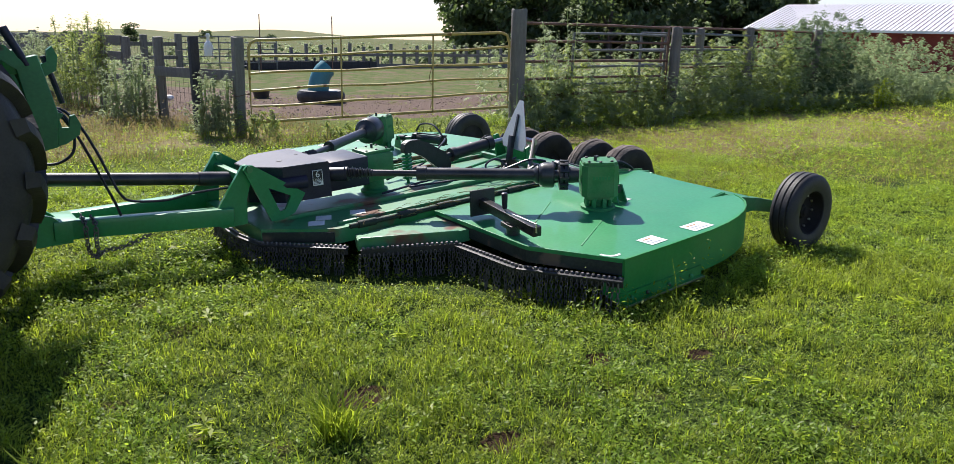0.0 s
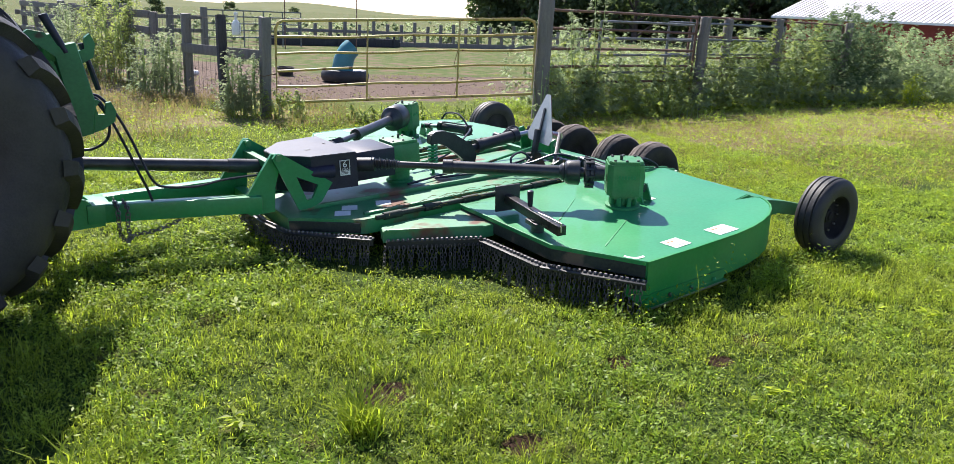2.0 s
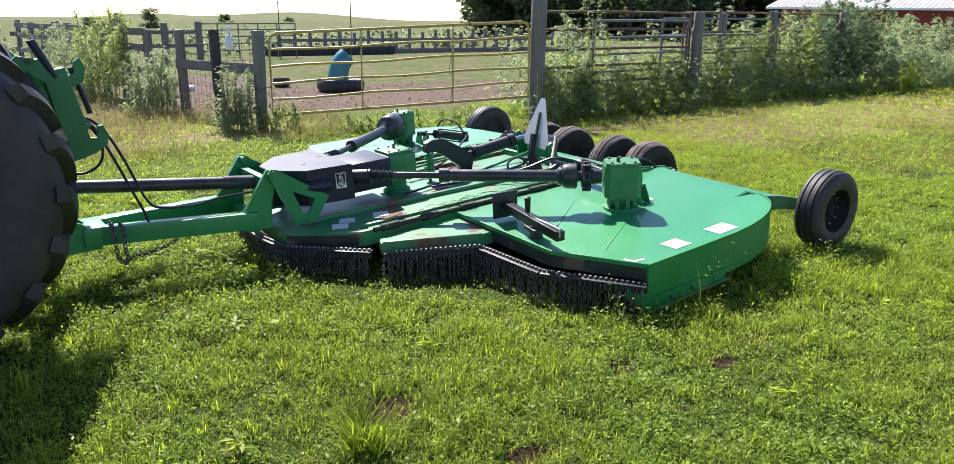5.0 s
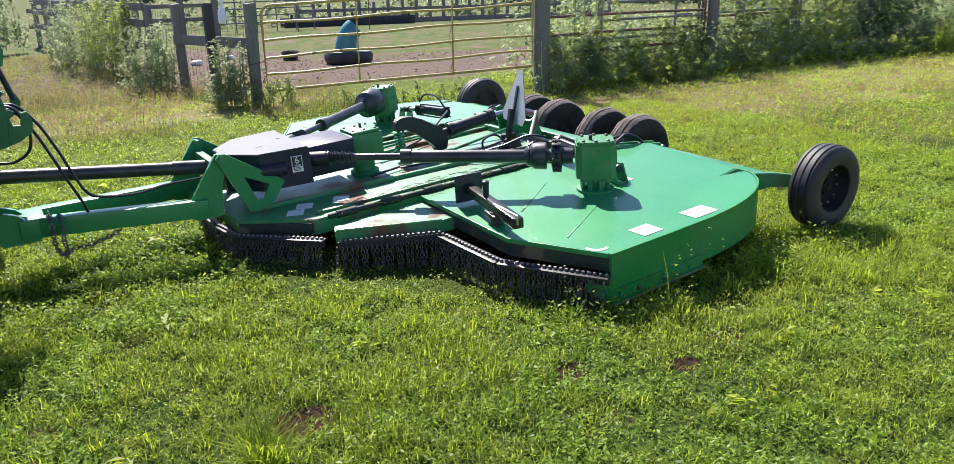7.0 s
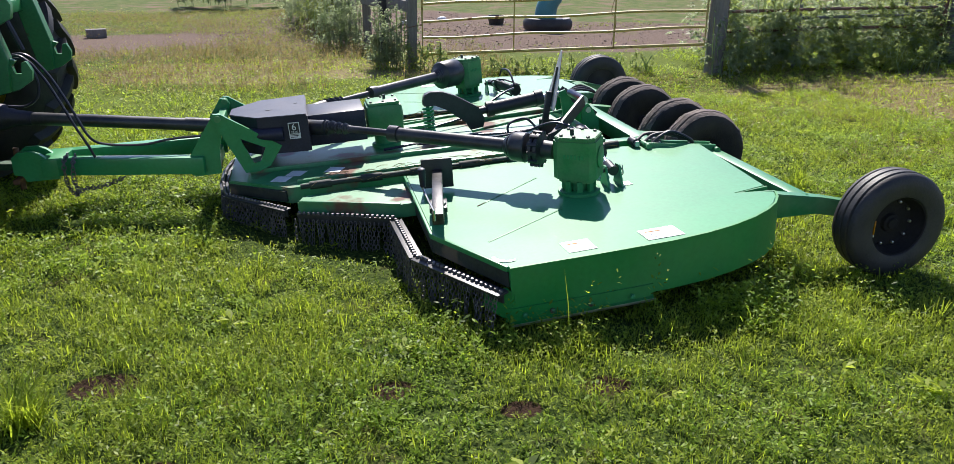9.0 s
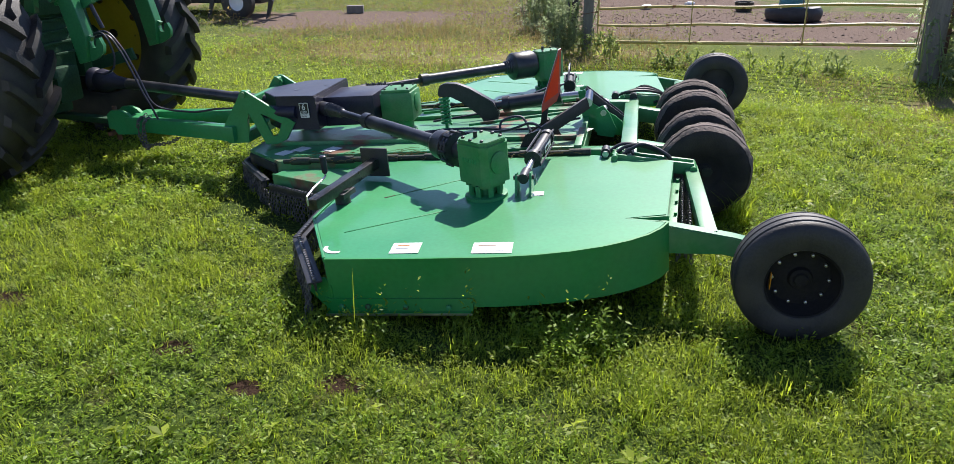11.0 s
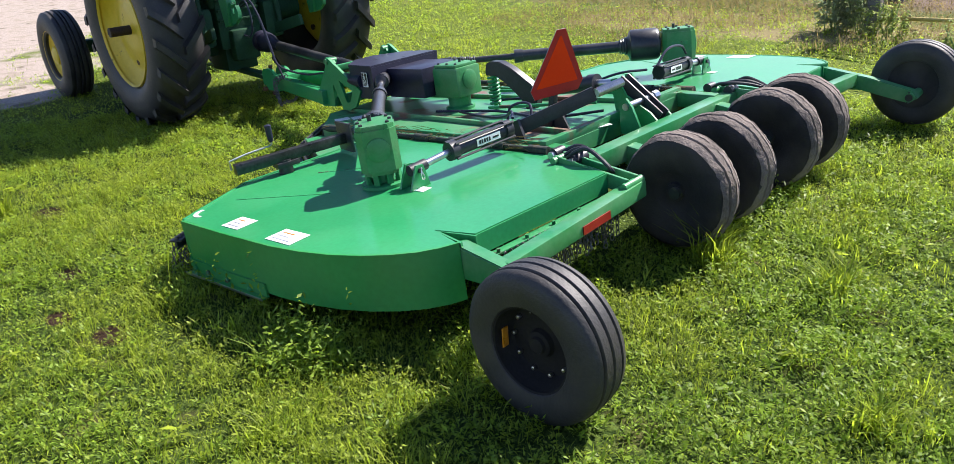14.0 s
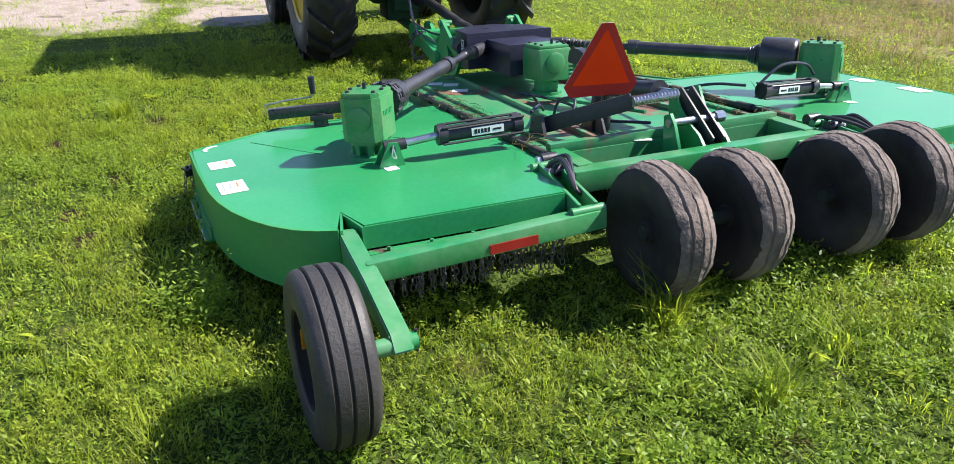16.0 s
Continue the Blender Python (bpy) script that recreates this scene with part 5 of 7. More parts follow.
def front_wheel(side):
    y = MID + side * 0.93
    W = upright(y, -5.62, 0.46, side) @ Matrix.Scale(1.13, 4)
    bm = bmn()
    prof = [(0.22, -0.10), (0.25, -0.125), (0.33, -0.135), (0.385, -0.12), (0.415, -0.10), (0.418, -0.075), (0.40, -0.07), (0.40, -0.06), (0.424, -0.055), (0.425, -0.025), (0.405, -0.02), (0.405, -0.01),
            (0.43, -0.005), (0.43, 0.005), (0.405, 0.01), (0.405, 0.02), (0.425, 0.025), (0.424, 0.055), (0.40, 0.06), (0.40, 0.07), (0.418, 0.075), (0.415, 0.10), (0.385, 0.12), (0.33, 0.135), (0.25, 0.125), (0.22, 0.10)]
    lathe(bm, prof, W, 48, close=True)
    wh = part("front_wheel", bm, RUBBER, TRACTOR, "ribbed black front tyre with a yellow rim")
    bm = bmn()
    lathe(bm, [(0.235, -0.115), (0.25, -0.12), (0.235, -0.08), (0.19, -0.05), (0.10, -0.04), (0.085, -0.09), (0.05, -0.11), (0.0005, -0.11)], W, 36, caps=False)
    part("rim", bm, RIM_YELLOW, wh, "yellow rim")


for s in (-1, 1):
    rear_wheel(s)
    front_wheel(s)
bm = bmn()
box(bm, (-4.9, MID - 0.27, 0.50), (-3.35, MID + 0.27, 1.22), bev=0.05)
box(bm, (-3.42, MID - 0.22, 0.58), (-3.12, MID + 0.22, 1.30), bev=0.04)
box(bm, (-3.30, MID - 0.30, 1.16), (-3.02, MID + 0.30, 1.46), bev=0.06)
box(bm, (-3.16, MID - 0.13, 0.47), (-3.04, MID + 0.13, 0.76), bev=0.03)
for s in (-1, 1):
    box(bm, (-3.40, MID + s * 0.36 - 0.10, 0.62), (-3.10, MID + s * 0.36 + 0.10, 0.98), bev=0.05)
    rod(bm, (-3.20, MID + s * 0.20, 0.98), (-3.10, MID + s * 0.24, 1.36), 0.055, 14)
for z in (0.84, 0.93, 1.02, 1.11):
    box(bm, (-3.13, MID - 0.21, z), (-3.095, MID + 0.21, z + 0.022), bev=0.005)
rod(bm, (HUB_X, MID - 0.78, HUB_Z), (HUB_X, MID + 0.78, HUB_Z), 0.13, 18)
rod(bm, (HUB_X, MID - 0.45, HUB_Z), (HUB_X, MID + 0.45, HUB_Z), 0.19, 18)
part("rear_axle_housing", bm, TRACTOR_DARK, TRACTOR, "dark green transmission and axle housing")
bm = bmn()
box(bm, (-6.0, MID - 0.22, 0.55), (-4.85, MID + 0.22, 1.06), bev=0.05)
box(bm, (-5.69, MID - 0.84, 0.44), (-5.55, MID + 0.84, 0.58), bev=0.02)
part("engine_block", bm, TRACTOR_DARK, TRACTOR, "dark engine and front axle")
bm = bmn()
prism(bm, [(-6.15, 1.05), (-6.1, 1.50), (-5.95, 1.62), (-5.0, 1.72), (-5.0, 1.05), (-5.7, 1.02)], -0.25, 0.25, Matrix.Translation((0, MID, 0)) @ Matrix(((1, 0, 0, 0), (0, 0, -1, 0), (0, 1, 0, 0), (0, 0, 0, 1))), bev=0.0)
part("hood", bm, TRACTOR_GREEN, TRACTOR, "green engine hood")
bm = bmn()
box(bm, (-5.0, MID - 0.80, 2.68), (-3.15, MID + 0.80, 2.86), bev=0.06)
part("cab_roof", bm, TRACTOR_GREEN, TRACTOR, "green cab roof")
for x in (-4.9, -3.28):
    for s in (-1, 1):
        bm = bmn()
        beam(bm, (x, MID + s * 0.74, 1.38), (x, MID + s * 0.72, 2.70), 0.07, 0.07, 0.01)
        part("cab_post", bm, TRACTOR_GREEN, TRACTOR)
bm = bmn()
box(bm, (-4.95, MID - 0.76, 1.18), (-3.25, MID + 0.76, 1.40), bev=0.03)
CAB = part("cab", bm, TRACTOR_DARK, TRACTOR, "dark green cab base")
bm = bmn()
box(bm, (-3.34, MID - 0.62, 1.38), (-3.24, MID + 0.62, 1.75), bev=0.03)
part("rear_panel", bm, TRACTOR_DARK, CAB)
for s in (-1, 1):
    bm = bmn()
    box(bm, (-4.86, MID + s * 0.735 - 0.004, 1.41), (-3.32, MID + s * 0.735 + 0.004, 2.66))
    part("side_glass", bm, GLASS, CAB, "tinted glass")
bm = bmn()
box(bm, (-3.29, MID - 0.70, 1.76), (-3.282, MID + 0.70, 2.66))
part("rear_glass", bm, GLASS, CAB, "tinted glass")
for s in (-1, 1):
    bm = bmn()
    pts = [(HUB_X + 1.02 * math.cos(radians(a)), HUB_Z + 1.02 * math.sin(radians(a))) for a in range(85, 151, 10)]
    inn = [(HUB_X + 0.99 * math.cos(radians(a)), HUB_Z + 0.99 * math.sin(radians(a))) for a in range(85, 151, 10)]
    m = Matrix.Translation((0, MID + s * 0.80, 0)) @ Matrix(((1, 0, 0, 0), (0, 0, -1, 0), (0, 1, 0, 0), (0, 0, 0, 1)))
    prism(bm, pts + inn[::-1], -0.24, 0.24, m)
    part("fender", bm, TRACTOR_GREEN, TRACTOR, "green rear fender")
# step and side tank ahead of the rear wheel
bm = bmn()
box(bm, (-5.15, MID - 0.50, 0.62), (-4.75, MID - 0.30, 1.20), bev=0.03)
part("side_tank", bm, TRACTOR_DARK, TRACTOR)
# drawbar and lower links
bm = bmn()
beam(bm, (-3.5, MID, 0.36), (-2.64, MID, 0.33), 0.09, 0.045, 0.006)
box(bm, (-3.55, MID - 0.16, 0.36), (-3.2, MID + 0.16, 0.60), bev=0.02)
part("drawbar", bm, TRACTOR_DARK, TRACTOR)
for s in (-1, 1):
    bm = bmn()
    beam(bm, (-3.45, MID + s * 0.30, 0.62), (-2.74, MID + s * 0.45, 0.80), 0.04, 0.10, 0.008)
    rod(bm, (-3.05, MID + s * 0.40, 0.72), (-3.15, MID + s * 0.38, 1.35), 0.028, 10)
    part("lower_link", bm, TRACTOR_DARK, TRACTOR, "dark lower lift link and lift rod")
# quick hitch frame with hooks
QH = thing("quick_hitch", "green three-point quick hitch frame with open hooks", "hitch frame", (-2.6, MID, 0.7))
for s in (-1, 1):
    y = MID + s * 0.44
    bm = bmn()
    plate(bm, [(-2.653, 1.341), (-2.532, 1.374), (-2.458, 0.972), (-2.474, 0.722), (-2.558, 0.696)][::-1], 0.09, Matrix.Translation((0, y, 0)))
    bmesh.ops.bevel(bm, geom=bm.edges[:], offset=0.005, segments=1, affect="EDGES")
    part("upright", bm, TRACTOR_GREEN, QH)
    bm = bmn()
    hook = [(-2.461, 0.971), (-2.426, 0.953), (-2.453, 0.913), (-2.442, 0.854), (-2.405, 0.854), (-2.395, 0.939), (-2.368, 0.946), (-2.342, 0.874), (-2.353, 0.801), (-2.421, 0.742), (-2.476, 0.721)][::-1]
    plate(bm, hook, 0.035, Matrix.Translation((0, y, 0)))
    part("hook", bm, TRACTOR_GREEN, QH, "open green hook")
bm = bmn()
beam(bm, (-2.65, MID - 0.46, 1.29), (-2.65, MID + 0.46, 1.29), 0.10, 0.10, 0.01)
part("crossbeam", bm, TRACTOR_GREEN, QH)
bm = bmn()
plate(bm, [(-2.72, 1.40), (-2.62, 1.46), (-2.58, 1.40), (-2.545, 1.42), (-2.54, 1.50), (-2.51, 1.53), (-2.485, 1.46), (-2.50, 1.36), (-2.57, 1.31), (-2.70, 1.30)], 0.05, Matrix.Translation((0.07, MID - 0.36, -0.10)))
plate(bm, [(-2.95, 1.18), (-2.90, 1.36), (-2.82, 1.44), (-2.74, 1.42), (-2.66, 1.30), (-2.70, 1.26), (-2.78, 1.34), (-2.84, 1.30), (-2.86, 1.16)], 0.05, Matrix.Translation((0.05, MID - 0.52, 0.02)))
part("latch_arm", bm, TRACTOR_GREEN, QH, "curved latch arm")
bm = bmn()
rod(bm, (-2.585, MID - 0.47, 1.30), (-2.685, MID - 0.47, 1.56), 0.020, 12, 0.025)
wire(bm, bend([(-2.49, MID - 0.36, 1.36), (-2.45, MID - 0.36, 1.20), (-2.41, MID - 0.34, 1.02)]), 0.016, 8)
part("latch_lever", bm, BLACK, QH, "black-gripped latch lever")
bm = bmn()
beam(bm, (-3.2, MID, 1.18), (-2.72, MID, 1.34), 0.06, 0.06, 0.01)
part("top_link", bm, TRACTOR_DARK, QH)
QH.matrix_basis = Matrix.Translation((-2.59, MID, 0.868)) @ Matrix.Diagonal((0.95, 1, 0.76, 1))

TRACTOR.matrix_basis = Matrix.Translation((HUB_X, MID, 0)) @ Matrix.Rotation(radians(-3.5), 4, "Z") @ Matrix.Translation((-HUB_X, -MID, 0)) @ TRACTOR.matrix_basis

# ---- fence line with the yellow gate ----
G1, DIR = Vector((2.194, 7.636, 0)), Vector((0.9503, -0.3113, 0))
NRM = Vector((-DIR.y, DIR.x, 0))
CORNER, DIR2 = 2.76, Vector((0.9992, 0.0400, 0))
NRM2 = Vector((-DIR2.y, DIR2.x, 0))


def on_line(s, off=0.0, z=0.0):
    """Along the gate, then from the thick post on along the corral."""
    p = G1 + DIR * min(s, CORNER) + (DIR2 * (s - CORNER) + NRM2 * off if s > CORNER else NRM * off)
    return Vector((p.x, p.y, z))


def post(s, off, h, w, mat, label, lean=0.0, round_post=False, depth=0.3, twist=0.0):
    bm = bmn()
    if round_post:
        lathe(bm, [(w * 0.52, -depth), (w * 0.52, 0.1), (w * 0.49, h * 0.5), (w * 0.5, h - 0.02), (w * 0.46, h)], IDENT, 14)
    else:
        box(bm, (-w / 2, -w / 2, -depth), (w / 2, w / 2, h), bev=0.01)
    bmesh.ops.subdivide_edges(bm, edges=[e for e in bm.edges if abs(e.verts[0].co.z - e.verts[1].co.z) > 0.3], cuts=4)
    for v in bm.verts:
        v.co.x += noise.noise(v.co * 3 + Vector((s * 7, off, 0))) * 0.012 + v.co.z * math.tan(lean)
        v.co.y += noise.noise(v.co * 3 + Vector((off, s * 5, 3))) * 0.012
        if v.co.z > h - 0.05:
            v.co.z += noise.noise(v.co * 9 + Vector((s, s, 0))) * 0.03
    ob = whole("fence_post", bm, mat, label, "fence post", "fence posts")
    p = on_line(s, off)
    ob.matrix_basis = Matrix.Translation((p.x, p.y, ground_height(p.x, p.y))) @ Matrix.Rotation(twist, 4, "Z")
    return ob


post(CORNER, 0.0, 1.90, 0.25, OLD_WOOD, "thick weathered grey timber gate post", 0.0, True)
post(-1.49, 0.0, 1.40, 0.135, OLD_WOOD, "weathered grey square timber post at the gate", 0.012)


def post_at(x, y, *rest, **kw):
    p = Vector((x, y, 0)) - G1
    return post(p.dot(DIR), p.dot(NRM), *rest, **kw)


post_at(0.50, 9.09, 1.38, 0.125, DARK_WOOD, "dark creosoted timber fence post", -0.015)
post_at(0.36, 10.47, 1.36, 0.135, OLD_WOOD, "weathered grey timber fence post", -0.01)
ROW = [(0.24, 12.1), (0.10, 13.5), (-0.02, 14.9), (-0.12, 16.4), (-0.20, 17.8), (-0.29, 19.2), (-0.38, 20.7), (-0.48, 22.3), (-0.6, 24.3)]
for i, (x, y) in enumerate(ROW):
    post_at(x, y, 1.34 + 0.05 * (i % 3), 0.13 + 0.02 * (i % 2), OLD_WOOD, "weathered grey timber post of the side fence", 0.012 * (i % 3 - 1))
bm = bmn()
beam(bm, (0.28, 10.50, 0.80), (0.74, 8.04, 0.86), 0.04, 0.15, 0.006)
whole("fence_rail", bm, OLD_WOOD, "sagging grey timber rail nailed to the fence posts", "fence rail")
for z in (0.62, 1.02, 1.30):
    bm = bmn()
    beam(bm, (0.16, 12.1, z - 0.04), (-0.66, 24.3, z - 0.19), 0.04, 0.13, 0.006)
    whole("fence_rail", bm, OLD_WOOD, "weathered plank rail of the side fence", "fence rail", "side fence rails")


def wire_panel(a, b, h, name="wire_mesh"):
    bm = bmn()
    a, b = Vector((*a, 0)), Vector((*b, 0))
    n = max(int((b - a).length / 0.15), 2)
    for i in range(n + 1):
        p = a.lerp(b, i / n)
        wire(bm, [(p.x, p.y, 0.02), (p.x + 0.01 * math.sin(i), p.y, h)], 0.0022, 4)
    for j in range(9):
        z = 0.05 + (h - 0.05) * j / 8
        wire(bm, [(a.x, a.y, z), ((a.x + b.x) / 2, (a.y + b.y) / 2, z - 0.015), (b.x, b.y, z)], 0.0022, 4)
    whole(name, bm, WIRE, "rusty square-mesh stock wire between the posts", "wire fence")


wire_panel((0.80, 8.18), (0.52, 9.03), 1.32)
wire_panel((0.52, 9.16), (0.38, 10.40), 1.32)
wire_panel((0.37, 10.55), (0.25, 12.02), 1.30)
# yellow gate
GATE = thing("pipe_gate", "ochre yellow six-bar pipe gate, closed, with flaking paint", "gate", tuple(on_line(0.7)))
S0, S1 = -1.33, 2.60
lean_z = 0.20 / (S1 - S0)


def gate_point(s, z):
    return on_line(s, -0.02, z + (s - S0) * lean_z)


bm = bmn()
loop = [gate_point(S0, 0.20), gate_point(S0, 1.24), gate_point(S0 + 0.03, 1.31), gate_point(S0 + 0.10, 1.35), gate_point(S1 - 0.14, 1.35), gate_point(S1 - 0.04, 1.31), gate_point(S1, 1.20), gate_point(S1, 0.20)]
wire(bm, loop, 0.022, 10, True)
part("gate_frame", bm, GATE_PAINT, GATE, "bent pipe frame")
for z in (0.43, 0.66, 0.89, 1.12):
    bm = bmn()
    n = 14
    wire(bm, [gate_point(S0 + (S1 - S0) * i / n, z + 0.012 * math.sin(i * 0.9 + z * 7)) for i in range(n + 1)], 0.018, 8)
    part("gate_bar", bm, GATE_PAINT, GATE)
for s in (-0.03, 1.36):
    bm = bmn()
    p, q = gate_point(s, 0.19), gate_point(s, 1.36)
    beam(bm, p + NRM * -0.02, q + NRM * -0.02, 0.035, 0.012, 0.002, (1, 0, 0))
    part("gate_strut", bm, GATE_PAINT, GATE)
bm = bmn()
wire(bm, bend([gate_point(1.35, 0.88), gate_point(1.31, 0.68), gate_point(1.38, 0.54), gate_point(1.33, 0.24)]), 0.004, 5)
part("hanging_chain", bm, RUST, GATE, "rusty chain hanging from the bar")
bm = bmn()
wire(bm, bend([gate_point(S0, 0.62) + NRM * -0.02, on_line(-1.51, -0.1, 0.58), on_line(-1.57, 0.05, 0.60), gate_point(S0, 0.60)]), 0.006, 5)
part("gate_chain", bm, RUST, GATE, "rusty chain")
# white jug hung on the wire
bm = bmn()
lathe(bm, [(0.05, 0), (0.062, 0.01), (0.065, 0.14), (0.05, 0.19), (0.022, 0.22), (0.020, 0.27), (0.03, 0.285), (0.03, 0.315), (0.02, 0.33)], Matrix.Translation((0.60, 8.75, 1.10)), 16)
whole("plastic_jug", bm, WHITE_PLASTIC, "white plastic jug hung on the wire fence", "jug")
# pipe panels behind the weeds
for k, (s0, s1, mat, zs, lab) in enumerate(((2.95, 6.65, PIPE_BROWN, (0.55, 0.82, 1.10, 1.42, 1.70), "rusty brown pipe corral panel"), (4.2, 6.7, PIPE_GREY, (0.7, 1.0, 1.28, 1.56), "grey pipe stock panel"),
                                     (6.1, 9.9, PIPE_GREY, (0.75, 1.02, 1.30, 1.60), "grey pipe stock panel with bent ends"), (6.85, 12.5, PIPE_BROWN, (0.6, 0.95, 1.35, 1.72), "rusty brown pipe corral panel"))):
    off = 0.10 + 0.10 * k
    th = thing("corral_panel", lab, "fence panel", tuple(on_line((s0 + s1) / 2, off)), "corral panels")
    for z in zs:
        bm = bmn()
        wire(bm, [on_line(s0, off, z), on_line((s0 + s1) / 2, off, z + 0.01), on_line(s1, off, z)], 0.022, 8)
        part("rail", bm, mat, th)
    for s in (s0, s1):
        bm = bmn()
        wire(bm, [on_line(s, off, 0.0), on_line(s, off, zs[-1])], 0.024, 8)
        part("upright", bm, mat, th)
post(6.75, 0.0, 1.72, 0.20, OLD_WOOD, "weathered grey timber corral post", 0.01, True)
post(8.0, 0.35, 1.72, 0.19, OLD_WOOD, "weathered grey timber corral post", -0.01, True)
post(9.75, 0.35, 1.78, 0.18, OLD_WOOD, "weathered grey timber corral post", 0.0, True)
post(12.6, 0.3, 1.78, 0.18, OLD_WOOD, "weathered grey timber corral post", 0.0, True)
# loose horizontal pipes lying behind the left end of the panels
# mineral feeder on an old tyre
FEED = thing("mineral_feeder", "teal plastic hooded mineral feeder standing in an old tyre", "feeder", (4.36, 12.95, 0))
bm = bmn()
lathe(bm, [(0.26, 0.02), (0.40, 0.0), (0.49, 0.03), (0.52, 0.10), (0.52, 0.19), (0.47, 0.26), (0.36, 0.27), (0.28, 0.22)], Matrix.Translation((4.36, 12.95, -0.049)), 36, True)
part("tyre_base", bm, RUBBER, FEED, "old black tyre")
bm = bmn()
rings = []
for i in range(9):
    f = i / 8
    c = Vector((4.30 + 0.20 * f ** 3, 12.95 - 0.05 * f, 0.13 + 0.62 * f - 0.06 * f ** 3))
    t = Vector((0.60 * f ** 2, 0, 0.62 - 0.18 * f * f)).normalized()
    sd = Vector((0, 1, 0))
    u = sd.cross(t)
    r = 0.235 - 0.03 * f
    rings.append([bm.verts.new(c + (sd * math.cos(a) + u * math.sin(a)) * r) for a in [2 * math.pi * j / 20 for j in range(20)]])
for a, b in zip(rings, rings[1:]):
    for j in range(20):
        bm.faces.new((a[j], a[(j + 1) % 20], b[(j + 1) % 20], b[j]))
bm.faces.new(rings[0][::-1])
bm.faces.new(rings[-1])
part("feeder_hood", bm, TEAL, FEED, "teal plastic hood")
bm = bmn()
lathe(bm, [(0.16, 0.0), (0.20, 0.20), (0.185, 0.20), (0.15, 0.03)], Matrix.Translation((3.65, 14.6, -0.070)), 18)
whole("rubber_tub", bm, RUBBER, "black rubber feed tub on bare soil", "tub")
# white lumps in the pasture
for x, y, r in ((1.62, 14.85, 0.09), (2.6, 15.8, 0.08)):
    bm = bmn()
    bmesh.ops.create_icosphere(bm, subdivisions=3, radius=r)
    for v in bm.verts:
        v.co *= 1 + 0.25 * noise.noise(v.co * 9 + Vector((x, y, 0)))
        v.co.z = v.co.z * 0.7 + r * 0.55
        v.co.x *= 1.5
    ob = whole("salt_block", bm, WHITE_PLASTIC, "white worn salt block lying in the pasture", "salt block", "salt blocks")
    ob.location = (x, y, ground_height(x, y))
# far pasture fence
FAR0, FAR1 = Vector((9.6, 29.8, 0)), Vector((26.0, 28.4, 0))
n = 24
for i in range(n + 1):
    p = FAR0.lerp(FAR1, i / n)
    bm = bmn()
    box(bm, (-0.06, -0.06, -0.2), (0.06, 0.06, 1.02 + 0.10 * math.sin(i * 2.3)), bev=0.01)
    ob = whole("fence_post", bm, OLD_WOOD, "grey timber post of the far pasture fence", "fence post", "far fence posts")
    ob.location = (p.x, p.y, ground_height(p.x, p.y))
for z, h in ((0.66, 0.13), (0.14, 0.24)):
    bm = bmn()
    zf = z - 0.04 + ground_height(FAR0.x, FAR0.y)
    beam(bm, (FAR0.x, FAR0.y - 0.12, zf), (FAR1.x, FAR1.y - 0.12, zf), 0.04, h, 0.01)
    whole("fence_rail", bm, OLD_WOOD, "long grey plank rail of the far pasture fence", "fence rail", "far fence rails")
bm = bmn()
for z in (0.13, 0.38, 0.63, 0.88, 1.1):
    wire(bm, [(5.2, 26.5, z), (9.4, 27.5, z)], 0.025, 6)
for i in range(6):
    wire(bm, [(5.2 + 0.84 * i, 26.5 + 0.2 * i, -0.25), (5.2 + 0.84 * i, 26.5 + 0.2 * i, 1.12)], 0.025, 6)
whole("stock_panel", bm, PIPE_GREY, "pale pipe stock panel across the pasture", "fence panel")
for i, (x, y) in enumerate(((0.8, 24.8), (2.3, 25.0), (3.8, 25.3), (5.0, 25.5))):
    bm = bmn()
    box(bm, (-0.10, -0.10, -0.2), (0.10, 0.10, 1.36 + 0.05 * (i % 2)), bev=0.01)
    ob = whole("fence_post", bm, OLD_WOOD, "grey timber corral post in the distance", "fence post", "far fence posts")
    ob.location = (x, y, ground_height(x, y))
bm = bmn()
for z in (0.4, 0.85):
    beam(bm, (-0.8, 24.5, z), (5.0, 25.5, z), 0.04, 0.13, 0.01)
whole("fence_rail", bm, OLD_WOOD, "weathered plank rails of the distant corral", "fence rail")
for x, y in ((8.14, 26.0), (10.6, 24.95)):
    bm = bmn()
    rod(bm, (x, y, -0.3), (x, y, 1.95), 0.02, 8)
    whole("thin_pole", bm, PIPE_BROWN, "thin rusty steel pole beside the far fence", "pole", "thin poles")

bm = bmn()
for y in (-0.35, 0.35):
    box(bm, (-2.9, y - 0.03, 0.02), (2.9, y + 0.03, 0.36), bev=0.01)
box(bm, (-2.9, -0.34, 0.10), (2.9, 0.34, 0.16))
for x in (-2.6, 0.0, 2.6):
    box(bm, (x - 0.05, -0.42, -0.25), (x + 0.05, -0.385, 0.52), bev=0.005)
bunk = whole("feed_bunk", bm, DARK_WOOD, "long dark timber feed bunk across the pasture", "feed bunk")
bunk.matrix_basis = pose(11.6, 29.0, ground_height(11.6, 29.0), 0, 0, -6)

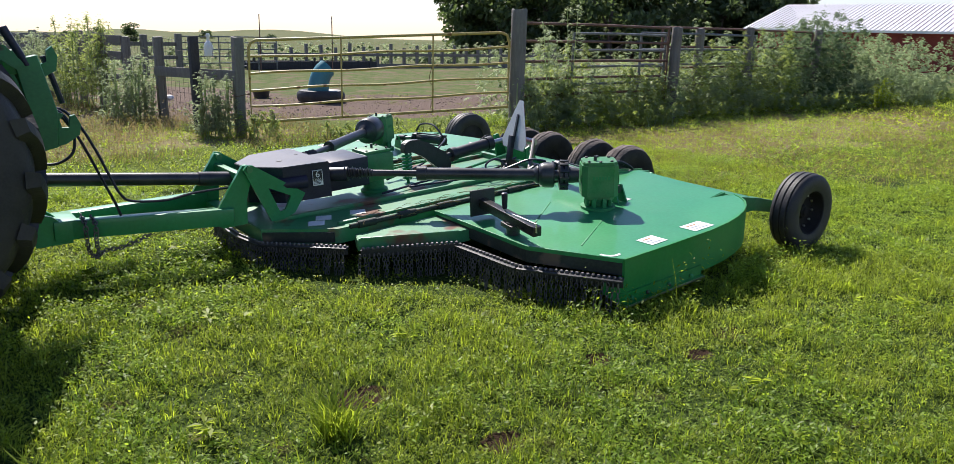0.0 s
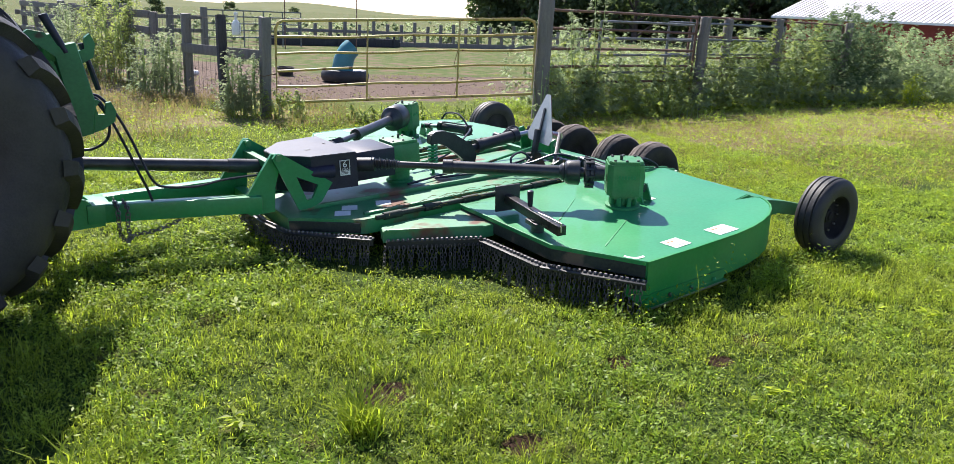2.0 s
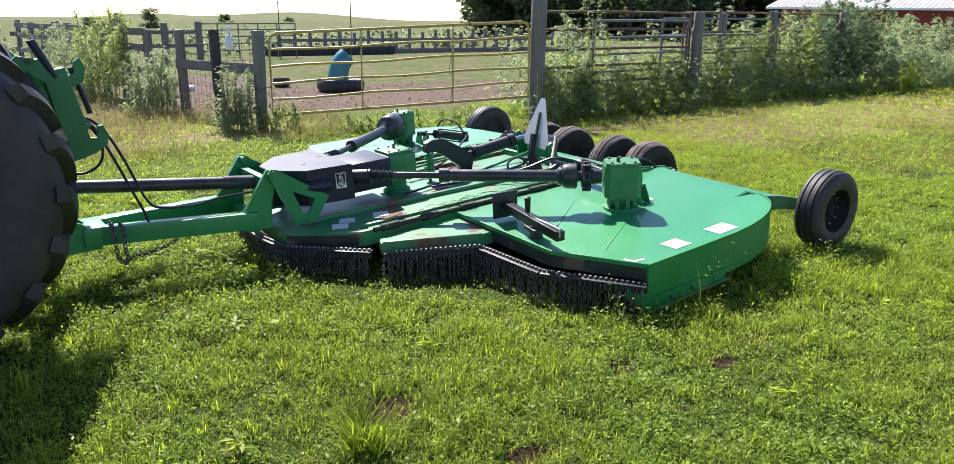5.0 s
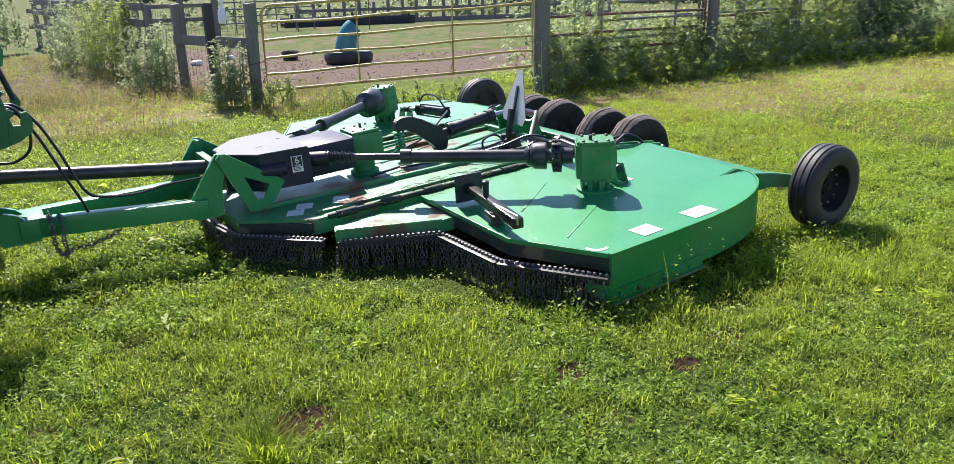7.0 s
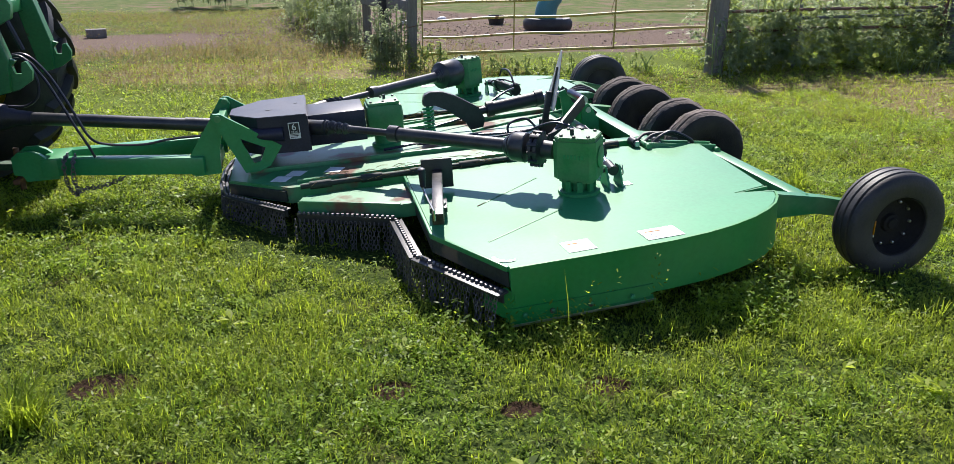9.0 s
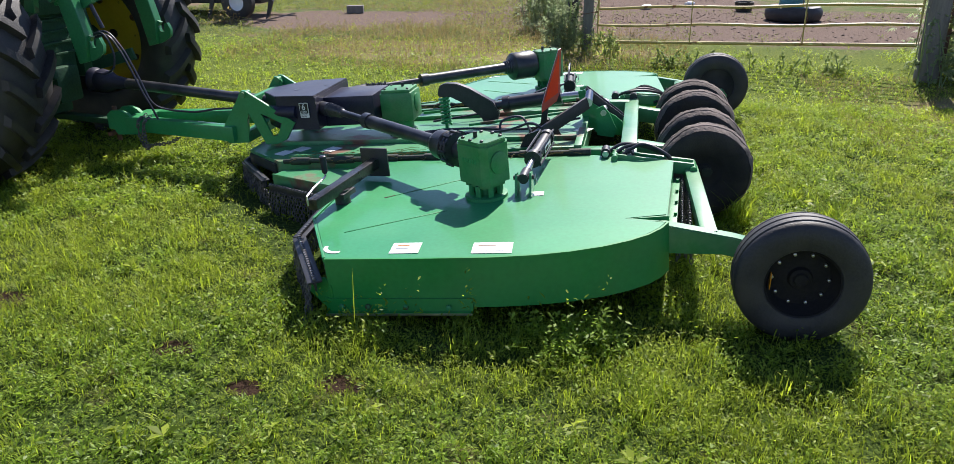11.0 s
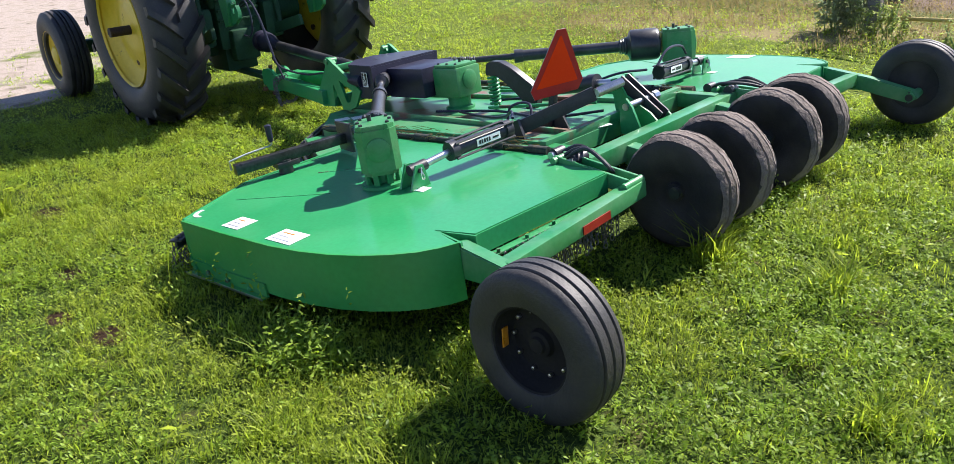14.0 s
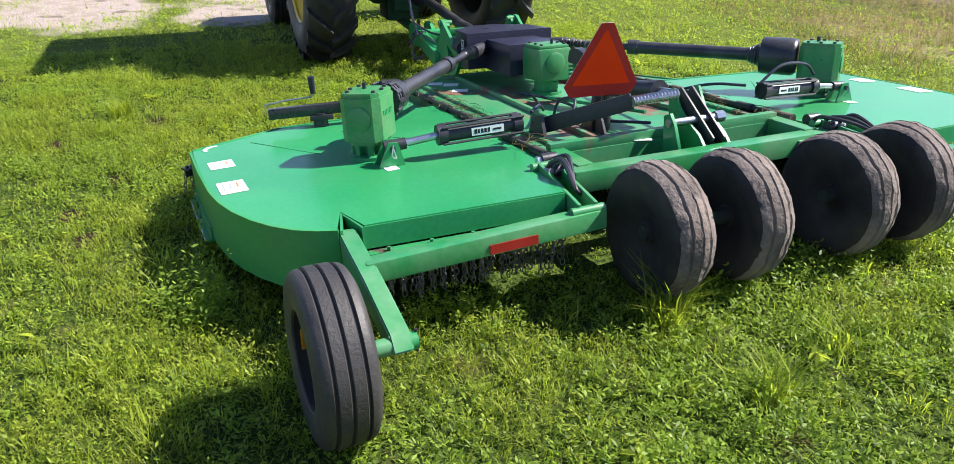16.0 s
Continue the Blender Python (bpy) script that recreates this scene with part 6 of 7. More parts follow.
# ---- barn, hills ----
BARN = thing("barn", "long low red barn with a white ribbed metal roof", "barn", (60, 25, 0))
bx = Vector((0.174, -0.985, 0))
E0 = Vector((-3.2 + 60 * math.sin(radians(55.2)), -2.9 + 60 * math.cos(radians(55.2)), 0))
bn = Vector((-bx.y, bx.x, 0))
BM_ = Matrix((bx, bn, Vector((0, 0, 1)))).transposed().to_4x4()
BM_.translation = E0 + Vector((0, 0, -0.40))
bm = bmn()
box(bm, (0.8, 0.5, 0), (44, 13.5, 2.58))
part("wall", bm, BARN_RED, BARN, "red board siding", BM_, False)
bm = bmn()
def roof_side(y0, z0, y1, z1):
    n = 150
    for i in range(n):
        x0 = i * 45.0 / n
        for a, b, dz in ((0.0, 0.22, 0.0), (0.22, 0.30, 0.05)):
            vs = [(x0 + a, y0, z0 + dz), (x0 + b, y0, z0 + dz), (x0 + b + 0.0, y1, z1 + dz), (x0 + a, y1, z1 + dz)]
            bm.faces.new([bm.verts.new(v) for v in vs])
roof_side(-0.3, 2.62, 7.0, 4.5)
roof_side(14.3, 2.62, 7.0, 4.5)
box(bm, (0, -0.28, 2.48), (45, -0.24, 2.63))
part("roof", bm, ROOF_METAL, BARN, "white ribbed metal roof", BM_, False)
bm = bmn()
rid = []
for i in range(181):
    deg = -100 + i * 1.7
    a = radians(deg)
    el = -0.80 + 0.05 * noise.noise(Vector((deg * 0.035, 0, 0))) + 0.04 * noise.noise(Vector((deg * 0.13, 4, 0)))
    el += 0.50 * math.exp(-((deg - 22.5) / 5.0) ** 2) + 0.32 * math.exp(-((deg - 13) / 2.6) ** 2)
    rings = []
    for d, z in ((330, -4.6), (520, -5.2), (900, 1.6 + 900 * math.tan(radians(el))), (1250, -18)):
        rings.append(bm.verts.new((-3 + d * math.sin(a), -3 + d * math.cos(a), z)))
    rid.append(rings)
for a, b in zip(rid, rid[1:]):
    for j in range(3):
        bm.faces.new((a[j], b[j], b[j + 1], a[j + 1]))
whole("hills", bm, HILL, "low rolling dry prairie hills along the horizon", "hills", kind="structure")

# ---- parked implement and oddments beyond the tractor ----
IMP = thing("parked_implement", "dark steel tillage implement parked on rough grass", "farm implement", (-8.0, 12.0, 0))
bm = bmn()
for y in (11.4, 12.4, 13.4):
    beam(bm, (-12.0, y + 1.2, 0.62), (-5.6, y, 0.62), 0.12, 0.12, 0.01)
for i in range(6):
    x = -11.6 + i * 1.15
    beam(bm, (x, 11.9 + 0.19 * (5 - i), 0.62), (x, 13.9 + 0.19 * (5 - i), 0.62), 0.10, 0.10, 0.01)
box(bm, (-11.5, 12.2, 0.25), (-6.2, 13.2, 0.60), bev=0.03)
box(bm, (-13.0, 13.2, 0.30), (-8.8, 14.6, 1.25), bev=0.06)
box(bm, (-8.6, 13.3, 0.40), (-7.2, 14.2, 0.95), bev=0.05)
part("frame", bm, BLACK_STEEL, IMP, "dark welded frame")
for i in range(9):
    bm = bmn()
    x, y = -11.5 + i * 0.7, 11.7 + 0.11 * (8 - i)
    plate(bm, [(0, 0.62), (0.08, 0.62), (0.22, 0.35), (0.10, 0.06), (0.02, 0.0), (0.08, 0.2), (0.12, 0.35)], 0.04, Matrix.Translation((x, y, 0)))
    part("shank", bm, BLACK_STEEL, IMP)
for x, y in ((-6.4, 11.6), (-9.6, 12.1)):
    bm = bmn()
    lathe(bm, [(0.16, -0.09), (0.27, -0.10), (0.33, -0.07), (0.335, 0.07), (0.27, 0.10), (0.16, 0.09)], upright(y, x, 0.335, -1), 28, True)
    w_ = part("wheel", bm, RUBBER, IMP, "black implement tyre")
    bm = bmn()
    lathe(bm, [(0.17, -0.07), (0.12, -0.03), (0.0005, -0.03)], upright(y, x, 0.335, -1), 20, caps=False)
    part("rim", bm, WHITE_PLASTIC, w_, "pale rim")
bm = bmn()
box(bm, (-0.18, -0.09, 0.0), (0.18, 0.09, 0.16), bev=0.01)
ob = whole("timber_block", bm, OLD_WOOD, "short timber block lying on bare soil", "timber block")
ob.matrix_basis = pose(-4.6, 13.4, -0.05, 0, 0, 15)

# ---- plants ----


def value_noise(x, y, cell, seed):
    """Smooth noise from 0 to 1 on a grid of that cell size."""
    g = np.random.default_rng(seed).random((128, 128))
    u, v = np.asarray(x) / cell + 500, np.asarray(y) / cell + 500
    i, j = np.floor(u).astype(int), np.floor(v).astype(int)
    fu, fv = u - i, v - j
    fu, fv = fu * fu * (3 - 2 * fu), fv * fv * (3 - 2 * fv)
    i, j = i % 127, j % 127
    return (g[i, j] * (1 - fu) + g[i + 1, j] * fu) * (1 - fv) + (g[i, j + 1] * (1 - fu) + g[i + 1, j + 1] * fu) * fv


def bare(x, y):
    """Where the lawn gives way to soil and gravel, 0 to 1."""
    wob = value_noise(x, y, 0.5, 3) * 0.3 + value_noise(x, y, 1.6, 4) * 0.5
    gravel = np.sqrt(((x + 24.0) / 15.6) ** 2 + ((y + 1.5) / 14.0) ** 2) + wob * 0.5 - 0.20
    out = np.clip((1.01 - gravel) * 14, 0, 0.97)
    out = np.maximum(out, np.clip((1.05 - np.hypot((x + 4.4) / 2.6, (y - 12.2) / 1.7) - (wob - 0.4)) * 6, 0, 0.97))
    for cx, cy, r in GRAVEL_SPOTS:
        d = np.hypot(x - cx, (y - cy) * 1.4) / r + (wob - 0.4) * 1.3
        out = np.maximum(out, np.clip((1.15 - d) * 2.2, 0, 0.93))
    for cx, cy, r in BARE_AND_HOLE_SPOTS:
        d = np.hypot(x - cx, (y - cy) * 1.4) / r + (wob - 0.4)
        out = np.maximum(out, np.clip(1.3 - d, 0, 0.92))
    return out


def under_mower(x, y):
    return (x > -1.3) & (x < 1.7) & (y > MID - 2.2 + np.clip(-x, 0, 1) * 0.9) & (y < MID + 2.2)


def lawn(name, n, x0, x1, y0, y1, size, seed, keep=None, tall=1.0, mat=None, kind=None):
    """Kind 0: thin-bladed grass; 1: leafy clover and weeds; each in its own patches. None: both, anywhere."""
    rng = np.random.default_rng(seed)
    x, y = rng.uniform(x0, x1, n), rng.uniform(y0, y1, n)
    clump = value_noise(x, y, 0.10, 1) * 0.45 + value_noise(x, y, 0.30, 2) * 0.37 + value_noise(x, y, 1.1, 6) * 0.18
    ok = (rng.random(n) > bare(x, y)) & (rng.random(n) < 0.28 + 1.5 * np.clip(clump - 0.12, 0, 1))
    if kind is not None:
        pat = value_noise(x, y, 0.42, 12) * 0.5 + value_noise(x, y, 0.13, 13) * 0.25 + value_noise(x, y, 1.7, 14) * 0.25 + rng.normal(0, 0.12, n)
        ok &= (pat > 0.5) if kind else (pat <= 0.5)
    if keep is not None:
        ok &= keep(x, y)
    ok &= ~(under_mower(x, y) & (y > 0.65) & (rng.random(n) < 0.8))
    x, y, clump = x[ok], y[ok], clump[ok]
    n = len(x)
    h = (0.016 + 0.20 * clump ** 2.2) * tall * rng.uniform(0.6, 1.25, n)
    h = np.where(under_mower(x, y), np.minimum(h, 0.045), h)
    az = rng.uniform(0, 2 * np.pi, n)
    blades = rng.random(n) < (0.38 if kind is None else (0.14 if kind else 0.5))
    out = []
    # thin leaning blades
    m = blades
    k = m.sum()
    lean = rng.uniform(0.15, 1.2, k)
    d = np.stack([np.cos(az[m]) * lean, np.sin(az[m]) * lean, np.ones(k)], 1)
    b = np.stack([x[m], y[m], np.zeros(k) - 0.004], 1)
    s = np.stack([-np.sin(az[m]), np.cos(az[m]), np.zeros(k)], 1)
    out.append(leaf_quads(b, unit(d), s, (h[m] + 0.015) * 1.0, rng.uniform(0.0032, 0.0058, k) * size, 0.25))
    # leafy sprigs: short leaning stems set with small leaves
    m = np.flatnonzero(~blades)[::8]
    k, per = len(m), 8
    lean = rng.uniform(0.0, 0.7, k)
    axis = unit(np.stack([np.cos(az[m]) * lean, np.sin(az[m]) * lean, np.ones(k)], 1))
    hh = h[m] * rng.uniform(0.8, 1.4, k)
    t = rng.uniform(0.15, 1.0, (k, per))
    root = np.stack([x[m], y[m], np.zeros(k)], 1)
    b = (root[:, None, :] + axis[:, None, :] * (hh[:, None] * t)[:, :, None]).reshape(-1, 3)
    a2 = rng.uniform(0, 2 * np.pi, k * per)
    b[:, 0] += np.cos(a2) * 0.012 * size
    b[:, 1] += np.sin(a2) * 0.012 * size
    d = np.stack([np.cos(a2), np.sin(a2), rng.uniform(-0.3, 1.2, k * per)], 1)
    s = np.stack([-np.sin(a2), np.cos(a2), rng.uniform(-0.6, 0.6, k * per)], 1)
    big = np.repeat(rng.uniform(0.7, 1.45, k), per) * (1.12 if kind else 0.95)
    out.append(leaf_quads(b, unit(d), unit(s), rng.uniform(0.014, 0.034, k * per) * size * big, rng.uniform(0.006, 0.013, k * per) * size * big, 0.1))
    v, f = join_arrays(out)
    v[:, 2] -= 0.0125 * np.clip(v[:, 1] - 9.0, 0, None)
    ob = new(name, numpy_mesh(name, v, f, mat or LEAF_GRASS))
    return tagged(ob, "dense green lawn of grass and small broad-leaved weeds", "grass", kind="stuff")


def not_near(x, y):
    x = x + 0.9 * (value_noise(x, y, 0.7, 21) - 0.5)
    y = y + 0.9 * (value_noise(x, y, 0.7, 22) - 0.5)
    trampled = (x > 0.9) & (y > 8.0 - 0.31 * (x - 2.2)) & (x < 5.0) & (value_noise(x, y, 0.45, 23) + 0.3 * value_noise(x, y, 0.12, 24) > 0.52)
    return ~trampled & ~((x > -4.6) & (x < 6.2) & (y > -2.7) & (y < 1.0)) & ~((x > 1.3) & (x < 5.4) & (y >= 1.0) & (y < 5.2)) & ~((x > -4.2) & (x < -0.6) & (y >= 1.0) & (y < 5.0))


for kind, mat, label in ((0, LEAF_GRASS, "thin-bladed yellow-green lawn grass"), (1, LEAF_CLOVER, "patches of leafy dark green clover and weeds in the lawn")):
    lawn("lawn_grass", 480000, -4.6, 6.2, -2.7, 1.0, 0.76, 31 + kind, None, 1.0, mat, kind)["label"] = label
    lawn("lawn_grass", 210000, 1.3, 5.4, 1.0, 5.2, 0.80, 41 + kind, None, 1.0, mat, kind)["label"] = label
    lawn("lawn_grass", 150000, -4.2, -0.6, 1.0, 5.0, 0.85, 45 + kind, None, 1.0, mat, kind)["label"] = label
    lawn("lawn_grass", 370000, -10.5, 12.0, -4.2, 9.2, 1.2, 43 + kind, not_near, 1.0, mat, kind)["label"] = label
lawn("lawn_grass", 12000, -0.25, 1.88, -0.22, 0.03, 0.95, 47, None, 2.5, LEAF_CLOVER, 1)["label"] = "taller leafy weeds standing along the mower's skirt"
lawn("lawn_grass", 45000, -10.0, 12.0, -10.0, -4.0, 2.0, 48, None, 1.0)
lawn("lawn_grass", 60000, 8.0, 22.0, -6.0, 9.0, 2.6, 34, lambda x, y: x > 12, 1.1)
lawn("lawn_grass", 95000, -9.0, 0.6, 9.2, 20.0, 1.6, 35, lambda x, y: x < 0.55 - 0.07 * (y - 9.2) + 0.5 * (value_noise(x, y, 0.6, 25) - 0.5), 1.1, LEAF_MEADOW)["label"] = "olive green meadow grass beside the side fence"
lawn("dry_grass", 26000, -6.0, 0.6, 9.4, 19.0, 1.5, 39, lambda x, y: (value_noise(x, y, 1.1, 26) > 0.45) & (x < 0.4 - 0.07 * (y - 9.2)), 2.2, LEAF_DRY)["label"] = "dry seed stems standing in the meadow"
lawn("lawn_grass", 16000, 0.9, 10.0, 8.6, 14.5, 1.3, 49, lambda x, y: value_noise(x, y, 0.7, 27) > 0.5, 0.6, LEAF_MEADOW)["label"] = "sparse short grass on the trampled pasture"
lawn("dry_grass", 27000, -4.5, 2.2, 5.6, 10.6, 1.45, 36, lambda x, y: (value_noise(x, y, 0.9, 8) > 0.42) & (y > 6.2 + 0.25 * np.abs(x + 1)), 3.0, LEAF_DRY)["label"] = "patch of tall dry straw-coloured grass along the fence"
lawn("dry_grass", 5000, -10.5, -5.6, 10.9, 12.3, 3.0, 38, lambda x, y: value_noise(x, y, 0.8, 19) > 0.45, 4.5, LEAF_DRY)["label"] = "tall dry weeds before the parked implement"
lawn("dry_grass", 120000, 3.4, 17.0, 0.6, 6.8, 1.0, 37, lambda x, y: value_noise(x, y, 0.8, 9) * 0.6 + value_noise(x, y, 2.6, 10) * 0.4 > 0.41, 1.05, LEAF_DRY)["label"] = "thin scatter of dry straw-coloured grass"


def tuft(x, y, n, length, seed, mat=LEAF_GRASS, spread=0.9):
    rng = np.random.default_rng(seed)
    az = rng.uniform(0, 2 * np.pi, n)
    lean = rng.uniform(0.15, spread, n)
    pieces = []
    b = np.stack([x + rng.normal(0, 0.04, n), y + rng.normal(0, 0.04, n), np.zeros(n)], 1)
    d1 = unit(np.stack([np.cos(az) * lean, np.sin(az) * lean, np.ones(n)], 1))
    s = np.stack([-np.sin(az), np.cos(az), np.zeros(n)], 1)
    l = length * rng.uniform(0.5, 1.1, n)
    w = rng.uniform(0.004, 0.008, n)
    p1 = b + d1 * (l * 0.5)[:, None]
    d2 = unit(d1 + np.stack([np.cos(az) * 0.6, np.sin(az) * 0.6, -0.25 * np.ones(n)], 1))
    p2 = p1 + d2 * (l * 0.5)[:, None]
    v = np.stack([b - s * (w / 2)[:, None], b + s * (w / 2)[:, None], p1 + s * (w / 2)[:, None], p1 - s * (w / 2)[:, None], p2], 1).reshape(-1, 3)
    i = np.arange(n) * 5
    f = np.concatenate([np.stack([i, i + 1, i + 2], 1), np.stack([i, i + 2, i + 3], 1), np.stack([i + 3, i + 2, i + 4], 1)])
    ob = new("grass_tuft", numpy_mesh("grass_tuft", v, f, mat))
    tagged(ob, "bright green tuft of long grass blades in the lawn", "grass tuft", "grass tufts")


TUFTS = ((-1.94, -0.33, 180, 0.27), (2.18, 1.68, 130, 0.34), (2.75, 1.72, 100, 0.26), (3.2, 0.85, 90, 0.2), (-2.95, -0.1, 50, 0.2), (1.6, -0.5, 50, 0.16), (2.6, 2.2, 60, 0.18), (-3.0, 0.9, 40, 0.22))
for i, (x, y, n, l) in enumerate(TUFTS):
    tuft(x, y, n, l, 50 + i)


def scattered_tufts(n, x0, x1, y0, y1, seed):
    """Many small tufts of longer blades standing out of the lawn."""
    rng = np.random.default_rng(seed)
    cx, cy = rng.uniform(x0, x1, n), rng.uniform(y0, y1, n)
    ok = ~under_mower(cx, cy) & (bare(cx, cy) < 0.2)
    cx, cy = cx[ok], cy[ok]
    per = 16
    size = np.repeat(rng.uniform(0.06, 0.17, len(cx)), per)
    k = len(cx) * per
    az = rng.uniform(0, 2 * np.pi, k)
    lean = rng.uniform(0.1, 1.1, k)
    b = np.stack([np.repeat(cx, per) + rng.normal(0, 0.02, k), np.repeat(cy, per) + rng.normal(0, 0.02, k), np.zeros(k)], 1)
    d = unit(np.stack([np.cos(az) * lean, np.sin(az) * lean, np.ones(k)], 1))
    s = np.stack([-np.sin(az), np.cos(az), np.zeros(k)], 1)
    v, f = leaf_quads(b, d, s, size * rng.uniform(0.6, 1.2, k), rng.uniform(0.004, 0.007, k), 0.25)
    tagged(new("small_grass_tufts", numpy_mesh("small_grass_tufts", v, f, LEAF_GRASS)), "small bright tufts of longer grass across the lawn", "grass", kind="stuff")


scattered_tufts(900, -4.5, 7.0, -2.6, 6.0, 58)


def rosettes(n, x0, x1, y0, y1, seed):
    """Flat rosettes of broad weed leaves among the grass."""
    rng = np.random.default_rng(seed)
    cx, cy = rng.uniform(x0, x1, n), rng.uniform(y0, y1, n)
    ok = ~under_mower(cx, cy) & (bare(cx, cy) < 0.2)
    cx, cy = cx[ok], cy[ok]
    per = 9
    k = len(cx) * per
    az = rng.uniform(0, 2 * np.pi, k)
    size = np.repeat(rng.uniform(0.04, 0.085, len(cx)), per) * rng.uniform(0.7, 1.2, k)
    b = np.stack([np.repeat(cx, per), np.repeat(cy, per), rng.uniform(0.02, 0.06, k)], 1)
    d = unit(np.stack([np.cos(az), np.sin(az), rng.uniform(0.1, 0.9, k)], 1))
    s = np.stack([-np.sin(az), np.cos(az), rng.uniform(-0.2, 0.2, k)], 1)
    v, f = leaf_quads(b, d, s, size, size * 0.30, 0.3)
    tagged(new("broadleaf_weeds", numpy_mesh("broadleaf_weeds", v, f, LEAF_GRASS)), "flat rosettes of pale broad-leaved weeds in the lawn", "weeds", kind="stuff")


rosettes(130, -4.5, 7.0, -2.6, 6.0, 59)


def weeds(x0, x1, y_of, depth, n, h0, h1, mat, seed, leaf=(0.07, 0.13), per=150, width=0.2, keep_h=None, spread=0.32):
    """Tall weeds: a stem, rising side branches, and on them fans of drooping leaflets."""
    rng = np.random.default_rng(seed)
    pieces, stems = [], bmn()
    fan = 6
    for i in range(n):
        x = rng.uniform(x0, x1)
        y = y_of(x) + rng.uniform(0, depth)
        h = rng.uniform(h0, h1) * (keep_h(x, rng) if keep_h else 1.0)
        tip = np.array((x + rng.normal(0, 0.10), y + rng.normal(0, 0.08), h))
        base = np.array((x, y, 0.0))
        wire(stems, [base, (base + tip) / 2 + rng.normal(0, 0.02, 3), tip], 0.007, 4)
        nodes = max(int(per * h / 1.5 / fan), 4)
        branches = max(nodes // 4, 3)
        bt = np.sort(rng.uniform(0.10, 0.97, branches))
        baz = rng.uniform(0, 2 * np.pi, branches)
        blen = spread * (0.25 + 0.75 * (1 - bt) ** 0.7) * rng.uniform(0.6, 1.15, branches) * min(h / 1.2, 1.0)
        pick = rng.integers(0, branches, nodes)
        u = rng.uniform(0.25, 1.0, nodes)
        t, az, r = bt[pick], baz[pick], blen[pick] * u
        p = base + (tip - base) * t[:, None] + np.stack([np.cos(az) * r, np.sin(az) * r, r * 0.55 + rng.normal(0, 0.015, nodes)], 1)
        p[: max(nodes // 8, 2)] = tip + rng.normal(0, 0.03, (max(nodes // 8, 2), 3)) * np.array((1, 1, 2.0))
        face = az + rng.normal(0, 0.6, nodes)
        turn = (np.linspace(-1.25, 1.25, fan)[None] + face[:, None] + rng.normal(0, 0.12, (nodes, fan))).ravel()
        dip = np.repeat(rng.uniform(-0.75, 0.25, nodes), fan) + rng.normal(0, 0.12, nodes * fan)
        d = unit(np.stack([np.cos(turn), np.sin(turn), dip], 1))
        s = unit(np.cross(d, np.array((0, 0, 1.0)) + rng.normal(0, 0.25, (nodes * fan, 3))))
        l = np.repeat(rng.uniform(*leaf, nodes) * (0.65 + 0.45 * (1 - t)), fan) * np.tile(1 - 0.12 * np.abs(np.linspace(-2.5, 2.5, fan)), nodes)
        pieces.append(leaf_quads(np.repeat(p, fan, 0), d, s, l, l * width * rng.uniform(0.8, 1.4, nodes * fan), 0.25))
    v, f = join_arrays(pieces)
    return v, f, stems


def weed_object(name, label, category, kind, mat, group="", **kw):
    v, f, stems = weeds(mat=mat, **kw)
    if kind == "stuff":
        stems.free()
        ob = new(name, numpy_mesh(name, v, f, mat))
        return tagged(ob, label, category, group, kind)
    th = thing(name, label, category, (float(v[:, 0].mean()), float(v[:, 1].mean()), 0), group)
    part("stem", stems, LEAF_WEED, th)["kind"] = "stuff"
    ob = new("foliage", numpy_mesh("foliage", v, f, mat))
    ob.parent, ob.matrix_parent_inverse = th, BASE[th.name].inverted()
    BASE[ob.name] = IDENT
    ob["kind"] = "stuff"
    return th


def line_y(x):
    return 7.45 + (x - 5.0) * 0.01


def belt_height(x, rng):
    """The thicket's ragged skyline along the fence: low near the gate, high further on, with single tall plants."""
    base = float(np.interp(x, (5, 7, 8.8, 9.7, 10.4, 11.4, 12.8, 13.4, 14.8, 15.9, 16.5, 18, 21), (0.54, 0.50, 0.50, 0.60, 0.82, 0.72, 0.74, 0.86, 1.06, 1.06, 0.86, 0.80, 0.76)))
    return base * (1 + 0.06 * math.sin(x * 5.1)) + ((0.28 if x < 9.5 else 0.10) if rng.random() < 0.16 else 0.0)


weed_object("weed_thicket", "tall feathery green weeds growing through the corral panels", "weeds", "stuff", LEAF_WEED, x0=5.0, x1=12.9, y_of=lambda x: line_y(x) - 0.45, depth=1.3, n=170, h0=1.25, h1=2.0, seed=61, leaf=(0.06, 0.12), per=720, width=0.16, keep_h=belt_height, spread=0.40)
weed_object("weed_thicket", "tall dark thicket of dense hemp-like weeds along the fence", "weeds", "stuff", LEAF_HEMP, x0=12.7, x1=16.6, y_of=lambda x: line_y(x) - 0.45, depth=1.5, n=90, h0=1.25, h1=2.05, seed=67, leaf=(0.07, 0.13), per=720, width=0.17, keep_h=belt_height, spread=0.46)
weed_object("weed_thicket", "tall green weeds at the far end of the fence", "weeds", "stuff", LEAF_WEED, x0=16.4, x1=21.5, y_of=lambda x: line_y(x) - 0.45, depth=1.5, n=80, h0=1.25, h1=2.0, seed=68, leaf=(0.07, 0.13), per=600, width=0.17, keep_h=belt_height, spread=0.46)
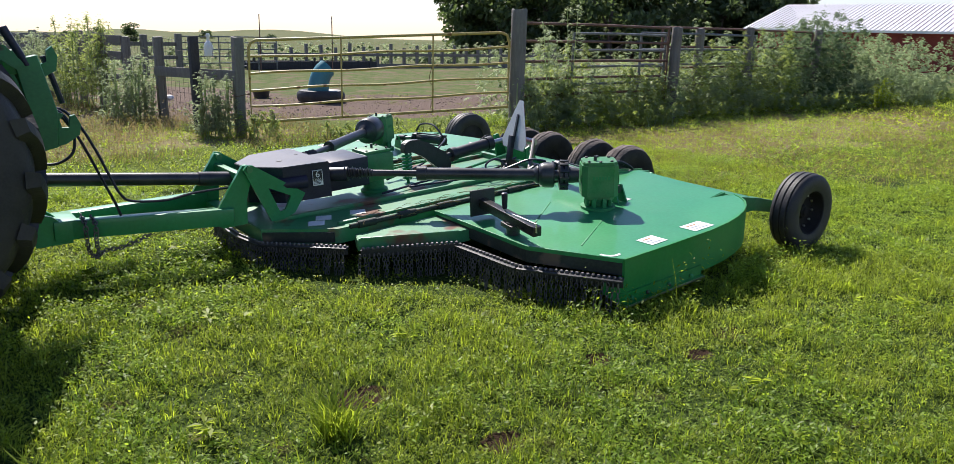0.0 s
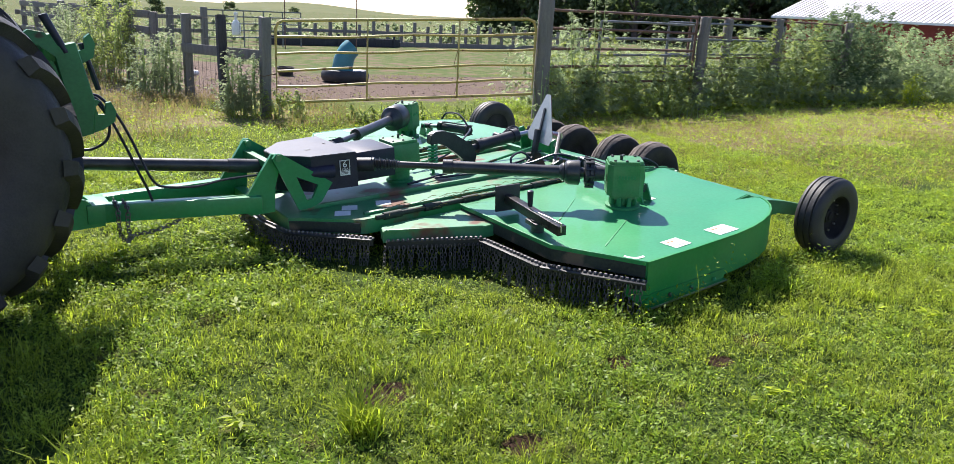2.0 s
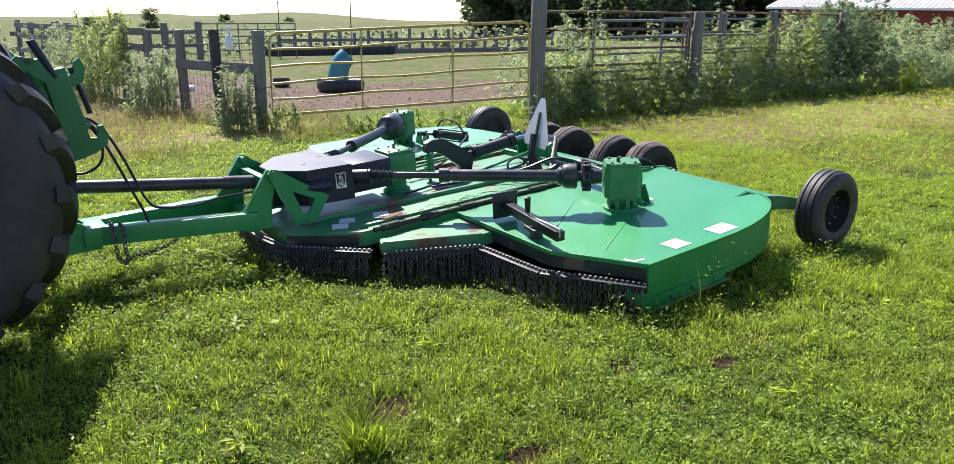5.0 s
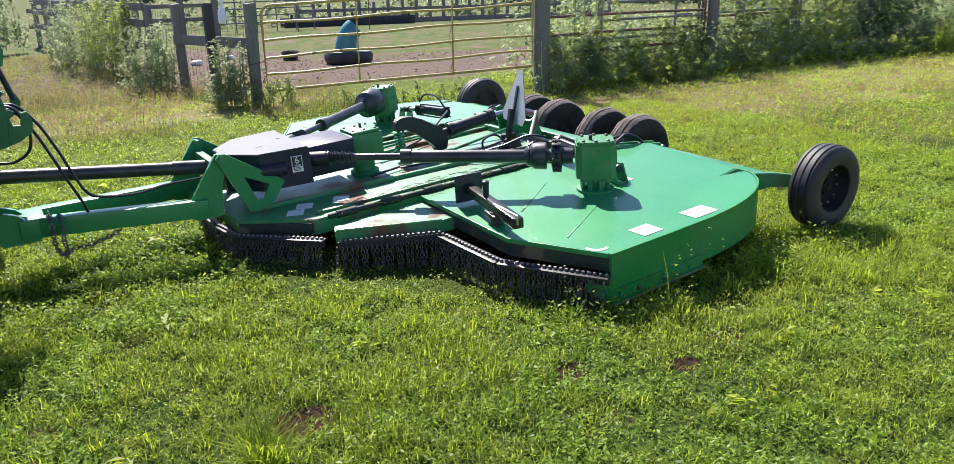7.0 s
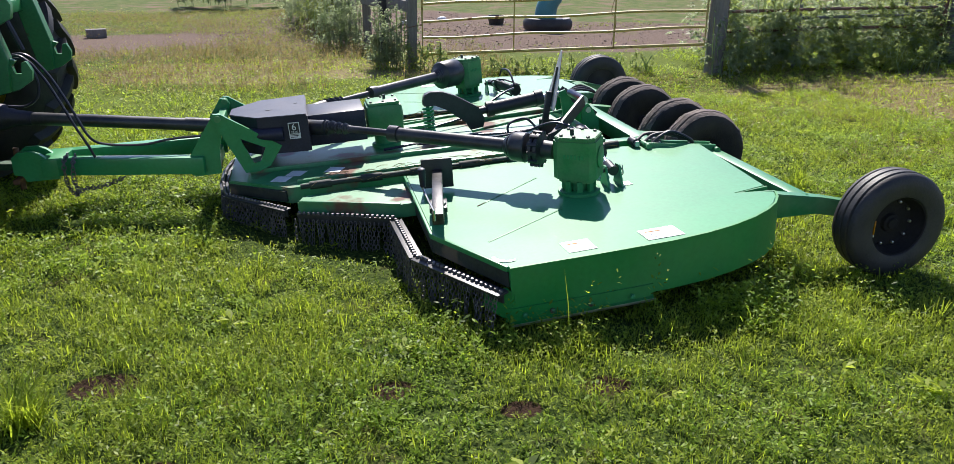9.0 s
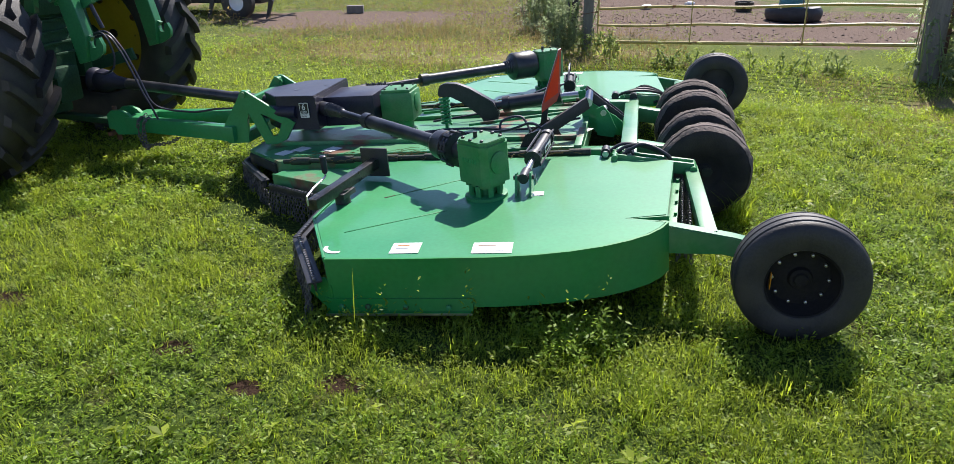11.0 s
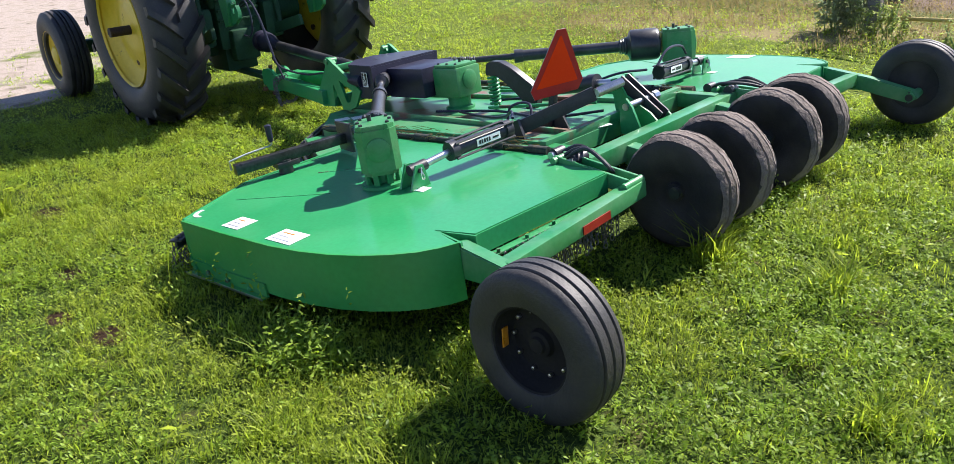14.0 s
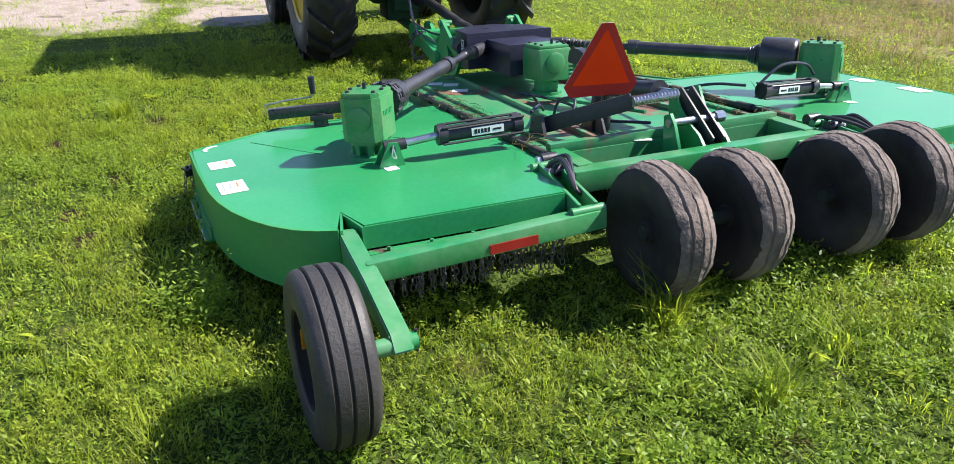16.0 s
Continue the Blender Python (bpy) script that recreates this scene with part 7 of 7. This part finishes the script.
weed_object("weed_thicket", "bright yellow-green feathery weeds among the thicket", "weeds", "stuff", LEAF_LIME, x0=5.0, x1=13.2, y_of=lambda x: line_y(x) - 0.75, depth=0.7, n=150, h0=1.0, h1=1.95, seed=65, leaf=(0.06, 0.11), per=700, width=0.16, keep_h=belt_height, spread=0.36)
weed_object("weed_thicket", "low green undergrowth in front of the weed thicket", "weeds", "stuff", LEAF_WEED, x0=5.0, x1=21.0, y_of=lambda x: line_y(x) - 0.9, depth=0.6, n=330, h0=0.25, h1=0.85, seed=62, per=560, leaf=(0.05, 0.10), width=0.25, spread=0.40)
weed_object("weed_thicket", "bright low leafy weeds along the foot of the thicket", "weeds", "stuff", LEAF_LIME, x0=6.2, x1=21.0, y_of=lambda x: line_y(x) - 1.2 + 0.25 * math.sin(x * 1.7), depth=0.5, n=110, h0=0.1, h1=0.40, seed=66, per=420, leaf=(0.05, 0.10), width=0.42)
weed_object("tall_weed", "single tall feathery weed growing at the gate post", "weed", "", LEAF_WEED, "tall weeds", x0=5.15, x1=5.9, y_of=lambda x: 6.65, depth=0.2, n=6, h0=1.4, h1=2.0, seed=63, per=520, leaf=(0.06, 0.11), width=0.16)
weed_object("weed_clump", "pale green weeds at the foot of the gate post", "weed", "", LEAF_PALE, "weed clumps", x0=4.5, x1=5.1, y_of=lambda x: 6.35, depth=0.3, n=12, h0=0.3, h1=0.85, seed=64, per=180, leaf=(0.04, 0.08), width=0.4)
for i, (x, y, w, d, n, h0, h1, mat, lab) in enumerate((
        (-0.25, 12.6, 0.9, 1.4, 26, 0.9, 1.7, LEAF_LIME, "bushy yellow-green weeds beside the side fence"),
        (-0.10, 10.3, 0.75, 0.8, 30, 0.45, 1.0, LEAF_PALE, "grey-green shrub beside the timber posts"),
        (-0.60, 14.0, 0.9, 4.0, 50, 0.6, 1.3, LEAF_PALE, "pale weeds along the side fence"),
        (-2.6, 20.0, 3.0, 3.0, 60, 0.6, 1.3, LEAF_PALE, "green bushes at the end of the side fence"),
        (0.46, 7.95, 0.50, 0.45, 24, 0.35, 0.88, LEAF_PALE, "leafy weeds at the foot of the dark post"),
        (1.05, 7.65, 0.8, 0.3, 14, 0.15, 0.40, LEAF_LIME, "low leafy weeds under the gate hinge"),
        (7.65, 6.1, 0.8, 0.6, 34, 0.15, 0.45, LEAF_LIME, "bright low weed at the edge of the lawn"),
        (15.6, 6.1, 0.5, 0.3, 16, 0.3, 0.7, LEAF_GRASS, "bright leafy weed before the thicket"),
        (17.3, 5.8, 1.0, 0.5, 20, 0.3, 1.0, LEAF_WEED, "leafy weed before the thicket"),
        (2.9, 6.95, 2.4, 0.4, 44, 0.06, 0.26, LEAF_LIME, "low weeds under the gate"))):
    weed_object("weed_bush", lab, "weeds", "", mat, "weed bushes", x0=x - w / 2, x1=x + w / 2, y_of=lambda q, y=y: y, depth=d, n=n, h0=h0, h1=h1, seed=70 + i, per=1150, leaf=(0.06, 0.11) if y > 18 else (0.032, 0.068), width=0.24, spread=0.36)
# rank growth behind the far fence
v, f, stems = weeds(4.0, 30.0, lambda x: 30.6, 3.0, 260, 0.6, 1.15, LEAF_PALE, 90, leaf=(0.14, 0.28), per=130, width=0.35)
stems.free()
v[:, 2] -= 0.28
tagged(new("rank_growth", numpy_mesh("rank_growth", v, f, LEAF_PALE)), "band of tall pale green weeds behind the pasture fence", "weeds", kind="stuff")


def tree_template(name, seed, h=9.0, spread=3.6, leaves=3600, leaf=(0.34, 0.62)):
    """A tapered trunk with limbs and a ragged crown of leaf clumps."""
    rng = np.random.default_rng(seed)
    th = thing(name, "dark green leafy tree in the shelter belt", "tree", group="shelter belt trees")
    bm = bmn()
    top = Vector((rng.normal(0, 0.3), rng.normal(0, 0.3), h * 0.72))

    def limb(p, q, r0, r1, steps=5):
        prev = p
        for i in range(steps):
            nxt = p.lerp(q, (i + 1) / steps) + Vector(rng.normal(0, 0.08, 3)) * (i < steps - 1)
            rod(bm, prev, nxt, r0 + (r1 - r0) * i / steps, 8, r0 + (r1 - r0) * (i + 1) / steps)
            prev = nxt

    limb(Vector((0, 0, -0.1)), top, 0.26, 0.07, 6)
    clumps = []
    for i in range(15):
        t = rng.uniform(0.25, 1.0)
        p = Vector((0, 0, 0)).lerp(top, t)
        a = rng.uniform(0, 2 * math.pi)
        r = spread * rng.uniform(0.45, 1.0) * (1.1 - 0.45 * t)
        q = p + Vector((math.cos(a) * r, math.sin(a) * r, rng.uniform(0.4, 2.0)))
        limb(p, q, 0.09, 0.03, 4)
        clumps += [(q, rng.uniform(0.7, 1.35)), (p.lerp(q, 0.65) + Vector((0, 0, 0.3)), rng.uniform(0.6, 1.1))]
    for i in range(8):
        clumps.append((top + Vector((rng.normal(0, 1.0), rng.normal(0, 1.0), rng.uniform(-0.6, h * 0.25))), rng.uniform(0.6, 1.2)))
    part("trunk", bm, BARK, th)
    pts, dirs = [], []
    per = leaves // len(clumps)
    for c, r in clumps:
        d = unit(rng.normal(0, 1, (per, 3)))
        pts.append(np.array(c) + d * (r * rng.uniform(0.35, 1.0, per) ** 0.6)[:, None] * np.array((1, 1, 0.75)))
        dirs.append(unit(d + rng.normal(0, 0.7, (per, 3))))
    p, d = np.concatenate(pts), np.concatenate(dirs)
    s = unit(np.cross(d, rng.normal(0, 1, (len(p), 3))))
    l = rng.uniform(*leaf, len(p))
    v, f = leaf_quads(p, d, s, l, l * 0.6, 0.15)
    ob = new("crown", numpy_mesh("crown", v, f, LEAF_TREE))
    ob.parent = th
    BASE[ob.name] = IDENT
    ob["kind"] = "stuff"
    return th


kinds = [tree_template("tree", 101, 9.5, 3.8), tree_template("tree", 102, 8.0, 4.2), tree_template("tree", 103, 10.5, 3.4)]
rng = np.random.default_rng(5)
spots = []
for i in range(30):
    deg = 35.6 + i * 0.74 + rng.normal(0, 0.25)
    az = radians(deg)
    d = rng.uniform(80, 98) if i % 2 or deg > 49 else rng.uniform(66, 78)
    spots.append((-3.2 + d * math.sin(az), -2.9 + d * math.cos(az), rng.uniform(0.85, 1.25), rng.uniform(0, 360)))
for i, (x, y, s, a) in enumerate(spots):
    m = Matrix.Translation((x, y, ground_height(x, y) - 1.9 * s)) @ Matrix.Rotation(radians(a), 4, "Z") @ Matrix.Scale(s, 4)
    if i < 3:
        kinds[i].matrix_basis = m
    else:
        copy_thing(kinds[i % 3], m)
# small trees far off on the plain
for i, (azd, d, s) in enumerate(((9.6, 105, 0.26), (10.4, 100, 0.24), (13.2, 120, 0.32), (17.9, 260, 0.45), (22.1, 300, 0.42), (11.1, 110, 0.24))):
    az = radians(azd)
    ob = copy_thing(kinds[i % 3], Matrix.Translation((-3.2 + d * math.sin(az), -2.9 + d * math.cos(az), -0.0125 * d - 2.4 * s)) @ Matrix.Rotation(i * 1.3, 4, "Z") @ Matrix.Diagonal((s * 1.25, s * 1.25, s * 0.95, 1)))
    tagged(ob, "small dark tree standing alone on the plain", group="lone trees")

# clods of bare soil in the pasture
rng = np.random.default_rng(77)
n = 5200
ang, rad = rng.uniform(0, 2 * np.pi, n), np.sqrt(rng.random(n))
left = rng.random(n) < 0.5
cx = np.where(left, 0.6 + 3.5 * rad * np.cos(ang), 5.2 + 6.0 * rad * np.cos(ang))
cy = np.where(left, 15.3 + 4.3 * rad * np.sin(ang), 11.9 + 2.5 * rad * np.sin(ang))
r = 0.006 + 0.020 * rng.random(n) ** 3
octa = np.array(((1, 0, 0), (0, 1, 0), (-1, 0, 0), (0, -1, 0), (0, 0, 0.8), (0, 0, -0.4)), float)
tri_f = np.array(((0, 1, 4), (1, 2, 4), (2, 3, 4), (3, 0, 4), (1, 0, 5), (2, 1, 5), (3, 2, 5), (0, 3, 5)))
v = octa[None] * r[:, None, None] * rng.uniform(0.6, 1.4, (n, 6, 1))
turn = rng.uniform(0, 2 * np.pi, n)
vx = v[:, :, 0] * np.cos(turn)[:, None] - v[:, :, 1] * np.sin(turn)[:, None] + cx[:, None]
vy = v[:, :, 0] * np.sin(turn)[:, None] + v[:, :, 1] * np.cos(turn)[:, None] + cy[:, None]
v = np.stack([vx, vy, v[:, :, 2] + r[:, None] * 0.2 - 0.0125 * (cy - 9.0)[:, None]], 2).reshape(-1, 3)
f = (tri_f[None] + 6 * np.arange(n)[:, None, None]).reshape(-1, 3)
SOIL = material("dry_soil_clods", (0.10, 0.072, 0.058), (0.20, 0.15, 0.122), 0.95, scale=4, fine=30, bump=0.3, per_piece=0.5, hue_island=True)
tagged(new("soil_clods", numpy_mesh("soil_clods", v, f, SOIL)), "loose brown clods on trampled bare soil", "soil", kind="stuff")
